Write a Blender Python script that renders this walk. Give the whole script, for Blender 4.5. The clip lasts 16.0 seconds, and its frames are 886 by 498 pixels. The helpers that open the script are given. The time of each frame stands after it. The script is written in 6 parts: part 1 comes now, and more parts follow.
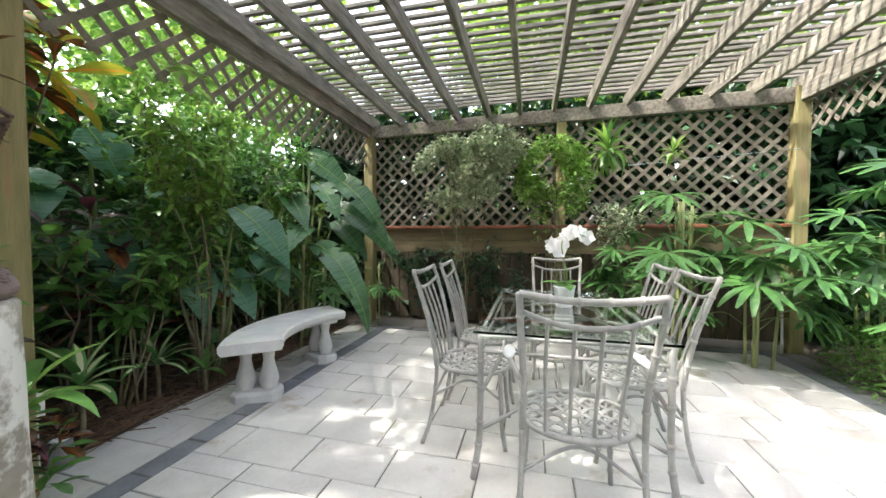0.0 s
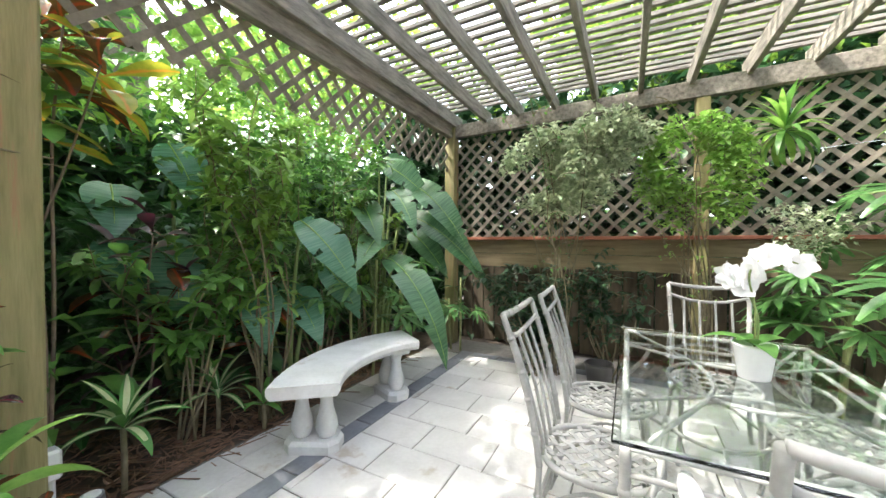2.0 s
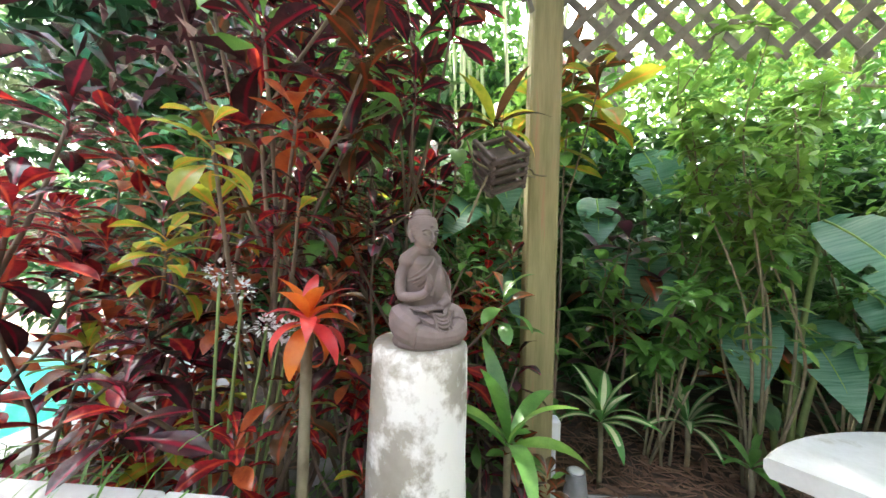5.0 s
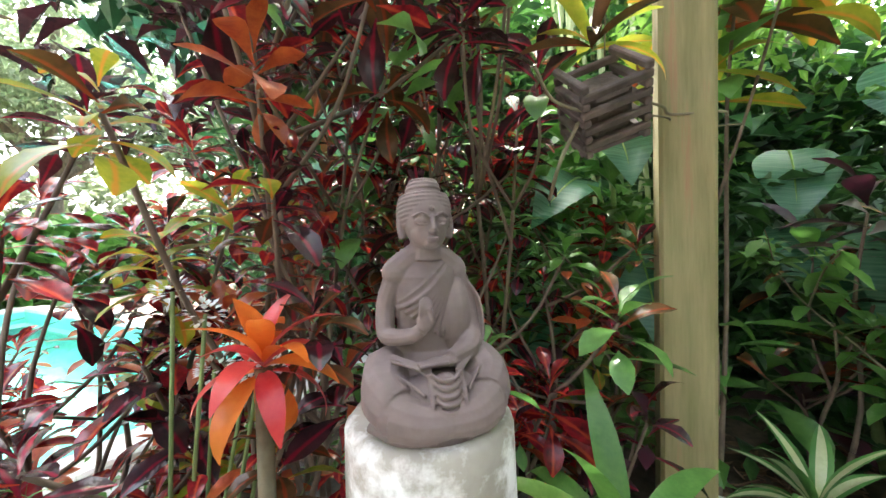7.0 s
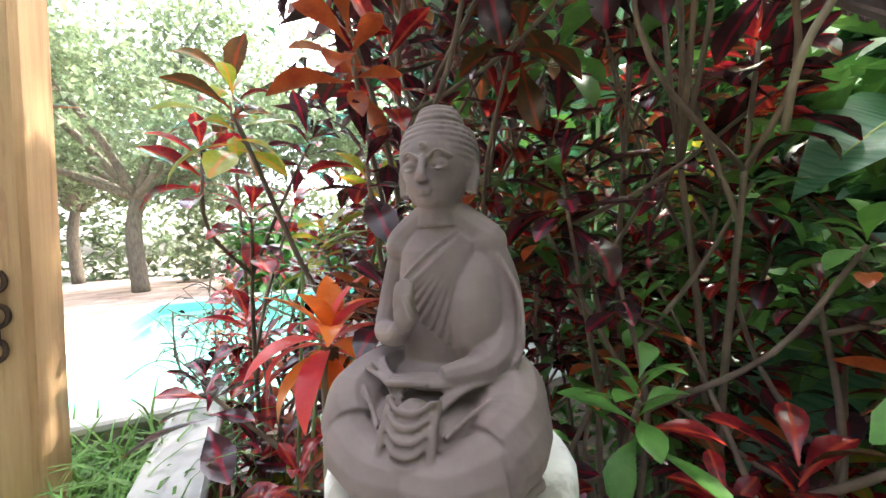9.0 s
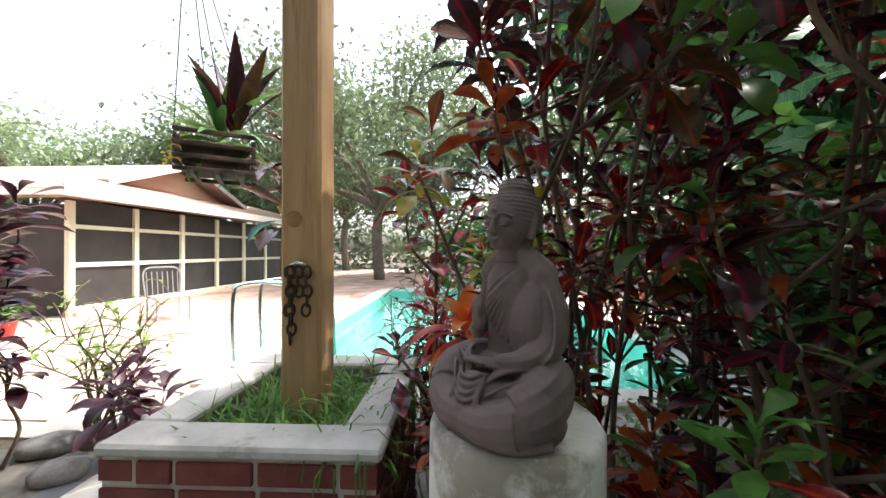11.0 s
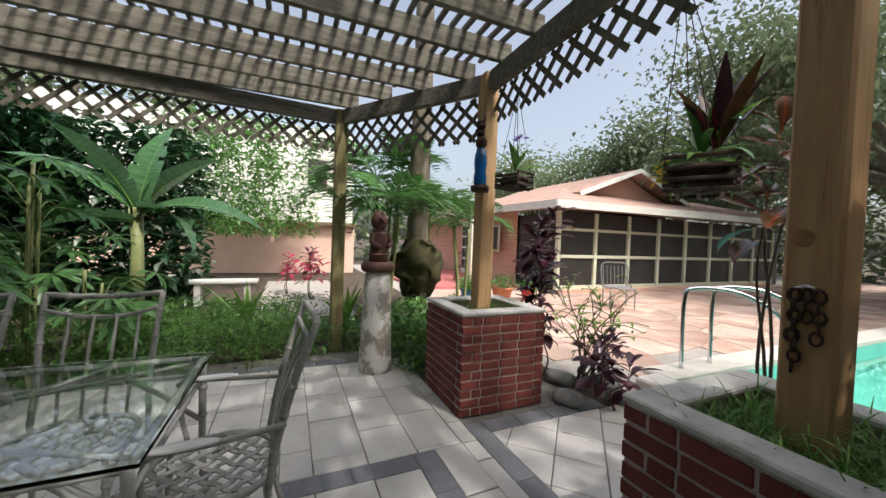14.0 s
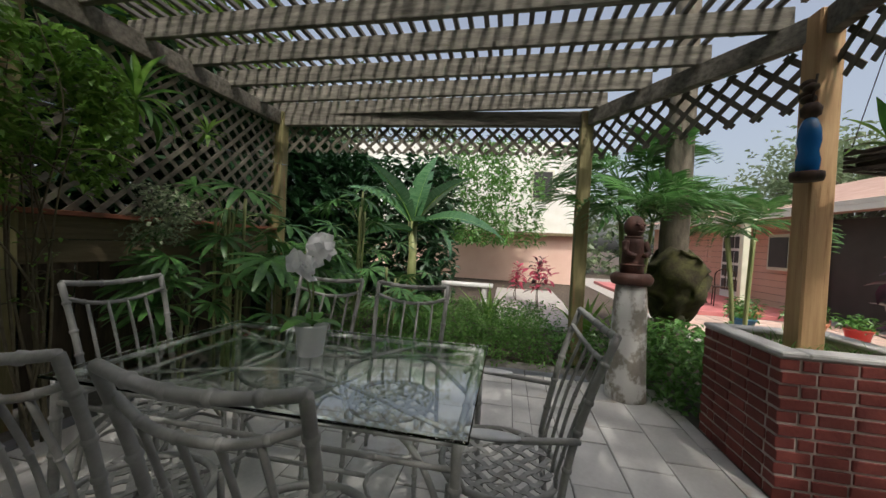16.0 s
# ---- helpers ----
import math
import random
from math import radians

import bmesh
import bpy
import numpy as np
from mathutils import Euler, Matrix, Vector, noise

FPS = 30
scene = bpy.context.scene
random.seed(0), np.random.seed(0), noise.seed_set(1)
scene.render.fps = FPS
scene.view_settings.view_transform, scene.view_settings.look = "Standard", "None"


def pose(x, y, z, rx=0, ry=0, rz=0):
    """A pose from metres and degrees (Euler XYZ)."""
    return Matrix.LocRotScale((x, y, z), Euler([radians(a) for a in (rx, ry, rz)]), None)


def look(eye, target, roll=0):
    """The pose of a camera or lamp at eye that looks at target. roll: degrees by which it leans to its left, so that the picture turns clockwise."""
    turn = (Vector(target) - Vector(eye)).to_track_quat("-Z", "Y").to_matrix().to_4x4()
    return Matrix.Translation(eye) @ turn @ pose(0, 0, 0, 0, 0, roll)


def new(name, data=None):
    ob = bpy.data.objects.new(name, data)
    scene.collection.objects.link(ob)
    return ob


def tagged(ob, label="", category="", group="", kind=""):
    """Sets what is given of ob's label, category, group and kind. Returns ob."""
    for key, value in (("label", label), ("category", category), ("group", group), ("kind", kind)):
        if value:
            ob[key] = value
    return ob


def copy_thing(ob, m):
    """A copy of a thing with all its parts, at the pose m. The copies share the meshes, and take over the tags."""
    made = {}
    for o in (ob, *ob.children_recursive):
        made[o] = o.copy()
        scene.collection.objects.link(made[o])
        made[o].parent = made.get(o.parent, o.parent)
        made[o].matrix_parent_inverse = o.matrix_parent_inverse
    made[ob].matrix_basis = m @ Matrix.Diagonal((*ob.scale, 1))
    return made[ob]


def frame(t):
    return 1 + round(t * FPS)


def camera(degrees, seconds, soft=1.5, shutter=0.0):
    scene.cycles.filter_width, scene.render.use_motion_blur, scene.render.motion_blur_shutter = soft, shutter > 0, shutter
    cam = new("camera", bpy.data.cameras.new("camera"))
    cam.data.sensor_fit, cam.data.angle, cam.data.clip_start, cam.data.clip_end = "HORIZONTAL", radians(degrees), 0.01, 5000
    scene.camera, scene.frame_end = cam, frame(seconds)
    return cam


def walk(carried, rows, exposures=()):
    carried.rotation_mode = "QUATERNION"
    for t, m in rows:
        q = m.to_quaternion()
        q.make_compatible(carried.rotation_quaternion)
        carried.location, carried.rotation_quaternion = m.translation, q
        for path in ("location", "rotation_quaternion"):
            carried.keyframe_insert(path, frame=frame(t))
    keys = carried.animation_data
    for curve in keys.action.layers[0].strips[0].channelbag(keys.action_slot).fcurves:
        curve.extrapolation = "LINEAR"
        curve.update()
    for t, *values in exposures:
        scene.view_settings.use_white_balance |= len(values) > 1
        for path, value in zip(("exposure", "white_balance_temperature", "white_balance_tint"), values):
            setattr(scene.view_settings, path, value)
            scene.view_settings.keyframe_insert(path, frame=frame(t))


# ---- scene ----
cam = camera(103.6, 16.0)
PATH = [
    (0, (0.269, -1.675, 1.195), (-0.218, 0.264, 1.13), 0.2),
    (0.5, (0.178, -1.51, 1.207), (-0.253, 0.442, 1.159), 0.3),
    (1, (0.133, -1.365, 1.224), (-0.335, 0.579, 1.188), 0.3),
    (1.5, (0.093, -1.167, 1.278), (-0.575, 0.717, 1.228), 0.6),
    (2, (0.036, -1.063, 1.282), (-0.902, 0.703, 1.245), 0.2),
    (2.5, (-0.009, -0.966, 1.288), (-1.334, 0.532, 1.255), 0.2),
    (3, (-0.04, -0.9, 1.292), (-1.706, 0.205, 1.257), 0.5),
    (3.5, (-0.071, -0.922, 1.277), (-1.956, -0.253, 1.259), 0.6),
    (4, (-0.104, -0.961, 1.269), (-2.082, -0.666, 1.255), 0.7),
    (4.5, (-0.17, -0.986, 1.27), (-2.17, -0.957, 1.255), 1.1),
    (5, (-0.27, -1.015, 1.265), (-2.265, -1.161, 1.25), 1.5),
    (5.2, (-0.309, -1.023, 1.258), (-2.299, -1.225, 1.246), 1.6),
    (7.3, (-0.777, -0.879, 1.277), (-2.52, -1.858, 1.211), -2.3),
    (7.5, (-0.821, -0.87, 1.278), (-2.503, -1.95, 1.219), -2.6),
    (8, (-0.903, -0.862, 1.277), (-2.402, -2.185, 1.243), -2.4),
    (8.5, (-0.956, -0.848, 1.247), (-2.212, -2.404, 1.238), -2.6),
    (9, (-0.991, -0.829, 1.226), (-1.943, -2.588, 1.198), -2.2),
    (9.5, (-1.011, -0.811, 1.209), (-1.638, -2.711, 1.213), -1.9),
    (9.7, (-1.018, -0.799, 1.201), (-1.517, -2.736, 1.227), -1.9),
    (11.8, (-1.127, -0.536, 1.309), (-0.609, -2.468, 1.291), 1.2),
    (12, (-1.141, -0.521, 1.316), (-0.472, -2.406, 1.296), 1.4),
    (12.5, (-1.15, -0.487, 1.311), (-0.075, -2.173, 1.286), 1.5),
    (13, (-1.136, -0.426, 1.317), (0.27, -1.848, 1.277), 1.8),
    (13.5, (-1.102, -0.364, 1.316), (0.552, -1.487, 1.272), 1.9),
    (14, (-1.068, -0.325, 1.318), (0.761, -1.131, 1.268), 2.1),
    (14.5, (-1.023, -0.254, 1.301), (0.909, -0.769, 1.255), 2.2),
    (15, (-0.992, -0.202, 1.285), (0.997, -0.408, 1.244), 2.4),
    (15.5, (-0.961, -0.147, 1.278), (1.037, -0.059, 1.239), 2.6),
    (16, (-0.914, -0.076, 1.263), (1.052, 0.293, 1.228), 2.9),
]
walk(cam, [(t, look(eye, target, roll)) for t, eye, target, roll in PATH],
     exposures=[(0, 1.7), (1.0, 1.95), (2.0, 2.3), (3.0, 2.55), (4.0, 2.6), (5.2, 2.6), (7.3, 2.6), (8.5, 2.5), (9.7, 2.3), (11.8, 0.25), (12.5, -0.05), (13.5, -0.3), (15, -0.65), (16, -0.8)])

# ---- world and sun ----
SUN_AZ, SUN_EL = radians(248), radians(56)   # where the sun stands: clockwise from +y, and its height
world = bpy.data.worlds.new("world")
scene.world = world
world.use_nodes = True
wn, wl = world.node_tree.nodes, world.node_tree.links
sky = wn.new("ShaderNodeTexSky")
sky.sky_type = 'NISHITA'
sky.sun_disc = False
sky.sun_elevation, sky.sun_rotation = SUN_EL, SUN_AZ
sky.air_density, sky.dust_density = 1.0, 6.0
haze = wn.new("ShaderNodeHueSaturation")     # thin bright haze
haze.inputs["Saturation"].default_value, haze.inputs["Value"].default_value = 0.6, 2.5
wl.new(sky.outputs[0], haze.inputs["Color"])
wl.new(haze.outputs[0], wn["Background"].inputs[0])
wn["Background"].inputs[1].default_value = 0.15
sun = new("sun", bpy.data.lights.new("sun", "SUN"))
sun.data.energy, sun.data.angle, sun.data.color = 3.6, radians(1.2), (1.0, 0.95, 0.87)
sun_from = Vector((math.sin(SUN_AZ) * math.cos(SUN_EL), math.cos(SUN_AZ) * math.cos(SUN_EL), math.sin(SUN_EL)))
sun.matrix_world = look(sun_from * 30, (0, 0, 0))

# ---- materials ----
def mat(name, c1, c2=None, rough=0.6, scale=8.0, bump=0.15, metal=0.0, fine=60.0, spec=0.5, stretch=None, vary=0.0, leaf=0.0, stain=None, stain_at=0.6, coat=0.0, stain_scale=3.0, rib=None, rib_w=0.0035):
    """A surface whose colour wanders between c1 and c2 at two scales, with fine relief; stain: a third colour in blots."""
    m = bpy.data.materials.new(name)
    m.use_nodes = True
    n, l = m.node_tree.nodes, m.node_tree.links
    b = n["Principled BSDF"]
    c2 = c2 or tuple(v * 0.75 for v in c1)
    tc = n.new("ShaderNodeTexCoord")
    src = tc.outputs["Object"]
    if stretch:
        mp = n.new("ShaderNodeMapping")
        mp.inputs["Scale"].default_value = stretch
        l.new(src, mp.inputs[0])
        src = mp.outputs[0]
    info = n.new("ShaderNodeObjectInfo")
    shift = n.new("ShaderNodeVectorMath")
    shift.operation = 'MULTIPLY_ADD'
    shift.inputs[1].default_value = (7.0, 5.0, 3.0)
    l.new(info.outputs["Random"], shift.inputs[0])
    l.new(src, shift.inputs[2])
    n1, n2 = n.new("ShaderNodeTexNoise"), n.new("ShaderNodeTexNoise")
    for node, s, d in ((n1, scale, 4.0), (n2, fine, 3.0)):
        node.inputs["Scale"].default_value, node.inputs["Detail"].default_value = s, d
        l.new(shift.outputs[0], node.inputs["Vector"])
    add = n.new("ShaderNodeMath")
    add.operation = 'MULTIPLY_ADD'
    add.inputs[1].default_value = 0.35
    l.new(n2.outputs[0], add.inputs[0])
    l.new(n1.outputs[0], add.inputs[2])
    ramp = n.new("ShaderNodeValToRGB")
    ramp.color_ramp.elements[0].position, ramp.color_ramp.elements[1].position = 0.45, 0.9
    ramp.color_ramp.elements[0].color, ramp.color_ramp.elements[1].color = (*c1, 1), (*c2, 1)
    l.new(add.outputs[0], ramp.inputs[0])
    out = ramp.outputs[0]
    if stain:
        n3 = n.new("ShaderNodeTexNoise")
        n3.inputs["Scale"].default_value, n3.inputs["Detail"].default_value, n3.inputs["Roughness"].default_value = stain_scale, 6.0, 0.65
        l.new(shift.outputs[0], n3.inputs["Vector"])
        r3 = n.new("ShaderNodeValToRGB")
        r3.color_ramp.elements[0].position, r3.color_ramp.elements[1].position = stain_at - 0.04, stain_at + 0.05
        l.new(n3.outputs[0], r3.inputs[0])
        mx = n.new("ShaderNodeMixRGB")
        mx.inputs[2].default_value = (*stain, 1)
        l.new(r3.outputs[0], mx.inputs[0])
        l.new(out, mx.inputs[1])
        out = mx.outputs[0]
    if rib:
        sep = n.new("ShaderNodeSeparateXYZ")
        l.new(tc.outputs["Object"], sep.inputs[0])
        ab = n.new("ShaderNodeMath")
        ab.operation = 'ABSOLUTE'
        l.new(sep.outputs[0], ab.inputs[0])
        wob = n.new("ShaderNodeMath")
        wob.operation = 'MULTIPLY_ADD'
        wob.inputs[1].default_value = -0.012
        l.new(n1.outputs[0], wob.inputs[0])
        l.new(ab.outputs[0], wob.inputs[2])
        rmap = n.new("ShaderNodeMapRange")
        rmap.inputs[1].default_value, rmap.inputs[2].default_value = rib_w - 0.008, rib_w - 0.003
        rmap.inputs[3].default_value, rmap.inputs[4].default_value = 1.0, 0.0
        l.new(wob.outputs[0], rmap.inputs[0])
        mr_ = n.new("ShaderNodeMixRGB")
        mr_.inputs[2].default_value = (*rib, 1)
        l.new(rmap.outputs[0], mr_.inputs[0])
        l.new(out, mr_.inputs[1])
        out = mr_.outputs[0]
    if vary or leaf:
        hs = n.new("ShaderNodeHueSaturation")
        src_rand = info.outputs["Random"]
        geo = n.new("ShaderNodeNewGeometry")
        both = n.new("ShaderNodeMath")
        both.operation = 'ADD'
        l.new(info.outputs["Random"], both.inputs[0])
        l.new(geo.outputs["Random Per Island"], both.inputs[1])
        mr = n.new("ShaderNodeMapRange")
        mr.inputs[1].default_value, mr.inputs[2].default_value = 0.0, 2.0
        mr.inputs[3].default_value, mr.inputs[4].default_value = 1 - (vary or 0.3), 1 + (vary or 0.3)
        l.new(both.outputs[0], mr.inputs[0])
        l.new(mr.outputs[0], hs.inputs["Value"])
        l.new(out, hs.inputs["Color"])
        out = hs.outputs[0]
    l.new(out, b.inputs["Base Color"])
    b.inputs["Roughness"].default_value, b.inputs["Metallic"].default_value = rough, metal
    b.inputs["Specular IOR Level"].default_value = spec
    b.inputs["Coat Weight"].default_value = coat
    bp = n.new("ShaderNodeBump")
    bp.inputs["Strength"].default_value, bp.inputs["Distance"].default_value = bump, 0.01
    l.new(add.outputs[0], bp.inputs["Height"])
    l.new(bp.outputs[0], b.inputs["Normal"])
    if leaf:
        tr = n.new("ShaderNodeBsdfTranslucent")
        mixs = n.new("ShaderNodeMixShader")
        mixs.inputs[0].default_value = leaf
        l.new(out, tr.inputs[0])
        l.new(b.outputs[0], mixs.inputs[1])
        l.new(tr.outputs[0], mixs.inputs[2])
        l.new(mixs.outputs[0], n["Material Output"].inputs[0])
    return m


def lf(name, c1, c2, rough=0.35, leaf=0.3, vary=0.35, scale=14.0, **kw):
    return mat(name, c1, c2, rough=rough, leaf=leaf, vary=vary, scale=scale, fine=90, bump=0.1, **kw)


M = {}
M["grey_wood"] = mat("weathered_wood", (0.085, 0.078, 0.062), (0.26, 0.24, 0.20), rough=0.85, scale=5, fine=30, stretch=(6, 1, 6), bump=0.4, vary=0.18, stain=(0.13, 0.13, 0.08), stain_at=0.66)
M["grey_wood_x"] = mat("weathered_wood_lath", (0.085, 0.078, 0.066), (0.22, 0.20, 0.175), rough=0.85, scale=5, fine=30, stretch=(1, 6, 6), bump=0.4, vary=0.25)
M["lattice_wood"] = mat("lattice_wood", (0.10, 0.09, 0.07), (0.24, 0.22, 0.175), rough=0.85, scale=6, fine=40, bump=0.3, vary=0.15, stain=(0.14, 0.15, 0.09), stain_at=0.63)
M["green_post"] = mat("treated_post_wood", (0.17, 0.155, 0.06), (0.29, 0.25, 0.12), rough=0.7, scale=4, fine=24, stretch=(7, 7, 0.6), bump=0.3, stain=(0.30, 0.17, 0.09), stain_at=0.6, stain_scale=2.0)
M["pine_post"] = mat("pine_post_wood", (0.44, 0.26, 0.12), (0.58, 0.38, 0.20), rough=0.65, scale=4, fine=26, stretch=(8, 8, 0.5), bump=0.25, stain=(0.33, 0.17, 0.08), stain_at=0.62)
M["knot"] = mat("wood_knot", (0.25, 0.12, 0.05), (0.42, 0.24, 0.11), rough=0.6, scale=20)
M["fence"] = mat("fence_board_wood", (0.13, 0.10, 0.055), (0.24, 0.19, 0.11), rough=0.85, scale=3, fine=20, stretch=(0.7, 6, 8), bump=0.4, vary=0.15)
# shade below the cap rail is put into this board colour
M["fence_shade"] = mat("shade_dark_board", (0.045, 0.034, 0.022), (0.10, 0.078, 0.05), rough=0.9, scale=3, fine=20, stretch=(6, 6, 0.7), bump=0.4, vary=0.2)
M["rail_red"] = mat("red_brown_rail", (0.20, 0.06, 0.03), (0.30, 0.11, 0.06), rough=0.6, scale=4, stretch=(1, 6, 6))
M["paver"] = mat("pale_paver", (0.43, 0.415, 0.395), (0.57, 0.555, 0.53), rough=0.62, scale=3.5, fine=45, bump=0.12, vary=0.09, stain=(0.38, 0.33, 0.27), stain_at=0.64)
M["slate"] = mat("slate_paver", (0.12, 0.125, 0.14), (0.21, 0.22, 0.24), rough=0.6, scale=4, fine=50, bump=0.15, vary=0.15)
M["joint"] = mat("paver_joint", (0.10, 0.095, 0.085), (0.16, 0.15, 0.135), rough=0.95, scale=20)
M["mulch"] = mat("mulch_soil", (0.035, 0.025, 0.018), (0.12, 0.09, 0.065), rough=0.95, scale=12, fine=70, bump=0.8)
M["flag"] = mat("pink_flagstone", (0.40, 0.23, 0.17), (0.62, 0.49, 0.42), rough=0.75, scale=1.3, fine=30, bump=0.2, vary=0.38)
M["flag_joint"] = mat("flagstone_joint", (0.34, 0.31, 0.28), (0.44, 0.41, 0.38), rough=0.9, scale=10)
M["brick"] = mat("red_brick", (0.12, 0.022, 0.018), (0.20, 0.045, 0.034), rough=0.8, scale=9, fine=60, bump=0.5, vary=0.28, stain=(0.26, 0.13, 0.11), stain_at=0.68)
M["mortar"] = mat("mortar", (0.38, 0.32, 0.28), (0.54, 0.48, 0.43), rough=0.95, scale=20, bump=0.4)
M["cap"] = mat("planter_cap_mortar", (0.42, 0.41, 0.39), (0.58, 0.57, 0.55), rough=0.9, scale=8, fine=50, bump=0.4, stain=(0.22, 0.21, 0.17), stain_at=0.66)
M["bench"] = mat("aged_white_concrete", (0.52, 0.52, 0.50), (0.66, 0.66, 0.64), rough=0.8, scale=6, fine=50, bump=0.25, stain=(0.42, 0.40, 0.33), stain_at=0.64)
M["column"] = mat("peeling_concrete", (0.27, 0.245, 0.20), (0.42, 0.385, 0.33), rough=0.92, scale=7, fine=40, bump=0.5, stain=(0.76, 0.75, 0.72), stain_at=0.50, stain_scale=6.0)
M["stone"] = mat("grey_brown_stone", (0.145, 0.108, 0.100), (0.225, 0.172, 0.162), rough=0.75, scale=6, fine=60, bump=0.15, stain=(0.26, 0.225, 0.21), stain_at=0.64)
M["chair"] = mat("weathered_grey_metal", (0.23, 0.23, 0.218), (0.34, 0.335, 0.32), rough=0.55, scale=14, fine=80, bump=0.2, metal=0.0, vary=0.06, stain=(0.24, 0.22, 0.19), stain_at=0.66)
M["white"] = mat("white_petal", (0.82, 0.82, 0.83), (0.9, 0.9, 0.9), rough=0.5, leaf=0.3, vary=0.05)
M["pot_white"] = mat("white_ceramic", (0.78, 0.79, 0.80), (0.84, 0.84, 0.84), rough=0.3, scale=6, bump=0.03)
M["yellow"] = mat("yellow_petal", (0.75, 0.55, 0.03), (0.85, 0.68, 0.08), rough=0.5, leaf=0.3, vary=0.1)
M["violet"] = mat("violet_petal", (0.28, 0.16, 0.55), (0.38, 0.24, 0.66), rough=0.5, leaf=0.3, vary=0.1)
M["lamp"] = mat("grey_lamp_metal", (0.22, 0.22, 0.23), (0.32, 0.32, 0.33), rough=0.5, scale=8, metal=0.3)
M["lamp_top"] = mat("lamp_cap", (0.60, 0.61, 0.62), (0.7, 0.7, 0.7), rough=0.4, scale=8)
M["iron"] = mat("rusty_iron", (0.05, 0.035, 0.03), (0.11, 0.07, 0.05), rough=0.7, scale=20, metal=0.6, bump=0.5)
M["steel"] = mat("chrome_rail", (0.62, 0.64, 0.66), (0.7, 0.7, 0.72), rough=0.15, metal=1.0, bump=0.02)
M["basket"] = mat("dark_basket_slat", (0.05, 0.035, 0.028), (0.13, 0.09, 0.07), rough=0.85, scale=14, bump=0.5, vary=0.3)
M["basket_pale"] = mat("weathered_basket_slat", (0.05, 0.036, 0.030), (0.14, 0.105, 0.09), rough=0.85, scale=14, bump=0.5, vary=0.3)
M["bark"] = mat("tree_bark", (0.10, 0.085, 0.065), (0.21, 0.18, 0.14), rough=0.95, scale=6, fine=30, stretch=(3, 3, 0.8), bump=0.9)
M["moss"] = mat("mossy_burl", (0.028, 0.022, 0.014), (0.085, 0.085, 0.028), rough=1.0, scale=9, fine=40, bump=1.0)
M["stem"] = mat("shrub_stem", (0.11, 0.09, 0.05), (0.22, 0.19, 0.12), rough=0.8, scale=14, bump=0.3)
M["stem_green"] = mat("green_stem", (0.12, 0.18, 0.06), (0.22, 0.28, 0.10), rough=0.6, scale=14, bump=0.2)
M["croton_stem"] = mat("croton_stem", (0.085, 0.06, 0.045), (0.19, 0.14, 0.10), rough=0.8, scale=14, bump=0.3)
M["cane"] = mat("bamboo_cane", (0.20, 0.24, 0.09), (0.34, 0.36, 0.16), rough=0.5, scale=6, stretch=(3, 3, 0.6))
M["house_wall"] = mat("peach_siding", (0.60, 0.36, 0.26), (0.66, 0.42, 0.32), rough=0.7, scale=2, fine=20, bump=0.05)
M["pink_wall"] = mat("pink_stucco", (0.68, 0.46, 0.37), (0.74, 0.53, 0.44), rough=0.85, scale=2, fine=40, bump=0.2)
M["roof"] = mat("brown_shingle", (0.36, 0.22, 0.17), (0.50, 0.34, 0.28), rough=0.9, scale=3, fine=25, bump=0.4)
M["trim"] = mat("pale_green_trim", (0.56, 0.58, 0.44), (0.66, 0.67, 0.54), rough=0.6, scale=4, bump=0.05)
M["fascia"] = mat("white_fascia", (0.72, 0.72, 0.66), (0.8, 0.8, 0.76), rough=0.6, scale=4, bump=0.05)
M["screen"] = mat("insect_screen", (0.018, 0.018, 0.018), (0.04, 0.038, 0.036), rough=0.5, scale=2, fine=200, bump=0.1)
M["pool_wall"] = mat("pool_plaster", (0.14, 0.55, 0.48), (0.20, 0.62, 0.54), rough=0.5, scale=2, bump=0.05)
M["coping"] = mat("pool_coping", (0.55, 0.52, 0.47), (0.68, 0.65, 0.60), rough=0.8, scale=5, bump=0.2)
M["terracotta"] = mat("terracotta", (0.45, 0.16, 0.08), (0.55, 0.24, 0.13), rough=0.8, scale=8)
M["red_pot"] = mat("red_glazed_pot", (0.45, 0.03, 0.03), (0.55, 0.06, 0.05), rough=0.3, scale=8)
M["blue_pot"] = mat("blue_glazed_pot", (0.02, 0.10, 0.22), (0.04, 0.17, 0.32), rough=0.3, scale=8)
M["red_floor"] = mat("red_painted_floor", (0.45, 0.12, 0.12), (0.55, 0.20, 0.19), rough=0.6, scale=2)
M["carved"] = mat("dark_carved_wood", (0.05, 0.022, 0.015), (0.13, 0.055, 0.04), rough=0.6, scale=10, bump=0.5)
M["rock"] = mat("grey_rock", (0.16, 0.16, 0.16), (0.33, 0.33, 0.32), rough=0.9, scale=7, bump=0.6)
M["litter"] = mat("dry_leaf", (0.10, 0.055, 0.03), (0.24, 0.14, 0.09), rough=0.8, vary=0.5, scale=10)
M["plastic"] = mat("grey_plastic", (0.55, 0.56, 0.57), (0.63, 0.63, 0.63), rough=0.5, scale=5, bump=0.02)
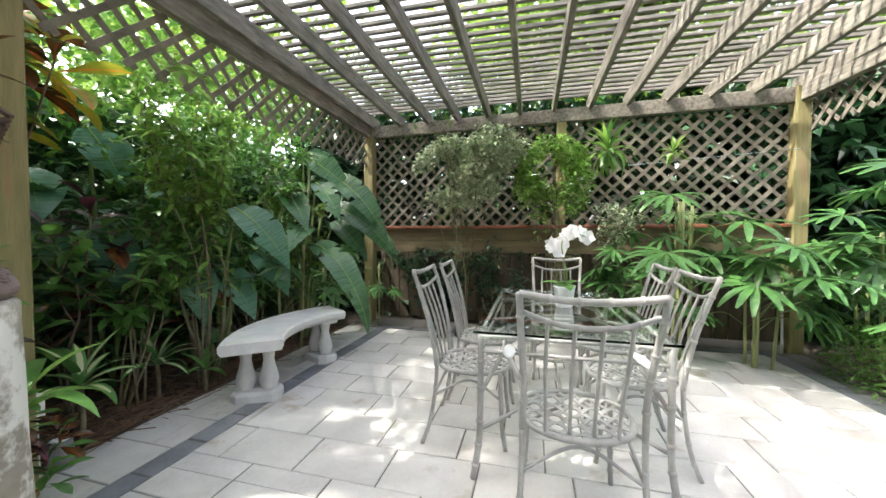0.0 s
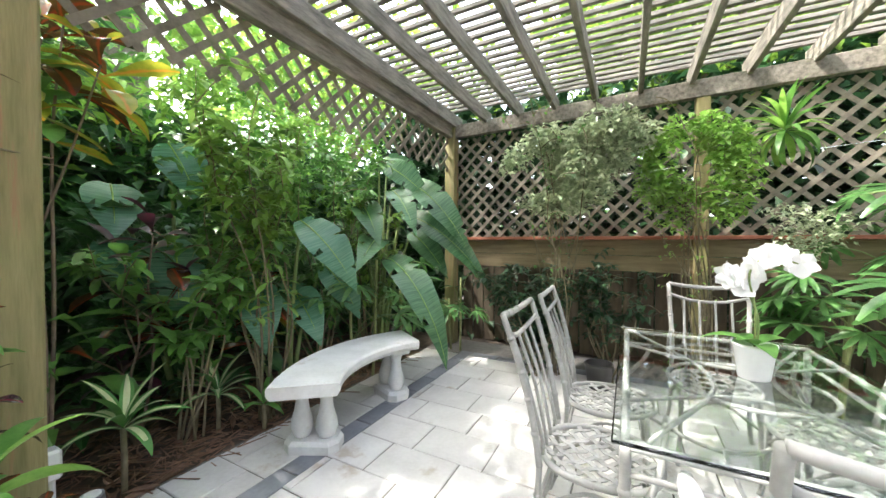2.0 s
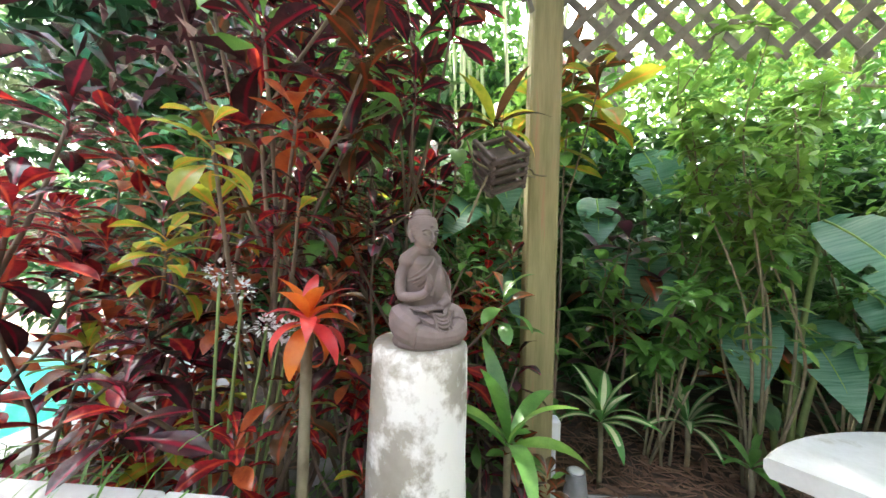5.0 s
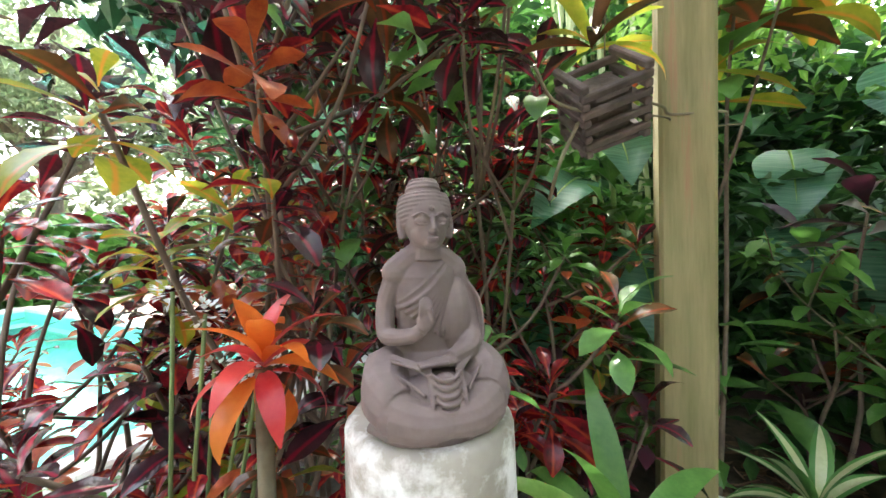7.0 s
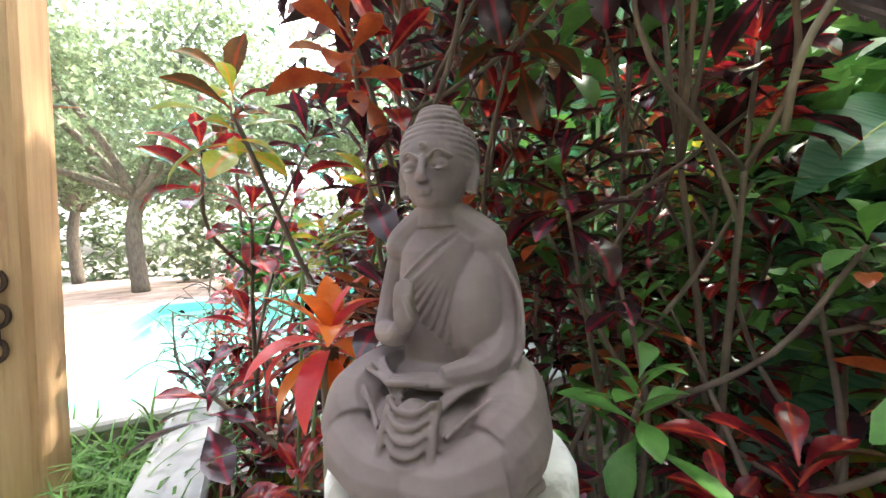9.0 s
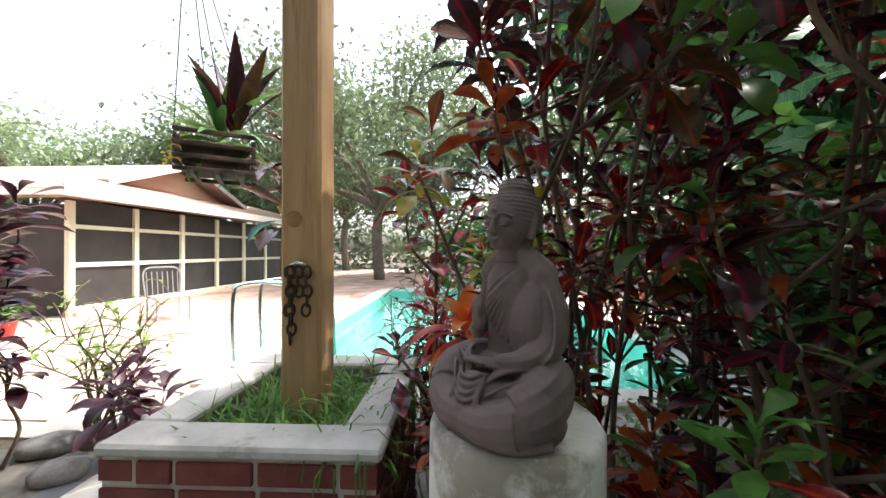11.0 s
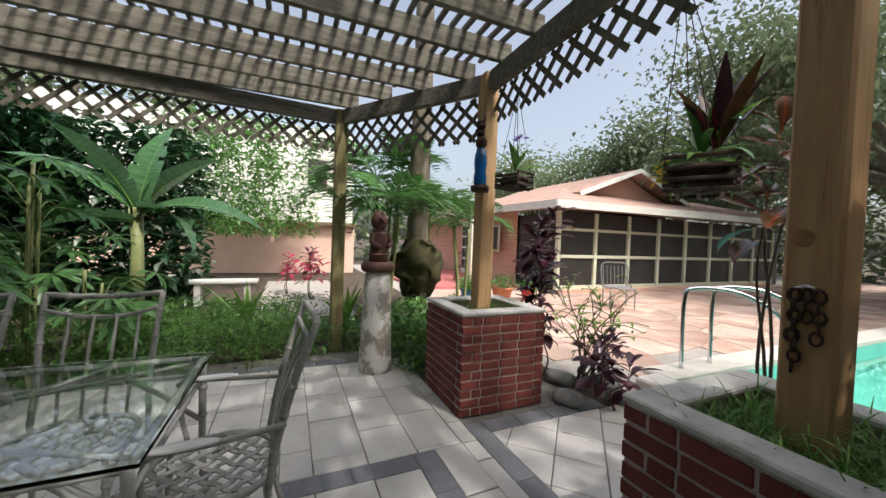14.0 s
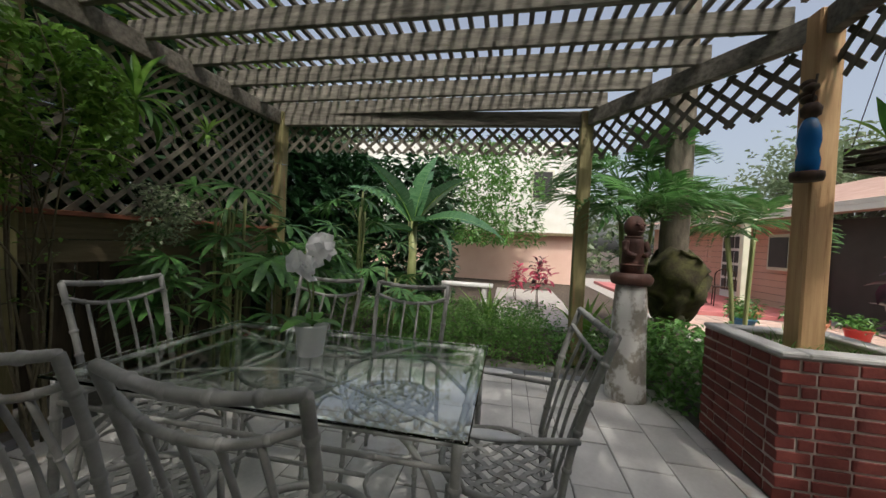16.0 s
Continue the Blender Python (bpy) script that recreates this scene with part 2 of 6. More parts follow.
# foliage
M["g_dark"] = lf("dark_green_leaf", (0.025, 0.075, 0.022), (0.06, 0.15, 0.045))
# darker copy of g_dark; shade at the back is put into the colour
M["g_deep_shade"] = lf("deep_shade_leaf", (0.012, 0.042, 0.016), (0.03, 0.085, 0.03))
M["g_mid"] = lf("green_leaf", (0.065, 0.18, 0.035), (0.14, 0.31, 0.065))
# light green leaves; the tone also stands in for sun on the hedge top
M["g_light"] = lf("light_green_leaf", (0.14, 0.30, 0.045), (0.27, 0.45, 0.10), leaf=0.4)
M["g_blue"] = lf("blue_green_leaf", (0.045, 0.15, 0.085), (0.15, 0.31, 0.20), rough=0.2, stretch=(1, 20, 1), scale=5)
M["g_banana"] = lf("banana_leaf", (0.035, 0.12, 0.05), (0.14, 0.28, 0.13), rough=0.2, stretch=(1, 22, 1), scale=5)
M["g_palm"] = lf("fan_palm_leaf", (0.045, 0.14, 0.035), (0.13, 0.29, 0.08), rough=0.35)
M["g_pale"] = lf("pale_small_leaf", (0.24, 0.31, 0.16), (0.46, 0.52, 0.36), rough=0.4)
M["g_grass"] = lf("grass_blade", (0.07, 0.20, 0.03), (0.20, 0.36, 0.09), rough=0.5, leaf=0.4)
M["g_stripe"] = lf("striped_leaf", (0.07, 0.20, 0.05), (0.10, 0.26, 0.06), stretch=(1, 1, 1))
M["cream"] = lf("cream_leaf_margin", (0.45, 0.50, 0.26), (0.6, 0.62, 0.38))
M["g_far"] = lf("far_tree_leaf", (0.12, 0.18, 0.085), (0.28, 0.34, 0.20), leaf=0.4, vary=0.4)
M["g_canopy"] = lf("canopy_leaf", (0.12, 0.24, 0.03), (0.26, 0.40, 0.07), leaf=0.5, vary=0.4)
M["c_dark"] = lf("dark_croton_leaf", (0.018, 0.013, 0.016), (0.075, 0.024, 0.03), rough=0.16, leaf=0.12, scale=20, vary=0.5, rib=(0.22, 0.012, 0.03))
M["c_red"] = lf("red_croton_leaf", (0.06, 0.006, 0.012), (0.36, 0.018, 0.024), rough=0.18, leaf=0.25, scale=22, vary=0.5, rib=(0.50, 0.06, 0.03))
M["c_orange"] = lf("orange_croton_leaf", (0.26, 0.03, 0.012), (0.50, 0.12, 0.03), rough=0.3, leaf=0.3, scale=22)
M["c_lime"] = lf("lime_croton_leaf", (0.20, 0.28, 0.02), (0.45, 0.42, 0.05), rough=0.3, leaf=0.35, scale=22, rib=(0.62, 0.28, 0.04))
M["c_bronze"] = lf("bronze_croton_leaf", (0.055, 0.035, 0.015), (0.13, 0.06, 0.025), rough=0.18, leaf=0.2, scale=20, rib=(0.26, 0.05, 0.02))
M["brom_red"] = lf("coral_bromeliad_leaf", (0.60, 0.03, 0.045), (0.78, 0.11, 0.09), rough=0.3, leaf=0.3, vary=0.2, scale=9)
M["brom_orange"] = lf("orange_bromeliad_leaf", (0.70, 0.12, 0.02), (0.80, 0.26, 0.04), rough=0.3, leaf=0.3, vary=0.2, scale=9)
M["ti_purple"] = lf("purple_ti_leaf", (0.022, 0.008, 0.018), (0.09, 0.018, 0.035), rough=0.3, leaf=0.15)
M["ti_pink"] = lf("pink_ti_leaf", (0.40, 0.03, 0.08), (0.55, 0.08, 0.14), rough=0.35)

glass = bpy.data.materials.new("table_glass")
glass.use_nodes = True
gb = glass.node_tree.nodes["Principled BSDF"]
gb.inputs["Base Color"].default_value = (0.90, 0.97, 0.95, 1)
gb.inputs["Roughness"].default_value = 0.02
gb.inputs["Transmission Weight"].default_value = 1.0
gb.inputs["IOR"].default_value = 1.45
M["glass"] = glass
blue_glass = bpy.data.materials.new("blue_glass")
blue_glass.use_nodes = True
gb = blue_glass.node_tree.nodes["Principled BSDF"]
gb.inputs["Base Color"].default_value = (0.02, 0.22, 0.62, 1)
gb.inputs["Roughness"].default_value = 0.08
gb.inputs["Transmission Weight"].default_value = 0.5
M["blue_glass"] = blue_glass
water = bpy.data.materials.new("pool_water")
water.use_nodes = True
gb = water.node_tree.nodes["Principled BSDF"]
gb.inputs["Base Color"].default_value = (0.75, 0.97, 0.92, 1)
gb.inputs["Roughness"].default_value = 0.03
gb.inputs["Transmission Weight"].default_value = 1.0
gb.inputs["IOR"].default_value = 1.33
wnz = water.node_tree.nodes.new("ShaderNodeTexNoise")
wnz.inputs["Scale"].default_value = 3.0
wbp = water.node_tree.nodes.new("ShaderNodeBump")
wbp.inputs["Strength"].default_value = 0.15
water.node_tree.links.new(wnz.outputs[0], wbp.inputs["Height"])
water.node_tree.links.new(wbp.outputs[0], gb.inputs["Normal"])
M["water"] = water

# ---- geometry helpers ----
RNG = random.Random(7)
_boxes = {}


def box_data(sx, sy, sz, c):
    """Vertices and faces of a box with chamfered edges."""
    key = (round(sx, 4), round(sy, 4), round(sz, 4), round(c, 4))
    if key not in _boxes:
        bm = bmesh.new()
        bmesh.ops.create_cube(bm, size=1.0)
        bmesh.ops.scale(bm, vec=(sx, sy, sz), verts=bm.verts)
        if c > 0:
            bmesh.ops.bevel(bm, geom=list(bm.edges), offset=c, segments=1, affect='EDGES')
        bm.verts.index_update()
        _boxes[key] = ([v.co.copy() for v in bm.verts], [[v.index for v in fc.verts] for fc in bm.faces])
        bm.free()
    return _boxes[key]


class Geo:
    """Gathers vertices and faces for one mesh."""

    def __init__(self):
        self.v, self.f = [], []

    def add(self, verts, faces, m=None):
        k = len(self.v)
        self.v += [tuple(m @ Vector(p)) for p in verts] if m is not None else [tuple(p) for p in verts]
        self.f += [[i + k for i in fc] for fc in faces]
        return self

    def box(self, centre, size, c=0.004, m=None):
        v, fc = box_data(*size, c)
        t = Matrix.Translation(centre)
        return self.add(v, fc, (m @ t) if m is not None else t)

    def beam(self, a, b, w, h, c=0.004):
        """A box of width w and height h from a to b."""
        a, b = Vector(a), Vector(b)
        d = b - a
        x = d.normalized()
        up = Vector((0, 0, 1)) if abs(x.z) < 0.95 else Vector((0, 1, 0))
        y = up.cross(x).normalized()
        z = x.cross(y)
        r = Matrix((x, y, z)).transposed().to_4x4()
        v, fc = box_data(d.length, w, h, c)
        return self.add(v, fc, Matrix.Translation((a + b) / 2) @ r)

    def tube(self, pts, radii, n=8, cap=True):
        pts = [Vector(p) for p in pts]
        if not hasattr(radii, "__len__"):
            radii = [radii] * len(pts)
        k, prev = len(self.v), None
        for i, p in enumerate(pts):
            d = (pts[min(i + 1, len(pts) - 1)] - pts[max(i - 1, 0)]).normalized()
            if prev is None:
                prev = d.orthogonal().normalized()
            u = (prev - d * prev.dot(d))
            u = u.normalized() if u.length > 1e-6 else d.orthogonal().normalized()
            w = d.cross(u)
            prev = u
            for j in range(n):
                a = 2 * math.pi * j / n
                self.v.append(tuple(p + (u * math.cos(a) + w * math.sin(a)) * radii[i]))
        for i in range(len(pts) - 1):
            for j in range(n):
                a, b = k + i * n + j, k + i * n + (j + 1) % n
                self.f.append([a, b, b + n, a + n])
        if cap:
            self.f.append([k + j for j in reversed(range(n))])
            self.f.append([k + (len(pts) - 1) * n + j for j in range(n)])
        return self

    def lathe(self, prof, n=24, m=None, sx=1.0, sy=1.0):
        """Profile of (radius, z), closed at its ends."""
        v = [(r * sx * math.cos(2 * math.pi * j / n), r * sy * math.sin(2 * math.pi * j / n), z) for r, z in prof for j in range(n)]
        fc = [[i * n + j, i * n + (j + 1) % n, (i + 1) * n + (j + 1) % n, (i + 1) * n + j] for i in range(len(prof) - 1) for j in range(n)]
        fc += [list(reversed(range(n))), [(len(prof) - 1) * n + j for j in range(n)]]
        return self.add(v, fc, m)

    def ball(self, centre, size, n=14, m=None):
        k = n // 2
        prof = [(max(0.02, math.sin(math.pi * i / k)), -math.cos(math.pi * i / k)) for i in range(k + 1)]
        t = Matrix.Translation(centre) @ Matrix.Diagonal((*size, 1))
        return self.lathe(prof, n, (m @ t) if m is not None else t)

    def leaf(self, m, length, width, droop=0.5, fold=0.25, seg=5, peak=0.45, wave=0.0, tip=0.0):
        """A blade along +y of m, arching down by droop, folded along its midrib."""
        v, fc = [], []
        for i in range(seg + 1):
            s = i / seg
            w = width * 0.5 * (math.sin(math.pi * min(1.0, s ** (math.log(0.5) / math.log(peak))) * 0.98 + 0.02) + 0.03 + tip * s)
            ang = droop * s
            y, z = length * s * math.cos(ang * 0.7), length * (s * 0.25 * math.sin(0.5) - math.sin(ang) * s * 0.6)
            up = fold * w + wave * width * (RNG.random() - 0.5)
            v += [(-w, y, z + up), (0, y, z), (w, y, z + up)]
        for i in range(seg):
            a = 3 * i
            fc += [[a, a + 1, a + 4, a + 3], [a + 1, a + 2, a + 5, a + 4]]
        return self.add(v, fc, m)

    def mesh(self, name, material, smooth=True):
        me = bpy.data.meshes.new(name)
        me.from_pydata(self.v, [], self.f)
        me.materials.append(material)
        if smooth:
            me.polygons.foreach_set("use_smooth", [True] * len(me.polygons))
        me.update()
        return me


def part(name, g, material, parent, label="", smooth=False, kind=""):
    """Links a Geo (or a ready mesh) as one mesh object under a thing or a part."""
    me = g.mesh(name, material, smooth) if isinstance(g, Geo) else g
    ob = new(name, me)
    if parent is not None:
        ob.parent = parent
    return tagged(ob, label=label, kind=kind)


def thing(name, m, label, category, group="", kind=""):
    e = new(name)
    e.empty_display_size = 0.1
    e.matrix_basis = m
    return tagged(e, label, category, group, kind)


def solo(name, g, material, label, category, smooth=False, kind="", group=""):
    ob = new(name, g.mesh(name, material, smooth))
    return tagged(ob, label, category, group, kind)


def piece(name, me, parent, m):
    ob = new(name, me)
    ob.parent = parent
    ob.matrix_basis = m
    return ob


def bez(p, n=8):
    """A smooth line through the control points p (Catmull-Rom)."""
    p = [Vector(q) for q in p]
    p = [p[0] * 2 - p[1]] + p + [p[-1] * 2 - p[-2]]
    out = []
    for i in range(1, len(p) - 2):
        for k in range(n):
            t = k / n
            a, b, c, d = p[i - 1:i + 3]
            out.append(0.5 * ((2 * b) + (c - a) * t + (2 * a - 5 * b + 4 * c - d) * t * t + (3 * b - a - 3 * c + d) * t ** 3))
    return out + [p[-2]]

# ---- ground and pool ----
PATIO_X0, PATIO_X1, PATIO_Y0, PATIO_Y1 = -1.68, 2.77, -2.9, 2.75
POOL = (-3.6, 1.1, -11.8, -3.75)   # x0, x1, y0, y1


def slab_with_hole(x0, x1, y0, y1, hx0, hx1, hy0, hy1, z):
    v = [(x0, y0, z), (x1, y0, z), (x1, y1, z), (x0, y1, z), (hx0, hy0, z), (hx1, hy0, z), (hx1, hy1, z), (hx0, hy1, z)]
    return v, [[0, 1, 5, 4], [1, 2, 6, 5], [2, 3, 7, 6], [3, 0, 4, 7]]


g = Geo()
g.add(*slab_with_hole(-400, 400, -400, 400, *POOL, -0.03))
solo("ground", g, M["mulch"], "dark leaf-littered garden soil", "ground", kind="structure")

pool = thing("swimming_pool", pose(0, 0, 0), "turquoise in-ground swimming pool with pale coping", "pool", kind="structure")
x0, x1, y0, y1 = POOL
g = Geo()
v = [(x0, y0, -1.4), (x1, y0, -1.4), (x1, y1, -1.4), (x0, y1, -1.4), (x0, y0, -0.03), (x1, y0, -0.03), (x1, y1, -0.03), (x0, y1, -0.03)]
g.add(v, [[0, 1, 2, 3], [4, 5, 1, 0], [5, 6, 2, 1], [6, 7, 3, 2], [7, 4, 0, 3]])
part("basin", g, M["pool_wall"], pool)
g = Geo()
g.add([(x0, y0, -0.14), (x1, y0, -0.14), (x1, y1, -0.14), (x0, y1, -0.14)], [[0, 1, 2, 3]])
w_ob = part("water", g, M["water"], pool, "clear turquoise water")
w_ob.visible_shadow = False
g = Geo()
for a, b in (((x0 - .15, y0 - .15), (x1 + .15, y0 - .15)), ((x0 - .15, y1 + .15), (x1 + .15, y1 + .15)), ((x0 - .15, y0), (x0 - .15, y1)), ((x1 + .15, y0), (x1 + .15, y1))):
    g.beam((*a, 0.01), (*b, 0.01), 0.32, 0.1, 0.02)
part("coping", g, M["coping"], pool)

# ---- pergola ----
B1, B2, R_, P1, P2, A_ = (-1.97, 2.95), (2.95, 2.75), (3.12, -0.84), (1.58, -1.87), (-0.555, -1.83), (-1.96, -0.68)
BEAM_Z0, BEAM_Z1 = 2.60, 2.76
perg = thing("pergola", pose(0, 0, 0), "weathered grey timber garden pergola with lath roof and lattice sides", "pergola", kind="structure")


def post(x, y, z0, material, s=0.135, rot=0.0):
    g = Geo()
    g.box((0, 0, (BEAM_Z0 - z0) / 2 + 0.08), (s, s, BEAM_Z0 - z0 + 0.16), 0.01)
    ob = part("post", g, material, perg)
    ob.matrix_basis = pose(x, y, z0, 0, 0, rot)
    return ob


post(*B1, 0, M["green_post"])
post(*B2, 0, M["green_post"])
post(*R_, 0, M["green_post"])
post(*P1, 0.55, M["pine_post"])
post(*P2, 0.55, M["pine_post"])
post(*A_, 0, M["green_post"], 0.14)
post(0.62, 2.87, 0, M["green_post"], 0.11)
ring = [B1, B2, R_, P1, P2, A_]
for a, b in zip(ring, ring[1:] + ring[:1]):
    g = Geo()
    d = (Vector(b) - Vector(a)).normalized()
    g.beam((a[0] - d.x * 0.08, a[1] - d.y * 0.08, (BEAM_Z0 + BEAM_Z1) / 2), (b[0] + d.x * 0.08, b[1] + d.y * 0.08, (BEAM_Z0 + BEAM_Z1) / 2 ), 0.075, BEAM_Z1 - BEAM_Z0, 0.006)
    part("beam", g, M["grey_wood"], perg)


def front_y(x):
    """Where the front beams run at x."""
    if x < P2[0]:
        a, b = A_, P2
    elif x < P1[0]:
        a, b = P2, P1
    else:
        a, b = P1, R_
    t = (x - a[0]) / (b[0] - a[0])
    return a[1] + t * (b[1] - a[1])


def back_y(x):
    return B1[1] + (x - B1[0]) / (B2[0] - B1[0]) * (B2[1] - B1[1])


RAFTER_X = [-1.90 + 0.405 * i for i in range(13)]
for i, x in enumerate(RAFTER_X):
    if x > 3.0:
        continue
    g = Geo()
    g.beam((x, front_y(x) - 0.05, 2.825), (x, back_y(x) + 0.12, 2.80), 0.045, 0.15, 0.004)
    part("rafter", g, M["grey_wood"], perg)
lath_rng = random.Random(3)
y = -1.95
while y < 2.95:
    xs = [x for x in np.arange(-2.1, 3.3, 0.05) if front_y(min(max(x, A_[0]), R_[0])) - 0.06 < y]
    if xs:
        g = Geo()
        h = lath_rng.uniform(-0.008, 0.008)
        g.beam((xs[0], y + h, 2.915), (min(xs[-1], 3.3), y - h + lath_rng.uniform(-.01, .01), 2.915), 0.036, 0.03, 0.003)
        part("lath", g, M["grey_wood_x"], perg)
    y += 0.112


def lattice(name, a, b, z0, z1, pitch=0.115, w=0.038, t=0.008, off=0.0):
    """Two crossing layers of diagonal strips between the plan points a and b; z0 may be a pair (at a, at b)."""
    a2, b2 = Vector(a), Vector(b)
    L = (b2 - a2).length
    ang = math.atan2(b2.y - a2.y, b2.x - a2.x)
    base = thing(name, pose(a[0], a[1], 0, 0, 0, math.degrees(ang)), "diagonal weathered wood lattice panel", "lattice", kind="structure")
    H = z1 - z0
    step = pitch * math.sqrt(2)
    for sgn, dep in ((1, 0.0), (-1, t + 0.001)):
        k = -H if sgn > 0 else 0.0
        end = L if sgn > 0 else L + H
        s = k
        while s < end:
            if sgn > 0:
                u0, u1 = max(s, 0), min(s + H, L)
                q0, q1 = z0 + (u0 - s), z0 + (u1 - s)
            else:
                u0, u1 = max(s - H, 0), min(s, L)
                q0, q1 = z0 + (s - u0), z0 + (s - u1)
            if u1 - u0 > 0.03:
                g = Geo()
                g.beam((u0, dep + off, q0), (u1, dep + off, q1), t, w, 0.0)
                part("slat", g, M["lattice_wood"], base)
            s += step
    return base


lattice("lattice_back", (B1[0] + .06, B1[1] + .03), (B2[0] - .06, B2[1] + .03), 1.34, 2.58)
lattice("lattice_left", (A_[0] - .03, A_[1] + .06), (B1[0] - .03, B1[1] - .06), 2.18, 2.60, pitch=0.125)
lattice("lattice_right", (B2[0] + .05, B2[1] - .05), (R_[0] + .05, R_[1] + .05), 2.30, 2.60)
lattice("lattice_front", (R_[0] - .06, R_[1] - .05), (P1[0] + .06, P1[1] - .03), 2.22, 2.60)
lattice("lattice_entry", (P1[0] - .06, P1[1] - .03), (P2[0] + .06, P2[1] - .03), 2.33, 2.60)
lattice("lattice_corner", (P2[0] - .06, P2[1] + .04), (A_[0] + .06, A_[1] - .04), 2.33, 2.60)

# back fence below the lattice
fence = thing("back_fence", pose(0, 0, 0), "dark brown horizontal board fence with a red-brown cap rail", "fence", kind="structure")
g = Geo()
g.beam((B1[0], back_y(B1[0]) + .02, 1.335), (B2[0], B2[1] + .02, 1.335), 0.13, 0.035)
part("cap_rail", g, M["rail_red"], fence, "red-brown cap rail")
for z0, z1 in ((1.16, 1.315), (1.0, 1.155)):
    g = Geo()
    g.beam((B1[0], B1[1] + .03, (z0 + z1) / 2), (B2[0], B2[1] + .03, (z0 + z1) / 2), 0.035, z1 - z0)
    part("board", g, M["fence"], fence)
# recessed lower boards, coloured near-black in place of the shade under the rail
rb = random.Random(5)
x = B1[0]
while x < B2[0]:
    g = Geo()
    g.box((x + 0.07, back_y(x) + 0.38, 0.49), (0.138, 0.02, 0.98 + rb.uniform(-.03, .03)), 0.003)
    part("board", g, M["fence_shade"], fence)
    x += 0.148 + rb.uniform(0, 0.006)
g = Geo()
g.box((2.80, 2.68, 1.14), (0.09, 0.05, 0.13), 0.006)
g.tube([(2.80, 2.67, 1.08), (2.80, 2.67, 0.6), (2.82, 2.67, 0.0)], 0.012)
solo("outlet_box", g, M["plastic"], "grey weatherproof outlet box on the fence", "outlet box")

# ---- patio paving ----
patio = thing("patio_floor", pose(0, 0, 0), "pale stone paver patio with a dark slate border", "floor", kind="structure")
g = Geo()
g.box((0.43, 0.2, -0.031), (5.15, 5.9, 0.05), 0.0)
part("bedding", g, M["joint"], patio)

# ---- brick planters ----
def planter(x0, x1, y0, y1, h, label):
    cx, cy = (x0 + x1) / 2, (y0 + y1) / 2
    e = thing("brick_planter", pose(cx, cy, 0), label, "planter", "brick planters at the entrance")
    sx, sy = x1 - x0, y1 - y0
    g = Geo()
    t = 0.09
    for px, py, wx, wy in ((0, sy / 2 - t / 2 - .0075, sx - .022, t), (0, -sy / 2 + t / 2 + .0075, sx - .022, t), (sx / 2 - t / 2 - .0075, 0, t, sy - .2), (-sx / 2 + t / 2 + .0075, 0, t, sy - .2)):
        part("core", Geo().box((px, py, h / 2 - .01), (wx, wy, h - .03), 0.0), M["mortar"], e)
    for px, py, wx, wy in ((0, sy / 2 - .06, sx + .01, .13), (0, -sy / 2 + .06, sx + .01, .13), (sx / 2 - .06, 0, .13, sy - .25), (-sx / 2 + .06, 0, .13, sy - .25)):
        part("cap", Geo().box((px, py, h - .012), (wx, wy, .03), .008), M["cap"], e, "grey mortar cap")
    g = Geo()
    g.box((0, 0, h - .12), (sx - .16, sy - .16, .03), 0)
    part("soil", g, M["mulch"], e)
    course = (h - .03) / 11
    rr = random.Random(11)
    for row in range(11):
        z = course * (row + .5)
        for side in range(4):
            L = sx if side % 2 == 0 else sy
            D = sy if side % 2 == 0 else sx
            lo = -L / 2 + (0.0 if row % 2 else 0.095)
            hi = L / 2 - (0.095 if row % 2 else 0.0)
            n = 3 if L < .72 else 4
            if row % 2:
                cuts = [lo + (hi - lo) * k / n for k in range(n + 1)]
            else:
                cuts = [lo, lo + (hi - lo) / (2 * n)] + [lo + (hi - lo) * (k + .5) / n for k in range(1, n)] + [hi]
            for u0, u1 in zip(cuts, cuts[1:]):
                ln = round(u1 - u0 - .013, 3)
                key = ("brick", ln)
                if key not in PIECES:
                    bx = Geo()
                    bx.box((0, 0, 0), (ln, .09, course - .0135), .003)
                    PIECES[key] = bx.mesh("brick", M["brick"], False)
                piece("brick", PIECES[key], e, pose(0, 0, 0, 0, 0, side * 90) @ pose((u0 + u1) / 2, -D / 2 + .045 - rr.uniform(-.001, .002), z, rr.uniform(-.4, .4), 0, rr.uniform(-.5, .5)))
    return e


PIECES = {}
PL1 = (1.19, 1.92, -2.26, -1.50)
PL2 = (-0.89, -0.19, -2.20, -1.45)
planter(*PL1, 0.785, "red brick planter with grey cap holding a pine post")
planter(*PL2, 0.785, "red brick planter with overhanging grass holding a pine post")

# ---- table ----
table = thing("dining_table", pose(0.457, 0.746, 0), "rectangular glass-topped patio table with grey bamboo-style metal frame", "table")
TX, TY = 0.457, 0.746
g = Geo()
g.box((0, 0, .733), (TX * 2, TY * 2, .012), .004)
part("glass_top", g, M["glass"], table, "clear green-edged glass top").visible_shadow = False


def bamboo(g, pts, r, knots=4, n=8):
    """A tube with swollen nodes."""
    pts = bez(pts, 6)
    g.tube(pts, r, n)
    L = len(pts)
    for k in range(1, knots + 1):
        i = min(L - 2, max(1, round(k * L / (knots + 1))))
        d = (pts[i + 1] - pts[i - 1]).normalized()
        g.tube([pts[i] - d * r * .7, pts[i] - d * r * .25, pts[i] + d * r * .25, pts[i] + d * r * .7], [r, r * 1.28, r * 1.28, r], n, False)


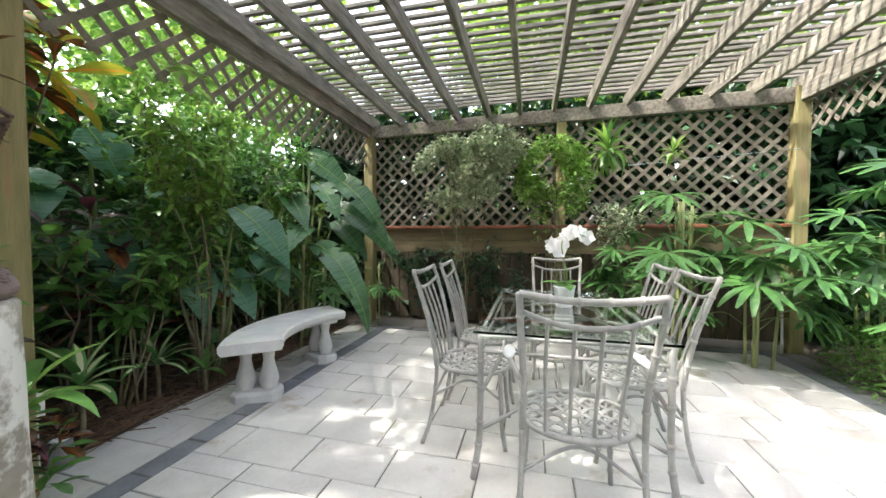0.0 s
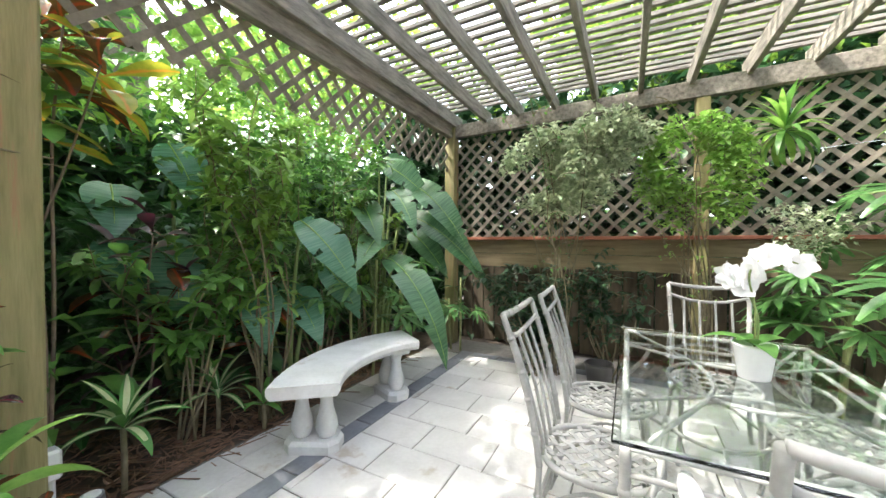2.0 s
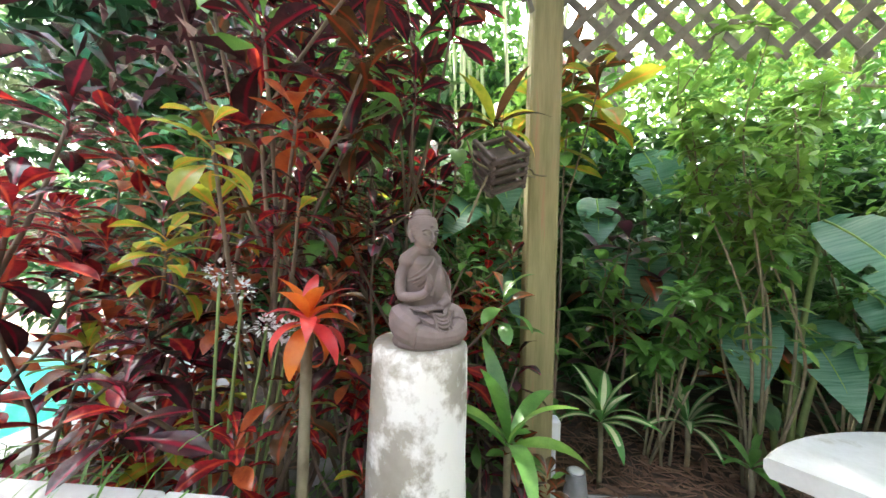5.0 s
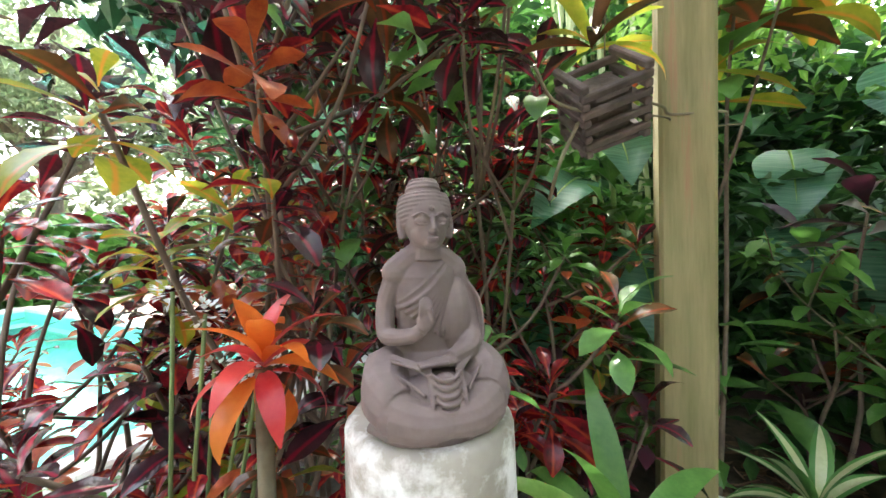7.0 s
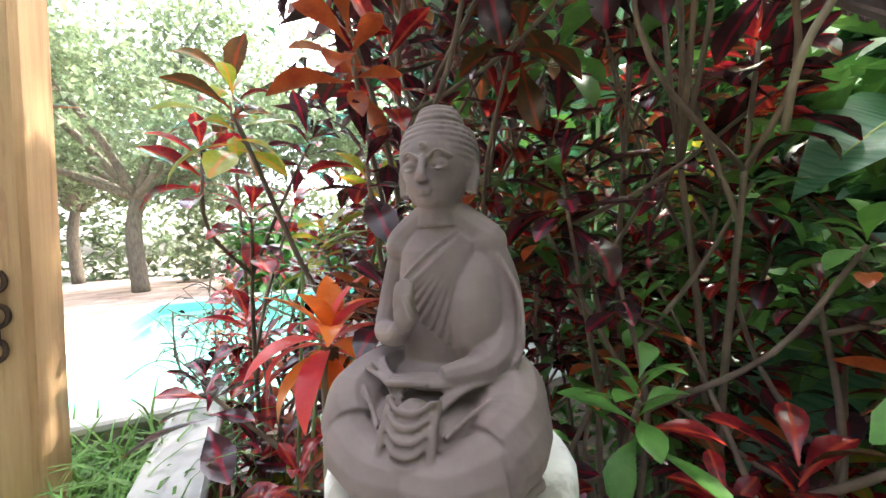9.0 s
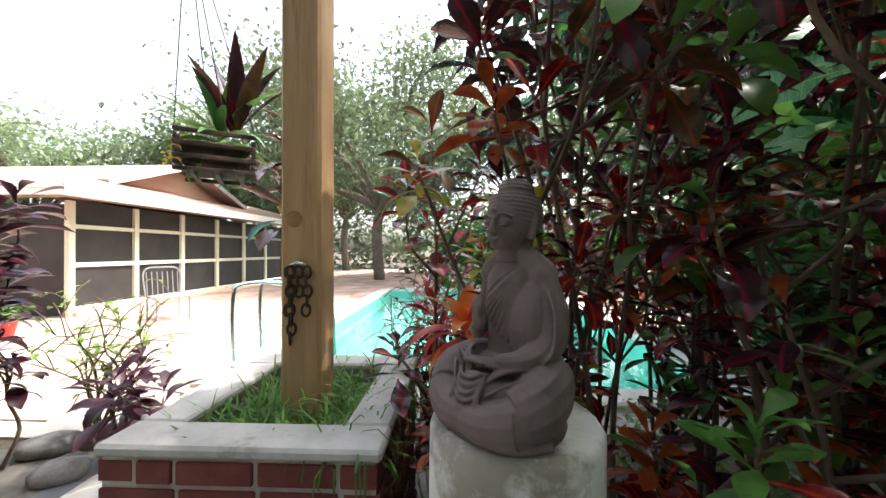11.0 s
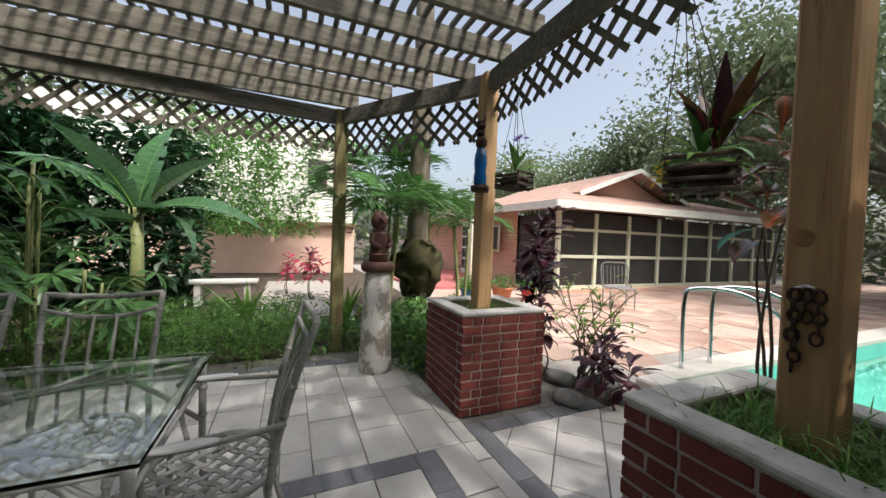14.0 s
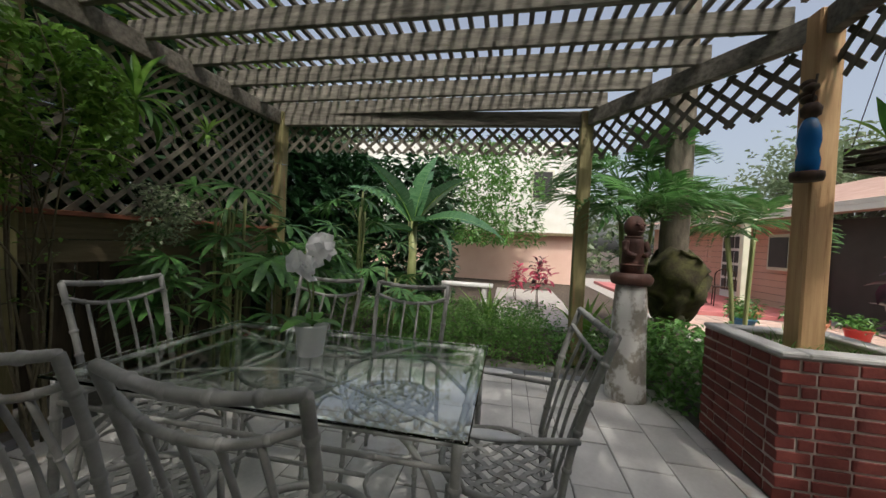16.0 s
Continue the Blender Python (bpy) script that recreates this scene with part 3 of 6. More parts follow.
ax, ay = TX - .035, TY - .035
g = Geo()
for p, q in (((-ax, -ay), (ax, -ay)), ((ax, -ay), (ax, ay)), ((ax, ay), (-ax, ay)), ((-ax, ay), (-ax, -ay))):
    bamboo(g, [(*p, .712), ((p[0] + q[0]) / 2, (p[1] + q[1]) / 2, .712), (*q, .712)], .012)
    bamboo(g, [(*p, .635), ((p[0] + q[0]) / 2, (p[1] + q[1]) / 2, .635), (*q, .635)], .009)
part("frame", g, M["chair"], table, smooth=True)
g = Geo()
for sy in (-1, 1):
    g.tube(bez([(-ax, sy * ay * .55, .708), (0, sy * ay * .25, .708), (ax, sy * ay * .55, .708)], 8), .008)
for sx in (-1, 1):
    g.tube(bez([(sx * ax * .9, -ay, .708), (sx * ax * .25, 0, .708), (sx * ax * .9, ay, .708)], 8), .008)
g.tube([(.26 * math.cos(a), .26 * math.sin(a), .70) for a in np.linspace(0, 2 * math.pi, 33)], .008)
part("glass_support", g, M["chair"], table, smooth=True)
for sx in (-1, 1):
    for sy in (-1, 1):
        g = Geo()
        bamboo(g, [(sx * ax, sy * ay, .715), (sx * ax, sy * ay, .45), (sx * (ax + .005), sy * (ay + .005), .2), (sx * (ax + .03), sy * (ay + .03), .0)], .016, 5)
        part("leg", g, M["chair"], table, smooth=True)
        g = Geo()
        g.tube(bez([(sx * ax, sy * ay, .42), (sx * (ax - .09), sy * (ay - .12), .58), (sx * (ax - .12), sy * (ay - .26), .70)], 6), .011)
        part("brace", g, M["chair"], table, smooth=True)
g = Geo()
for sy in (-1, 1):
    g.tube(bez([(-ax, sy * ay, .24), (0, sy * (ay - .42), .27), (ax, sy * ay, .24)], 8), .010)
g.tube([(0, -(ay - .42), .27), (0, ay - .42, .27)], .010)
part("stretcher", g, M["chair"], table, smooth=True)


# ---- chairs ----
def chair(name, m, label, arms=False):
    """Faces +y; the seat's middle is the origin."""
    e = thing(name, m, label, "chair", "chairs round the table")
    w = .215 if not arms else .235
    rim = [(.85 * w * math.cos(a) * (1 + .17 * math.sin(a) ** 2) * 1.15, .21 * math.sin(a) * (1.05), .43) for a in np.linspace(0, 2 * math.pi, 29)]
    g = Geo()
    g.tube(rim, .013, 6, False)
    part("seat_rim", g, M["chair"], e, smooth=True)
    g = Geo()
    a0 = w
    for k in range(-6, 7):
        for sgn in (1, -1):
            c = k * .058
            pts = []
            for s in np.linspace(-.34, .34, 29):
                x, y = (s + c) * .707, sgn * (s - c) * .707
                if (x / (w * 1.0)) ** 2 + (y / .21) ** 2 < 1.0:
                    pts.append((x, y, .432 + .006 * math.sin((s * 54 + (k + (sgn > 0)) * math.pi)) - .018 * (1 - (x / w) ** 2 - (y / .21) ** 2)))
            if len(pts) > 3:
                for p, q in zip(pts, pts[1:]):
                    g.beam(p, q, .021, .004, 0)
    part("seat_lattice", g, M["chair"], e, "woven metal strip seat", smooth=False)
    for sx in (-1, 1):
        g = Geo()
        bamboo(g, [(sx * w * .95, -.19, .44), (sx * w * .93, -.22, .62), (sx * w * .98, -.27, .82), (sx * w * 1.02, -.33, 1.0)], .013, 4)
        part("back_post", g, M["chair"], e, smooth=True)
        g = Geo()
        bamboo(g, [(sx * w * .95, -.19, .45), (sx * w * .95, -.2, .3), (sx * (w * .95 + .01), -.23, .12), (sx * (w + .02), -.27, 0)], .012, 3)
        part("leg", g, M["chair"], e, smooth=True)
        g = Geo()
        bamboo(g, [(sx * w * .8, .17, .43), (sx * w * .82, .175, .3), (sx * w * .84, .185, .12), (sx * (w * .84 + .01), .205, 0)], .012, 3)
        part("leg", g, M["chair"], e, smooth=True)
        if arms:
            g = Geo()
            g.tube(bez([(sx * w * .98, -.24, .66), (sx * (w + .035), -.05, .66), (sx * (w + .05), .12, .665), (sx * (w + .03), .17, .65)], 6), .011)
            g.tube(bez([(sx * (w + .04), .13, .655), (sx * (w + .02), .15, .55), (sx * w * .9, .12, .44)], 6), .010)
            part("armrest", g, M["chair"], e, smooth=True)
            g = Geo()
            g.ball((sx * (w + .045), .04, .672), (.028, .10, .010))
            part("arm_pad", g, M["plastic"], e, "pale worn arm pad", smooth=True)
    g = Geo()
    bamboo(g, [(-w * 1.02, -.33, 1.0), (-w * .5, -.345, .985), (0, -.35, .98), (w * .5, -.345, .985), (w * 1.02, -.33, 1.0)], .013, 4)
    part("top_rail", g, M["chair"], e, smooth=True)
    g = Geo()
    bamboo(g, [(-w * .99, -.30, .93), (-w * .5, -.32, .895), (0, -.325, .885), (w * .5, -.32, .895), (w * .99, -.30, .93)], .010, 4)
    part("lower_rail", g, M["chair"], e, smooth=True)
    for k in (-.6, -.2, .2, .6):
        g = Geo()
        bamboo(g, [(k * w, -.322 + .01 * abs(k), .893), (k * w, -.25, .7), (k * w * .95, -.205 + .02 * k * k, .50), (k * w * .95, -.195, .44)], .0075, 3, 6)
        part("spindle", g, M["chair"], e, smooth=True)
    g = Geo()
    g.tube(bez([(-w * .95, -.205, .28), (0, -.17, .38), (w * .95, -.205, .28)], 6), .008)
    g.tube(bez([(-w * .82, .175, .28), (0, .16, .38), (w * .82, .175, .28)], 6), .008)
    for sx in (-1, 1):
        g.tube(bez([(sx * w * .95, -.205, .28), (sx * w * .85, 0, .38), (sx * w * .82, .175, .28)], 6), .008)
    part("stretcher", g, M["chair"], e, smooth=True)
    return e


lab = "weathered grey bamboo-style metal chair with woven seat"
first = chair("dining_chair", pose(-.06, .46, 0, 0, 0, -90), lab)
copy_thing(first, pose(-.05, 1.03, 0, 0, 0, -88))
copy_thing(first, pose(.82, .48, 0, 0, 0, 91))
copy_thing(first, pose(.84, 1.05, 0, 0, 0, 88))
copy_thing(first, pose(.50, 1.53, 0, 0, 0, 178))
chair("armchair", pose(.46, -.08, 0, 0, 0, 2), "weathered grey bamboo-style metal armchair at the table's head", arms=True)

# ---- orchid ----
orchid = thing("potted_orchid", pose(.49, .76, .741), "white orchid in a white ceramic pot on the glass table", "potted plant")
g = Geo()
g.lathe([(.05, 0), (.052, .002), (.068, .125), (.072, .13), (.072, .14), (.066, .14), (.062, .12), (.02, .118)], 28)
part("pot", g, M["pot_white"], orchid, "plain white tapered pot", smooth=True)
g = Geo()
stalk = bez([(0, 0, .12), (.0, .0, .28), (-.02, .0, .42), (.04, .01, .49), (.14, .02, .46)], 8)
g.tube(stalk, .004, 6)
stalk2 = bez([(.01, 0, .12), (.01, .02, .26), (-.05, .03, .40), (-.10, .03, .40)], 8)
g.tube(stalk2, .004, 6)
part("flower_stalk", g, M["stem_green"], orchid, smooth=True)
for k, (ang, ln, el) in enumerate(((170, .20, 25), (20, .15, 35), (110, .14, 30), (280, .16, 20), (230, .13, 40))):
    g = Geo()
    g.leaf(pose(0, 0, .13) @ pose(0, 0, 0, 0, 0, ang - 90) @ pose(0, 0, 0, el, 0, 0), ln, .075, .9, .25, 7)
    part("leaf", g, M["g_mid"], orchid, smooth=True)
gf = Geo()
for k in range(5):
    gf.leaf(pose(0, 0, 0, 0, k * 72, 0) @ pose(0, 0, 0, 0, 0, 0) @ pose(0, 0, 0, 78, 0, 0), .056, .058 if k % 2 == 0 else .046, .3, .15, 4)
gfm = gf.mesh("flower", M["white"], True)
ro = random.Random(21)
for i, q in enumerate(stalk[14:] + stalk2[12:]):
    if i % 2 == 0:
        piece("flower", gfm, orchid, Matrix.Translation(q + Vector((ro.uniform(-.012, .012), ro.uniform(-.02, .02), ro.uniform(-.012, .012)))) @ pose(0, 0, 0, ro.uniform(-25, 25), ro.uniform(-40, 40), ro.uniform(100, 260)))

# ---- stone bench ----
bench = thing("garden_bench", pose(0, 0, 0), "curved white concrete garden bench with baluster legs", "bench")
g = Geo()
cxb, cyb, r0, r1 = -0.80, 0.93, 0.80, 1.20
ring_v, ring_f, NB = [], [], 20
a_lo, a_hi = math.radians(180 - 33), math.radians(180 + 40)
prof = [(r0 + .02, .40), (r0, .43), (r0, .465), (r0 + .012, .475), (r1 - .012, .475), (r1, .465), (r1, .43), (r1 - .02, .40)]
for i in range(NB + 1):
    a = a_lo + (a_hi - a_lo) * i / NB
    ring_v += [(cxb + r * math.cos(a), cyb + r * math.sin(a), z) for r, z in prof]
k = len(prof)
for i in range(NB):
    for j in range(k):
        ring_f.append([i * k + j, i * k + (j + 1) % k, (i + 1) * k + (j + 1) % k, (i + 1) * k + j])
ring_f += [list(range(k)), [NB * k + j for j in reversed(range(k))]]
g.add(ring_v, ring_f)
part("seat", g, M["bench"], bench)
for ang in (math.radians(180 + 27), math.radians(180 - 23)):
    mleg = pose(cxb, cyb, 0, 0, 0, math.degrees(ang)) @ pose(1.0, 0, 0)
    g = Geo()
    oc = .05
    fx, fy = .17, .10
    foot = [(-fx + oc, -fy), (fx - oc, -fy), (fx, -fy + oc), (fx, fy - oc), (fx - oc, fy), (-fx + oc, fy), (-fx, fy - oc), (-fx, -fy + oc)]
    nfv = [(x, y, 0) for x, y in foot] + [(x, y, .05) for x, y in foot] + [(x * .9, y * .85, .075) for x, y in foot]
    nff = [[i, (i + 1) % 8, 8 + (i + 1) % 8, 8 + i] for i in range(8)] + [[8 + i, 8 + (i + 1) % 8, 16 + (i + 1) % 8, 16 + i] for i in range(8)] + [list(range(16, 24)), list(reversed(range(8)))]
    g.add(nfv, nff, mleg)
    part("foot", g, M["bench"], bench)
    g = Geo()
    g.box((0, 0, .385), (.33, .17, .035), .008, mleg)
    part("bracket", g, M["bench"], bench)
    for sx in (-.078, .078):
        g = Geo()
        g.lathe([(.05, .072), (.055, .09), (.068, .13), (.062, .18), (.045, .24), (.037, .29), (.042, .33), (.055, .36), (.058, .372)], 20, mleg @ pose(sx, 0, 0))
        part("baluster", g, M["bench"], bench, smooth=True)

# ---- columns ----
def rough_column(name, x, y, h, r0, r1, label, n=28):
    g = Geo()
    rc = random.Random(int(abs(x) * 100))
    rows = 16
    v, fcs = [], []
    for i in range(rows + 1):
        s = i / rows
        for j in range(n):
            a = 2 * math.pi * j / n
            r = r0 + (r1 - r0) * s + .006 * noise.noise(Vector((math.cos(a) * 2, math.sin(a) * 2, s * 5 + x)))
            v.append((r * math.cos(a), r * math.sin(a), h * s))
    for i in range(rows):
        for j in range(n):
            fcs.append([i * n + j, i * n + (j + 1) % n, (i + 1) * n + (j + 1) % n, (i + 1) * n + j])
    v += [(r1 * .93 * math.cos(2 * math.pi * j / n), r1 * .93 * math.sin(2 * math.pi * j / n), h + .01) for j in range(n)]
    k = rows * n
    fcs += [[k + j, k + (j + 1) % n, k + n + (j + 1) % n, k + n + j] for j in range(n)]
    fcs += [[k + n + j for j in range(n)], list(reversed(range(n)))]
    g.add(v, fcs)
    ob = solo(name, g, M["column"], label, "column", smooth=True)
    ob.matrix_basis = pose(x, y, 0)
    return ob


ST = (-1.155, -1.132)
rough_column("concrete_column", ST[0], ST[1], 1.015, .138, .120, "tapered concrete column with peeling white paint under a statue")
CB = (2.37, -1.14)
rough_column("concrete_column", CB[0], CB[1], .98, .165, .125, "tapered concrete column with peeling white paint under a carving")

# ---- seated statue ----
def tube_in(g, pts, r, n=12):
    line = bez(pts, 6)
    g.tube(line, r if not hasattr(r, "__len__") else list(np.interp(np.linspace(0, 1, len(line)), np.linspace(0, 1, len(r)), r)), n)


TORSO = ([.05, .10, .15, .19, .22, .243, .258], [.060, .051, .047, .050, .047, .034, .021])


def chest(y, z, proud=.0):
    """A point on the front of the torso."""
    rad = np.interp(z, *TORSO)
    return (-.02 + .82 * math.sqrt(max(0.0, rad ** 2 - y ** 2)) + proud, y, z)


g = Geo()     # faces +x; the base is at z = 0
g.lathe([(.09, 0), (.104, .003), (.108, .014), (.102, .026), (.09, .032)], 36, pose(.012, 0, 0), sx=.90, sy=1.0)
for s in (-1, 1):
    tube_in(g, [(-.045, s * .040, .062), (-.005, s * .072, .066), (.045, s * .088, .058), (.072, s * .076, .048)], [.044, .047, .043, .034])
    tube_in(g, [(.072, s * .080, .043), (.095, s * .040, .036), (.098, -s * .012, .034)], [.034, .027, .020])
    g.ball((.066, s * .083, .046), (.035, .032, .033), 20)
    for k in range(4):      # scallops of cloth over the knee
        u = k / 3
        tube_in(g, [(.060 + .030 * u, s * (.113 - .035 * u), .040 - .002 * k), (.066 + .030 * u, s * (.110 - .035 * u), .031 - .002 * k), (.072 + .030 * u, s * (.103 - .035 * u), .036 - .002 * k)], .0030, 6)
    tube_in(g, [(.02, s * .096, .098), (.062, s * .066, .089), (.092, s * .036, .070)], .0030, 6)
    tube_in(g, [(.04, s * .118, .018), (.085, s * .080, .014), (.105, s * .030, .016)], .0070, 8)
g.ball((-.01, 0, .068), (.070, .078, .044), 24)
g.ball((.045, 0, .052), (.058, .072, .038), 24)
g.lathe(list(zip(TORSO[1], TORSO[0])), 32, pose(-.02, 0, 0), sx=.82, sy=1.0)
g.lathe([(.024, .245), (.0215, .262), (.0225, .282)], 20, pose(-.010, 0, 0))
for s in (-1, 1):
    g.ball((-.020, s * .043, .225), (.023, .024, .022), 18)
for s in (-1, 1):
    tube_in(g, [(-.014, s * .004, .258), (-.016, s * .024, .246), (-.020, s * .046, .228)], [.020, .019, .020])
# head
g.ball((-.006, 0, .308), (.0365, .0315, .046), 30)
g.ball((.005, 0, .288), (.0275, .0255, .0275), 24)
g.ball((.021, 0, .271), (.0105, .0115, .0085), 14)
g.ball((-.013, 0, .320), (.0365, .0345, .0375), 26)
g.ball((-.018, 0, .353), (.0225, .022, .019), 20)
for k in range(12):      # rows of curls
    zz = .296 + k * .0064
    rr = math.sqrt(max(.05, 1 - ((zz - .318) / .050) ** 2)) if k < 8 else math.sqrt(max(.12, 1 - ((zz - .350) / .027) ** 2)) * .62
    m2 = pose(-.014 - .0004 * k, 0, zz, 0, -16 + .8 * k)
    g.tube([tuple(m2 @ Vector((.0385 * rr * math.cos(a), .0365 * rr * math.sin(a), 0))) for a in np.linspace(0, 2 * math.pi, 31)], .0030, 6, False)
# face
tube_in(g, [(.0305, 0, .312), (.0350, 0, .300), (.0385, 0, .2900)], [.0030, .0036, .0050], 8)
g.ball((.0365, 0, .2885), (.0052, .0066, .0042), 10)
g.ball((.0315, 0, .3225), (.0040, .0036, .0036), 8)
g.ball((.0335, 0, .2790), (.0050, .0088, .0024), 10)
g.ball((.0325, 0, .2752), (.0050, .0072, .0026), 10)
for s in (-1, 1):
    g.ball((.0245, s * .0140, .3035), (.0068, .0086, .0056), 12)
    tube_in(g, [(.0320, s * .0048, .3090), (.0315, s * .0135, .3158), (.0215, s * .0245, .3100)], .0020, 6)
    tube_in(g, [(.0330, s * .0070, .2995), (.0322, s * .0140, .2975), (.0240, s * .0222, .3010)], .0014, 6)
    tube_in(g, [(-.010, s * .034, .318), (-.009, s * .036, .300), (-.006, s * .033, .278)], [.0045, .0048, .0055])
# arms
tube_in(g, [(-.020, .042, .224), (-.020, .056, .180), (-.008, .060, .130), (.025, .052, .108), (.050, .018, .103)], [.022, .023, .024, .021, .012])
g.ball((.052, .004, .101), (.017, .030, .007), 12)
for k in range(4):
    tube_in(g, [(.050 + .006 * k, .010, .103), (.052 + .006 * k, -.014, .1035), (.050 + .006 * k, -.034, .101)], .0036, 6)
tube_in(g, [(-.020, -.046, .222), (-.022, -.061, .180), (-.010, -.066, .140), (.004, -.060, .132), (.030, -.034, .138), (.041, -.022, .150)], [.017, .0155, .0145, .0135, .0115, .010])
g.ball((.043, -.018, .160), (.0085, .0125, .0150), 14)
for k in range(4):
    tube_in(g, [(.046, -.026 + k * .0052, .166), (.047, -.0245 + k * .0047, .182), (.043, -.023 + k * .0042, .197 - abs(k - 1.4) * .004)], .0033, 6)
tube_in(g, [(.047, -.008, .158), (.052, -.010, .170), (.050, -.014, .180)], .0034, 6)
g.ball((-.012, .036, .150), (.038, .034, .075), 20)
# robe
for k in range(11):
    f = k / 10
    end = (-.047 + .085 * f, .172 - .062 * f)
    g.tube([chest(.034 * (1 - u) + end[0] * u, .243 * (1 - u) + end[1] * u - .008 * math.sin(math.pi * u), .0008) for u in np.linspace(0, 1, 10)], .0040 if k == 0 else .0031, 6)
g.tube([chest(.030 * (1 - u) - .046 * u, .246 * (1 - u) + .182 * u, .0004) for u in np.linspace(0, 1, 10)], .0020, 6)
for k in range(8):      # folds down the sleeve and across the lap
    o = k / 7
    tube_in(g, [(-.034 + .030 * o, .052 + .008 * o, .226 - .012 * o), (-.036 + .040 * o, .074 + .006 * o, .178), (-.022 + .034 * o, .080 + .004 * o, .128), (.010 + .020 * o, .070, .094 + .004 * o)], .0026, 6)
for k in range(4):
    tube_in(g, [(-.020 + .014 * k, .086, .106), (.030 + .008 * k, .070 - .008 * k, .107 - .003 * k), (.062 + .006 * k, .022, .096 - .005 * k)], .0028, 6)
    tube_in(g, [(.000 + .014 * k, -.070, .106), (.036 + .008 * k, -.050 + .004 * k, .106 - .003 * k), (.066 + .006 * k, -.016, .095 - .005 * k)], .0028, 6)
g.ball((.082, 0, .055), (.026, .027, .040), 20)
for k in range(8):      # pleated apron between the knees
    zz = .092 - k * .0095
    xx = .090 + .020 * math.sin(min(1.0, (k + 1) / 5) * 1.4)
    tube_in(g, [(xx - .010, -.023, zz + .005), (xx + .001, -.010, zz - .002), (xx + .001, .010, zz - .002), (xx - .010, .023, zz + .005)], .0031, 6)
for s in (-1, 1):
    tube_in(g, [(.080, s * .024, .095), (.103, s * .027, .065), (.108, s * .026, .030), (.108, s * .030, .010)], .0046, 6)
g.v = [(x * float(np.interp(z, [.09, .14], [.86, 1.0])), y * float(np.interp(z, [.08, .12, .23, .27], [.74, .88, .90, .98])), z) for x, y, z in g.v]
statue = solo("buddha_statue", g, M["stone"], "seated grey-brown stone meditation statue on a concrete column", "statue", smooth=True)
statue.matrix_basis = pose(ST[0] + .010, ST[1] + .008, 1.020, 0, 0, 42) @ Matrix.Diagonal((.95, 1.05, .91, 1))
rm = statue.modifiers.new("remesh", "REMESH")
rm.mode, rm.voxel_size, rm.use_smooth_shade = 'VOXEL', 0.0014, True
sm = statue.modifiers.new("smooth", "SMOOTH")
sm.factor, sm.iterations = 0.5, 2

# ---- carving on the second column ----
g = Geo()
g.lathe([(.15, 0), (.165, .02), (.17, .06), (.15, .09), (.135, .10)], 28)
g.lathe([(.10, .09), (.095, .2), (.085, .36), (.075, .40)], 20, sx=.85)
g.ball((0, 0, .50), (.085, .085, .10), 18)
for zz, rr in ((.17, .098), (.41, .070)):
    g.tube([(rr * .9 * math.cos(a), rr * math.sin(a), zz) for a in np.linspace(0, 2 * math.pi, 19)], .010, 6, False)
for s in (-1, 1):
    tube_in(g, [(-.02, s * .09, .37), (-.05, s * .105, .28), (-.09, s * .04, .25)], [.03, .026, .02])
    g.ball((-.075, s * .03, .515), (.018, .018, .012))
g.ball((-.09, 0, .49), (.018, .016, .028))
g.ball((-.082, 0, .455), (.014, .028, .009))
carv = solo("carved_totem", g, M["carved"], "dark carved wooden totem bust on a concrete column", "statue", smooth=True)
carv.matrix_basis = pose(CB[0], CB[1], .985, 0, 0, 20)

# ---- small lamp by the post ----
lampt = thing("path_light", pose(-2.08, -.44, 0), "small grey cylindrical garden light on the paving", "garden light")
g = Geo()
g.lathe([(.06, 0), (.062, .004), (.046, .135), (.046, .14), (.038, .14)], 24)
part("body", g, M["lamp"], lampt, smooth=True)
g = Geo()
g.lathe([(.030, .138), (.036, .141), (.036, .146), (.02, .148)], 20)
part("lens", g, M["lamp_top"], lampt, "pale round lens", smooth=True)
# outlet on post A
g = Geo()
g.box((-1.97, -.585, .40), (.07, .05, .12), .01)
g.tube([(-1.97, -.585, .34), (-1.97, -.58, .0)], .011)
solo("outlet_box", g, M["plastic"], "grey outlet box and conduit on the timber post", "outlet box")

# ---- plants: builders ----
def rnd_dir(r, lo=-10, hi=60):
    return pose(0, 0, 0, 0, 0, r.uniform(0, 360)) @ pose(0, 0, 0, r.uniform(lo, hi), 0, 0) @ pose(0, 0, 0, 0, r.uniform(-25, 25), 0)


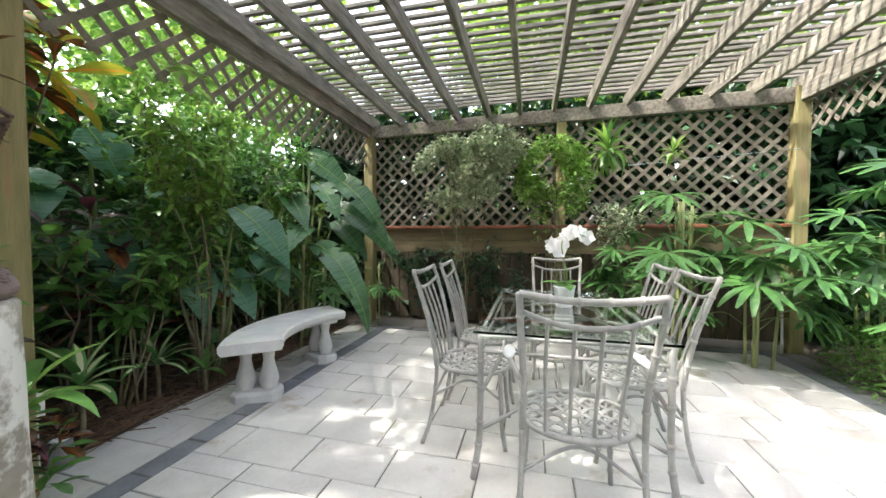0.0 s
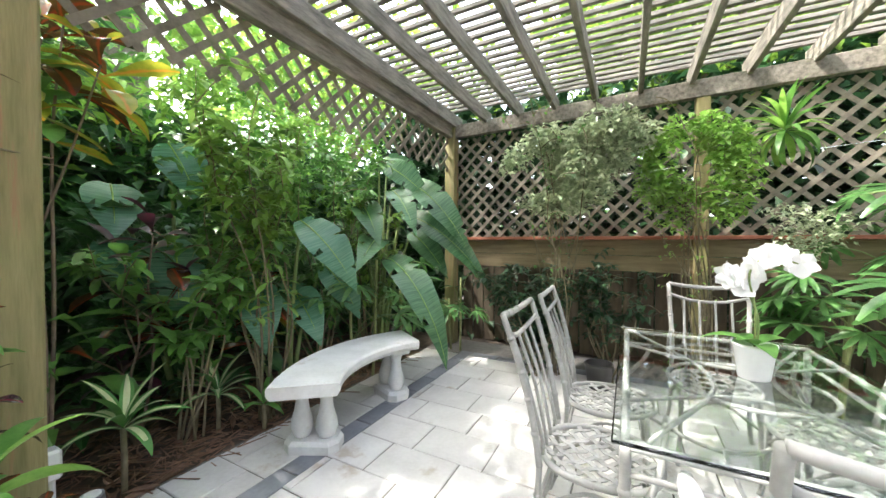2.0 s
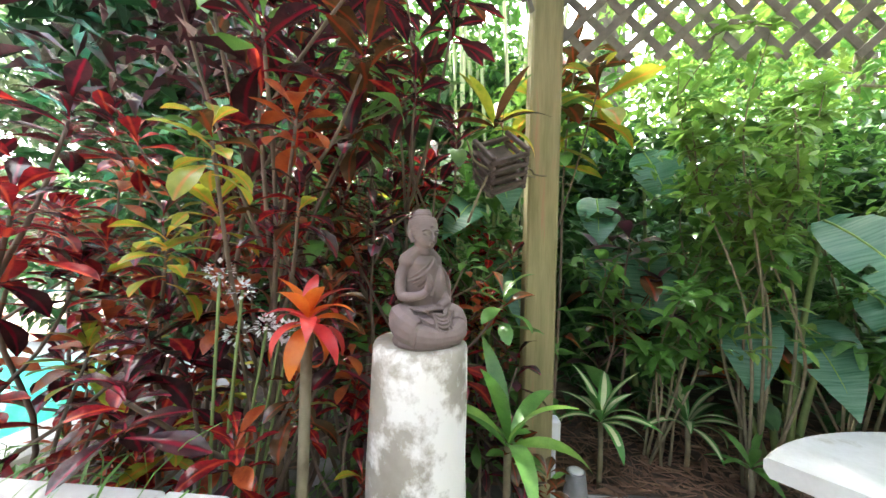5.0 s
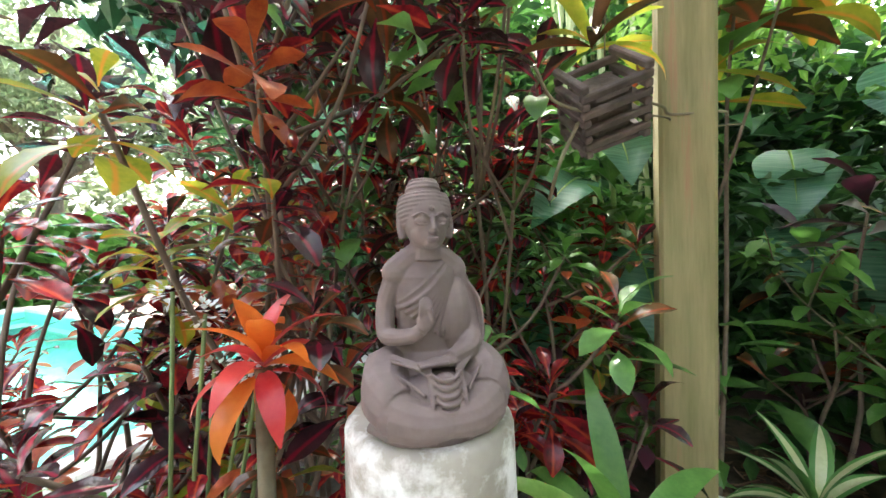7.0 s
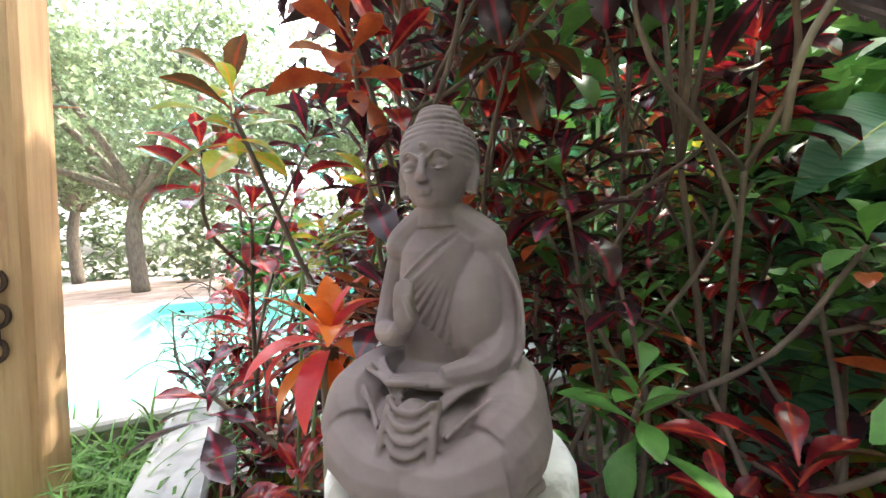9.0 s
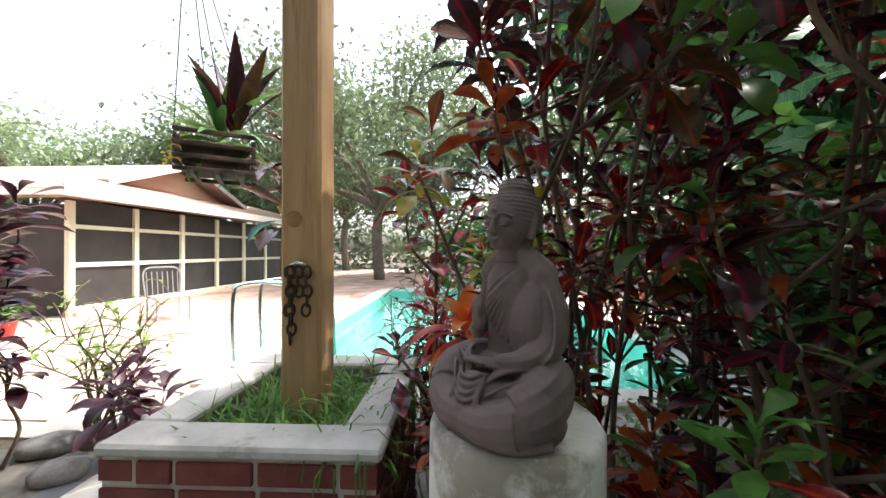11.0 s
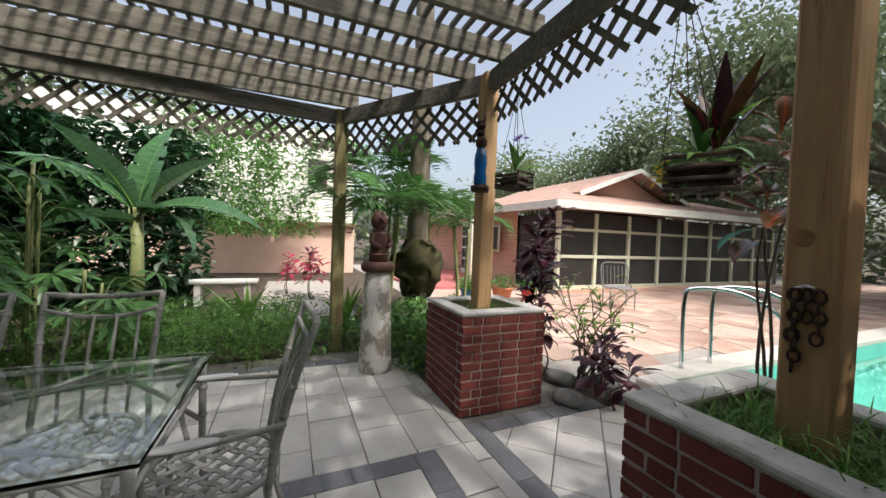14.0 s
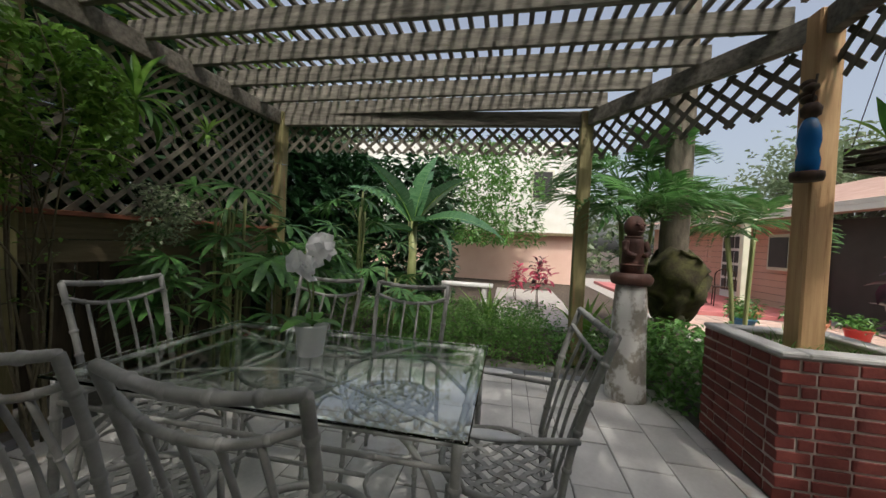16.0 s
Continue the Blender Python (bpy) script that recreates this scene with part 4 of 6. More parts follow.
def cloud(name, label, category, centre, size, n, ln, wd, material, seed, gaps=0.0, rough=1.6, parent=None, ell=False):
    """Many small folded leaves scattered in a box or an ellipsoid, thinned by a noise."""
    r = np.random.RandomState(seed)
    p = r.uniform(-1, 1, (n * 3, 3))
    if ell:
        p = p[(p ** 2).sum(1) < 1]
    c, s = np.array(centre), np.array(size) / 2
    keep = []
    for q in p:
        w = c + q * s
        if gaps <= 0 or noise.noise(Vector(w * rough) + Vector((seed, 0, 0))) > gaps - 0.35:
            keep.append(w)
        if len(keep) >= n:
            break
    keep = np.array(keep)
    k = len(keep)
    yaw, pitch, roll = r.uniform(0, 2 * np.pi, k), r.uniform(-0.9, 0.5, k), r.uniform(-0.6, 0.6, k)
    sc = r.uniform(0.65, 1.3, k)
    ah = np.stack([np.cos(yaw) * np.cos(pitch), np.sin(yaw) * np.cos(pitch), np.sin(pitch)], 1)
    ri = np.stack([-np.sin(yaw), np.cos(yaw), roll], 1)
    up = np.cross(ah, ri)
    base = [(0, 0, 0), (0.5, -0.5, 0.12), (0.5, 0, 0), (0.5, 0.5, 0.12), (1, 0, -0.12)]
    v = np.stack([keep + (ah * (b[0] * ln) + ri * (b[1] * wd) + up * (b[2] * ln)) * sc[:, None] for b in base], 1).reshape(-1, 3)
    i = np.arange(k)[:, None] * 5
    f = np.concatenate([i + [0, 1, 2], i + [0, 2, 3], i + [1, 4, 2], i + [2, 4, 3]])
    me = bpy.data.meshes.new(name)
    me.from_pydata(v.tolist(), [], f.tolist())
    me.materials.append(material)
    ob = new(name, me)
    if parent is not None:
        ob.parent = parent
        return tagged(ob, kind="stuff")
    return tagged(ob, label, category, kind="stuff")


def blade_mesh(name, material, L, W, sag, splits=0, seed=0, seg=16, fold=.22):
    """A long broad leaf along +y that rises and then sags; splits tear the blade between its side veins."""
    r = random.Random(seed)
    v, f = [], []
    mid = []
    for i in range(seg + 1):
        s = i / seg
        a = 0.55 - sag * s
        mid.append((0, 0, 0) if i == 0 else (0, mid[-1][1] + L / seg * math.cos(a), mid[-1][2] + L / seg * math.sin(a)))
    for i, (x, y, z) in enumerate(mid):
        s = i / seg
        w = W / 2 * (math.sin(math.pi * (0.06 + 0.94 * s) ** 0.75) * 0.98 + 0.02)
        v += [(-w, y, z + w * fold + r.uniform(-.02, .02) * W), (-w * .5, y, z + w * fold * .65), (0, y, z), (w * .5, y, z + w * fold * .65), (w, y, z + w * fold + r.uniform(-.02, .02) * W)]
    for i in range(seg):
        a = 5 * i
        for j in range(4):
            if splits and j in (0, 3) and r.random() < splits:
                k = len(v)
                p, q = v[a + j + (0 if j == 0 else 1)], v[a + 5 + j + (0 if j == 0 else 1)]
                m3 = tuple(p[t] * .35 + q[t] * .65 - (.03 * W if t == 2 else 0) for t in range(3))
                v.append(m3)
                f.append([a + j, a + j + 1, a + 6 + j, k] if j == 3 else [k, a + j + 1, a + 6 + j, a + 5 + j])
                continue
            f.append([a + j, a + j + 1, a + 6 + j, a + 5 + j])
    me = bpy.data.meshes.new(name)
    me.from_pydata(v, [], f)
    me.materials.append(material)
    me.polygons.foreach_set("use_smooth", [True] * len(f))
    return me


def aim_face(a, b, to):
    """A frame at a whose +y runs to b and whose +z leans towards the point `to`."""
    a, b = Vector(a), Vector(b)
    y = (b - a).normalized()
    n = (Vector(to) - a).normalized() * .8 + Vector((0, 0, .55))
    z = (n - y * n.dot(y)).normalized()
    x = y.cross(z)
    return Matrix.Translation(a) @ Matrix((x, y, z)).transposed().to_4x4()


def aim(a, b, roll=0.0):
    """A frame at a whose +y runs to b."""
    a, b = Vector(a), Vector(b)
    q = (b - a).to_track_quat('Y', 'Z')
    return Matrix.Translation(a) @ q.to_matrix().to_4x4() @ pose(0, 0, 0, 0, roll, 0)


def big_leaf_plant(name, label, base, leaves, material, category="plant", stem_mat=None, splits=.15, group="", face=True):
    """leaves: (start, tip, width, sag) in world metres; each gets its own stalk from the base."""
    e = thing(name, pose(*base), label, category, group)
    inv = Vector(base)
    for i, (a, b, w, sag) in enumerate(leaves):
        a, b = Vector(a) - inv, Vector(b) - inv
        L = (b - a).length * (1 + .06 * sag)
        me = blade_mesh("leaf", material, L, w, sag, splits, i + int(abs(base[0] * 10)))
        v = me.vertices
        tip = v[len(v) // 5 * 5 - 3].co if not splits else v[16 * 5 + 2].co
        lf_ob = piece("leaf", me, e, (aim_face(a, b, Vector((-.2, -.4, 1.4)) - inv) if face else aim(a, b, 25 - 50 * (i % 2))) @ pose(0, 0, 0, -math.degrees(math.atan2(tip.z, tip.y)), 0, 0))
        g = Geo()
        g.tube(bez([(a.x * .12, a.y * .12, 0), (a.x * .45, a.y * .45, a.z * .55), a], 6), [.022 - .012 * k / 12 for k in range(13)], 7)
        part("leaf_stalk", g, stem_mat or M["stem_green"], e, smooth=True)
        g = Geo()
        rib = [v[k * 5 + 2].co.copy() for k in range(17)]
        g.tube([p - Vector((0, 0, .003)) for p in rib], [.010 - .008 * k / 16 for k in range(17)], 5)
        rb_ = part("midrib", g, M["g_light"], lf_ob, smooth=True)
    return e


def leaf_meshes(prefix, material, L, W, n=3, droop=.7, peak=.6):
    out = []
    for i in range(n):
        g = Geo()
        g.leaf(Matrix(), L, W, droop * (0.5 + .5 * i), .3, 6, peak, .08)
        out.append(g.mesh(prefix, material, True))
    return out


CROTON = {k: leaf_meshes("leaf", M[k], .185, .062, 3, .7, .66) for k in ("c_dark", "c_red", "c_orange", "c_lime", "c_bronze", "g_mid", "ti_purple", "ti_pink", "g_dark")}


def croton(x, y, h, mix, heads, seed, label, scale=1.0, name="croton_shrub", spread=.38, per=15, z0=.3):
    """Branching stems that each end in a whorl of leaves; mix: leaf materials, one drawn for each whorl."""
    r = random.Random(seed)
    e = thing(name, pose(x, y, 0), label, "shrub")
    tips = []
    heads, scale = round(heads * 1.35), scale * (.92 if name == "croton_shrub" else 1.12)
    for k in range(heads):
        g = Geo()
        a, s = r.uniform(0, 6.283), r.uniform(.25, 1) * spread
        zt = h * (z0 + (1 - z0) * ((k + .7) / heads)) if heads > 1 else h
        tip = Vector((s * math.cos(a), s * math.sin(a), zt))
        if k % 4 == 0 or heads < 4:
            root = bez([(0.03 * math.cos(a), .03 * math.sin(a), 0), (tip.x * .5 + r.uniform(-.08, .08), tip.y * .5 + r.uniform(-.08, .08), zt * .4), (tip.x * .6 + r.uniform(-.06, .06), tip.y * .6, zt * .75), tip], 4)
            g.tube(root, [.011 - .0005 * q for q in range(13)], 6)
        else:
            p0 = min(root, key=lambda w: abs(w.z - zt * r.uniform(.55, .8)))
            g.tube(bez([p0, (p0 + tip) / 2 + Vector((r.uniform(-.05, .05), r.uniform(-.05, .05), -.03)), tip], 4), [.007 - .0003 * q for q in range(9)], 6)
        part("stem", g, M["croton_stem"], e, smooth=True)
        tips.append(tip)
    for tip in tips:
        mk = r.choice(mix)
        for q in range(per):
            up = q / per
            mk2 = mk if r.random() < .75 else r.choice(mix)
            m = Matrix.Translation(tip + Vector((0, 0, (up - .6) * .16 * scale))) @ pose(0, 0, 0, 0, 0, q * 137.5 + r.uniform(-15, 15)) @ pose(0, 0, 0, -12 + 72 * up + r.uniform(-10, 10), r.uniform(-20, 20), 0)
            s = scale * r.uniform(.7, 1.15) * (1.05 - .3 * up)
            piece("leaf", r.choice(CROTON[mk2]), e, m @ Matrix.Diagonal((s, s, s, 1)))
    return e


def fan_mesh(seed, n=9, L=.36, W=.045, material=None):
    r = random.Random(seed)
    g = Geo()
    for k in range(n):
        a = -105 + 210 * k / (n - 1)
        g.leaf(pose(0, 0, 0, 0, 0, a + r.uniform(-4, 4)) @ pose(0, 0, 0, r.uniform(-8, 8), 0, 0), L * (1 - .22 * abs(a) / 105) * r.uniform(.9, 1.08), W, r.uniform(.35, .8), .35, 5, .5, 0, .35)
    return g.mesh("frond", material or M["g_palm"], True)


FANS = [fan_mesh(i, 8 + i % 4) for i in range(5)]


def fan_palm(x, y, h, fans, seed, spread=.55, scale=1.0, face=None, label="clump of fan palms with glossy divided leaves"):
    r = random.Random(seed)
    e = thing("fan_palm", pose(x, y, 0), label, "palm")
    canes = [(r.uniform(-.15, .15), r.uniform(-.15, .15), h * r.uniform(.55, .95)) for _ in range(max(2, fans // 5))]
    for cx, cy, ch in canes:
        g = Geo()
        g.tube(bez([(cx, cy, 0), (cx * 1.2, cy * 1.2, ch * .5), (cx * 1.3, cy * 1.3, ch)], 4), .014, 6)
        part("cane", g, M["cane"], e, smooth=True)
    for k in range(fans):
        cx, cy, ch = canes[k % len(canes)]
        a = r.uniform(0, 6.283) if face is None else math.radians(face) + r.uniform(-1.5, 1.5)
        z = ch * r.uniform(.45, 1.0)
        d = spread * r.uniform(.45, 1)
        tip = Vector((cx * 1.3 + d * math.cos(a), cy * 1.3 + d * math.sin(a), min(h, z + r.uniform(.0, .25))))
        g = Geo()
        g.tube(bez([(cx * 1.2, cy * 1.2, z * .85), ((cx * 1.2 + tip.x) / 2, (cy * 1.2 + tip.y) / 2, (z + tip.z) / 2 + .04), tip], 4), .005, 5)
        part("leaf_stalk", g, M["stem_green"], e, smooth=True)
        s = scale * r.uniform(.75, 1.15)
        piece("frond", r.choice(FANS), e, Matrix.Translation(tip) @ pose(0, 0, 0, 0, 0, math.degrees(a) - 90 + r.uniform(-20, 20)) @ pose(0, 0, 0, r.uniform(-38, 8), r.uniform(-22, 22), 0) @ Matrix.Diagonal((s, s, s, 1)))
    return e


def strap_rosette(name, label, x, y, z, n, L, W, material, seed, margin=None, lo=10, hi=75, droop=1.1, category="plant", stem=0.0, stem_mat=None):
    """Strap leaves round one heart, with pale margins if given."""
    r = random.Random(seed)
    e = thing(name, pose(x, y, z), label, category)
    if stem:
        g = Geo()
        g.tube([(0, 0, -stem), (.01, 0, -stem / 2), (0, 0, .02)], .014, 7)
        part("stem", g, stem_mat or M["stem"], e, smooth=True)
    for k in range(n):
        up = k / n
        m = pose(0, 0, .01 + .03 * up, 0, 0, k * 137.5) @ pose(0, 0, 0, lo + (hi - lo) * up + r.uniform(-6, 6), r.uniform(-8, 8), 0)
        ll, ww, dd = L * r.uniform(.8, 1.1), W * r.uniform(.85, 1.1), droop * r.uniform(.7, 1.2) * (1.1 - .6 * up)
        g = Geo()
        g.leaf(m, ll, ww, dd, .3, 9, .45)
        ob = part("leaf", g, material if not isinstance(material, (list, tuple)) else r.choice(material), e, smooth=True)
        if margin:
            g = Geo()
            g.leaf(m @ pose(0, 0, .0025), ll * .99, ww * .48, dd, .3, 9, .45)
            part("stripe", g, margin, ob, "cream stripe", smooth=True)
    return e


def shrub(name, label, x, y, h, spread, stems, n, ln, wd, material, seed, z0=.3, stem_mat=None, lean=(0, 0)):
    """Thin branching stems with leaves strung along them."""
    r = random.Random(seed)
    e = thing(name, pose(x, y, 0), label, "shrub")
    gl = Geo()
    twigs = []
    for k in range(stems):
        g = Geo()
        a, s = r.uniform(0, 6.283), spread * r.uniform(.2, 1)
        zt = h * r.uniform(.6, 1)
        tip = Vector((s * math.cos(a) + lean[0], s * math.sin(a) + lean[1], zt))
        line = bez([(r.uniform(-.06, .06), r.uniform(-.06, .06), 0), (tip.x * .3 + r.uniform(-.12, .12), tip.y * .3 + r.uniform(-.12, .12), zt * .45), (tip.x * .7 + r.uniform(-.08, .08), tip.y * .7 + r.uniform(-.08, .08), zt * .8), tip], 6)
        g.tube(line, [.009 - .0004 * q for q in range(len(line))], 6)
        twigs.append(line[int(len(line) * z0):])
        for b in range(4):
            p = line[r.randrange(int(len(line) * .35), len(line))]
            q = p + Vector((r.uniform(-.25, .25), r.uniform(-.25, .25), r.uniform(-.05, .25)))
            tw = bez([p, (p + q) / 2 + Vector((0, 0, .04)), q], 3)
            g.tube(tw, .004, 5)
            twigs.append(tw)
        part("stem", g, stem_mat or M["stem"], e, smooth=True)
    for k in range(n):
        tw = r.choice(twigs)
        p = r.choice(tw)
        m = Matrix.Translation(p + Vector((r.uniform(-.02, .02), r.uniform(-.02, .02), 0))) @ rnd_dir(r, -45, 40)
        s = r.uniform(.6, 1.2)
        gl.leaf(m, ln * s, wd * s, r.uniform(.3, .9), .3, 3)
    part("foliage", gl, material, e, smooth=True, kind="stuff")
    return e


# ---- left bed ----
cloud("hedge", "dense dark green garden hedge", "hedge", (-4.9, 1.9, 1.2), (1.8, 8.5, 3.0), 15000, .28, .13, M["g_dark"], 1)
# sunlight on the hedge top is put into this lighter leaf colour
cloud("hedge", "light green foliage coloured as sunlit above the hedge", "hedge", (-4.6, 1.0, 2.6), (1.5, 4.2, 2.0), 2600, .13, .055, M["g_light"], 2, .35)
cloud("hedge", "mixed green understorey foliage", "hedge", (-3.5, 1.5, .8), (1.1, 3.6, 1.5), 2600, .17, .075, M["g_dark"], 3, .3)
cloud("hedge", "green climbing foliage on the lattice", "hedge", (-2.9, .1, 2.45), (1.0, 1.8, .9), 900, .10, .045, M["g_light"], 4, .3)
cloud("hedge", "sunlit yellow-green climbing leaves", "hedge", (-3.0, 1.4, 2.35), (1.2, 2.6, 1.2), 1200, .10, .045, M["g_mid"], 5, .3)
shrub("tall_shrub", "tall thin-stemmed shrub with fresh green leaves", -2.25, .55, 2.35, .6, 10, 1500, .115, .04, M["g_light"], 31, lean=(.05, 0))
shrub("tall_shrub", "tall thin-stemmed shrub with broad green leaves", -2.45, .15, 2.1, .55, 7, 800, .13, .055, M["g_mid"], 32)
shrub("tall_shrub", "leggy shrub with narrow green leaves", -2.5, 1.25, 2.2, .6, 7, 1200, .12, .036, M["g_mid"], 33)
shrub("tall_shrub", "leggy shrub with light green leaves", -2.35, 1.7, 2.0, .45, 6, 800, .11, .034, M["g_light"], 34)
big_leaf_plant("philodendron", "philodendron with large blue-green leaves in the bed", (-3.2, .45, 0), [((-3.15, .35, 2.05), (-2.95, .45, 1.6), .36, .7), ((-3.1, .8, 1.7), (-2.8, .9, 1.3), .34, .7), ((-3.3, .05, 1.7), (-2.95, -.05, 1.3), .34, .6), ((-3.2, .0, 1.3), (-2.75, .1, .8), .36, .8), ((-3.0, .7, 1.2), (-2.65, .8, .75), .34, .8)], M["g_blue"], splits=0)
big_leaf_plant("bird_of_paradise", "white bird-of-paradise with broad arching leaves", (-2.35, 1.95, 0), [
    ((-2.1, 1.75, 1.12), (-1.30, 1.60, .12), .30, 2.0), ((-2.35, 1.95, 2.15), (-1.85, 2.2, 1.72), .30, .9), ((-2.15, 2.2, 1.95), (-1.38, 2.2, 1.15), .32, 1.4),
    ((-2.25, 2.05, 1.85), (-1.75, 1.75, 1.35), .26, 1.0), ((-2.3, 2.3, 1.6), (-1.25, 2.45, .75), .30, 1.6), ((-2.3, 1.9, 1.3), (-1.9, 1.1, 1.05), .28, .9), ((-2.5, 2.3, 2.3), (-2.3, 2.75, 1.9), .30, .9), ((-2.4, 1.7, 1.7), (-1.95, 1.45, 1.25), .28, .9), ((-2.2, 2.35, 1.4), (-1.7, 2.3, .9), .28, 1.0)], M["g_banana"], splits=.14)
big_leaf_plant("bird_of_paradise", "bird-of-paradise with broad hanging leaves behind the bench", (-2.55, .95, 0), [
    ((-2.2, .80, 1.45), (-1.78, .95, .92), .32, 1.0), ((-2.4, 1.2, 1.1), (-2.1, 1.35, .6), .30, 1.0), ((-2.5, .6, 1.0), (-2.2, .5, .5), .30, .9), ((-2.6, 1.0, .9), (-2.15, .95, .45), .32, 1.0), ((-2.75, .2, 1.3), (-2.6, .15, .75), .3, .8)], M["g_blue"], splits=.08)
fan_palm(-2.25, 1.55, 1.35, 14, 41, .5, .8)
fan_palm(-2.45, 2.6, 1.2, 12, 42, .5, .9)
fan_palm(-1.7, 2.62, 1.0, 9, 43, .35, .7)
strap_rosette("dracaena", "variegated dracaena with cream-striped strap leaves", -2.20, -.28, .32, 15, .34, .055, M["g_stripe"], 51, M["cream"], stem=.34)
strap_rosette("dracaena", "variegated dracaena with cream-striped strap leaves", -2.42, .30, .22, 15, .33, .055, M["g_stripe"], 52, M["cream"], stem=.24)
strap_rosette("dracaena", "small green dracaena in the mulch", -2.15, .45, .15, 9, .22, .04, M["g_mid"], 53, stem=.16)
croton(-2.7, -.05, 1.35, ["c_bronze", "g_mid", "ti_purple"], 7, 61, "bronze ti plant with long leaves", 1.5, "ti_plant", .3, 10)
croton(-2.65, .75, 1.2, ["c_bronze", "c_lime", "g_dark"], 6, 62, "bronze and yellow ti plant", 1.4, "ti_plant", .3, 10)
croton(-2.25, -.55, 2.35, ["g_mid", "c_lime", "c_bronze"], 4, 63, "green-bronze rosette plant beside the post", 1.7, "ti_plant", .3, 12, z0=.8)

# leaf litter on the soil
rl = random.Random(77)
g = Geo()
for k in range(900):
    zone = rl.random()
    px, py = (rl.uniform(-3.4, -2.12), rl.uniform(-.8, 2.7)) if zone < .6 else (rl.uniform(-3.2, -1.3), rl.uniform(-3.4, -.9))
    s = rl.uniform(.5, 1.4)
    g.leaf(pose(px, py, -.015 + rl.uniform(0, .015), rl.uniform(-12, 12), rl.uniform(-20, 20), rl.uniform(0, 360)), .11 * s, .032 * s, rl.uniform(-.3, .3), .2, 3)
solo("leaf_litter", g, M["litter"], "dry brown fallen leaves on the soil", "leaf litter", kind="stuff")
g = Geo()
for k in range(1100):
    px, py, a = rl.uniform(-3.0, -2.1), rl.uniform(-.6, 2.4), rl.uniform(0, 6.28)
    L = rl.uniform(.06, .2)
    g.beam((px, py, -.01 + rl.uniform(0, .02)), (px + L * math.cos(a), py + L * math.sin(a), rl.uniform(-.01, .02)), .006, .004, 0)
solo("pine_straw", g, M["litter"], "scattered brown twigs and mulch", "mulch", kind="stuff")

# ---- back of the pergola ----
# darkened leaf colour stands in for the shade behind the lattice
cloud("hedge", "shade-coloured foliage behind the lattice fence", "hedge", (.5, 4.0, 1.6), (8.5, 1.2, 3.4), 15000, .27, .13, M["g_deep_shade"], 6)
# brighter leaf colour in place of sunlight above the fence
cloud("hedge", "foliage coloured as sunlit above the lattice fence", "hedge", (.8, 4.2, 3.6), (8.0, 1.4, 1.6), 3000, .16, .06, M["g_canopy"], 7, .3)
airy = shrub("airy_shrub", "airy shrub with tiny pale green leaves", -.55, 2.45, 2.55, .62, 14, 300, .05, .024, M["g_mid"], 35, stem_mat=M["stem"], lean=(.1, -.15))
cloud("foliage", "", "", (.05, -.25, 1.95), (1.15, .5, .85), 4200, .062, .034, M["g_pale"], 8, .3, 3.0, airy, True)
cloud("foliage", "", "", (.45, -.2, 2.2), (.7, .45, .75), 1600, .062, .034, M["g_pale"], 9, .3, 3.0, airy, True)
airy = shrub("airy_shrub", "airy shrub with small yellow-green leaves", .62, 2.55, 2.5, .4, 9, 200, .05, .026, M["g_light"], 36, lean=(-.1, -.15))
cloud("foliage", "", "", (-.12, -.2, 1.85), (.85, .45, 1.0), 2400, .066, .036, M["g_light"], 10, .3, 3.0, airy, True)
cloud("foliage", "", "", (.45, -.25, 1.35), (.75, .4, .45), 700, .042, .024, M["g_pale"], 11, .3, 3.0, airy, True)
fernb = strap_rosette("hanging_fern", "bright green strap fern hanging on the lattice", 1.08, 2.52, 2.12, 42, .42, .045, [M["g_light"], M["g_mid"]], 54, None, -40, 85, 1.3)
strap_rosette("hanging_fern", "small strap fern tied to the lattice", 1.75, 2.6, 2.1, 14, .22, .035, [M["g_light"]], 55, None, -20, 80, 1.0)
fan_palm(1.75, 2.30, 1.75, 30, 44, .6, 1.05)
fan_palm(2.35, 2.25, 1.35, 24, 45, .55, 1.0)
fan_palm(1.25, 2.45, 1.15, 10, 46, .4, .8)
fan_palm(1.95, 2.5, 2.1, 5, 47, .4, .8)
shrub("dark_shrub", "dark glossy shrub by the fence", -.75, 2.35, 1.0, .45, 14, 2000, .085, .036, M["g_deep_shade"], 37, z0=.1)
shrub("dark_shrub", "dark glossy shrub by the fence", -.1, 2.45, 1.1, .3, 8, 700, .08, .034, M["g_deep_shade"], 38, z0=.2)
g = Geo()
g.lathe([(.09, 0), (.12, .2), (.125, .22), (.11, .22), (.1, .18), (.02, .17)], 20, pose(-.18, 2.3, 0))
solo("plant_pot", g, M["screen"], "black plastic plant pot behind the chairs", "plant pot", smooth=True)
g = Geo()
g.tube(bez([(-.55, 2.66, 1.9), (.9, 2.62, 1.98), (2.9, 2.6, 2.1)], 8), .003, 5)
solo("wire", g, M["steel"], "thin wire strung along the lattice", "wire")

# ---- right bed ----
fan_palm(3.25, 1.95, 2.0, 24, 48, .6, 1.05)
fan_palm(3.55, 2.55, 1.7, 16, 49, .6, 1.0)
fan_palm(3.15, 1.35, 1.0, 10, 50, .5, .95)
# two hedges with the back corner's shade put into their leaf colour
cloud("hedge", "shade-coloured foliage beyond the palms", "hedge", (5.2, 4.0, 1.5), (5.0, 1.6, 3.6), 9000, .27, .12, M["g_deep_shade"], 12)
cloud("hedge", "shade-coloured foliage behind the banana plant", "hedge", (6.8, 2.6, 1.5), (1.6, 2.8, 3.2), 4500, .25, .11, M["g_deep_shade"], 13)
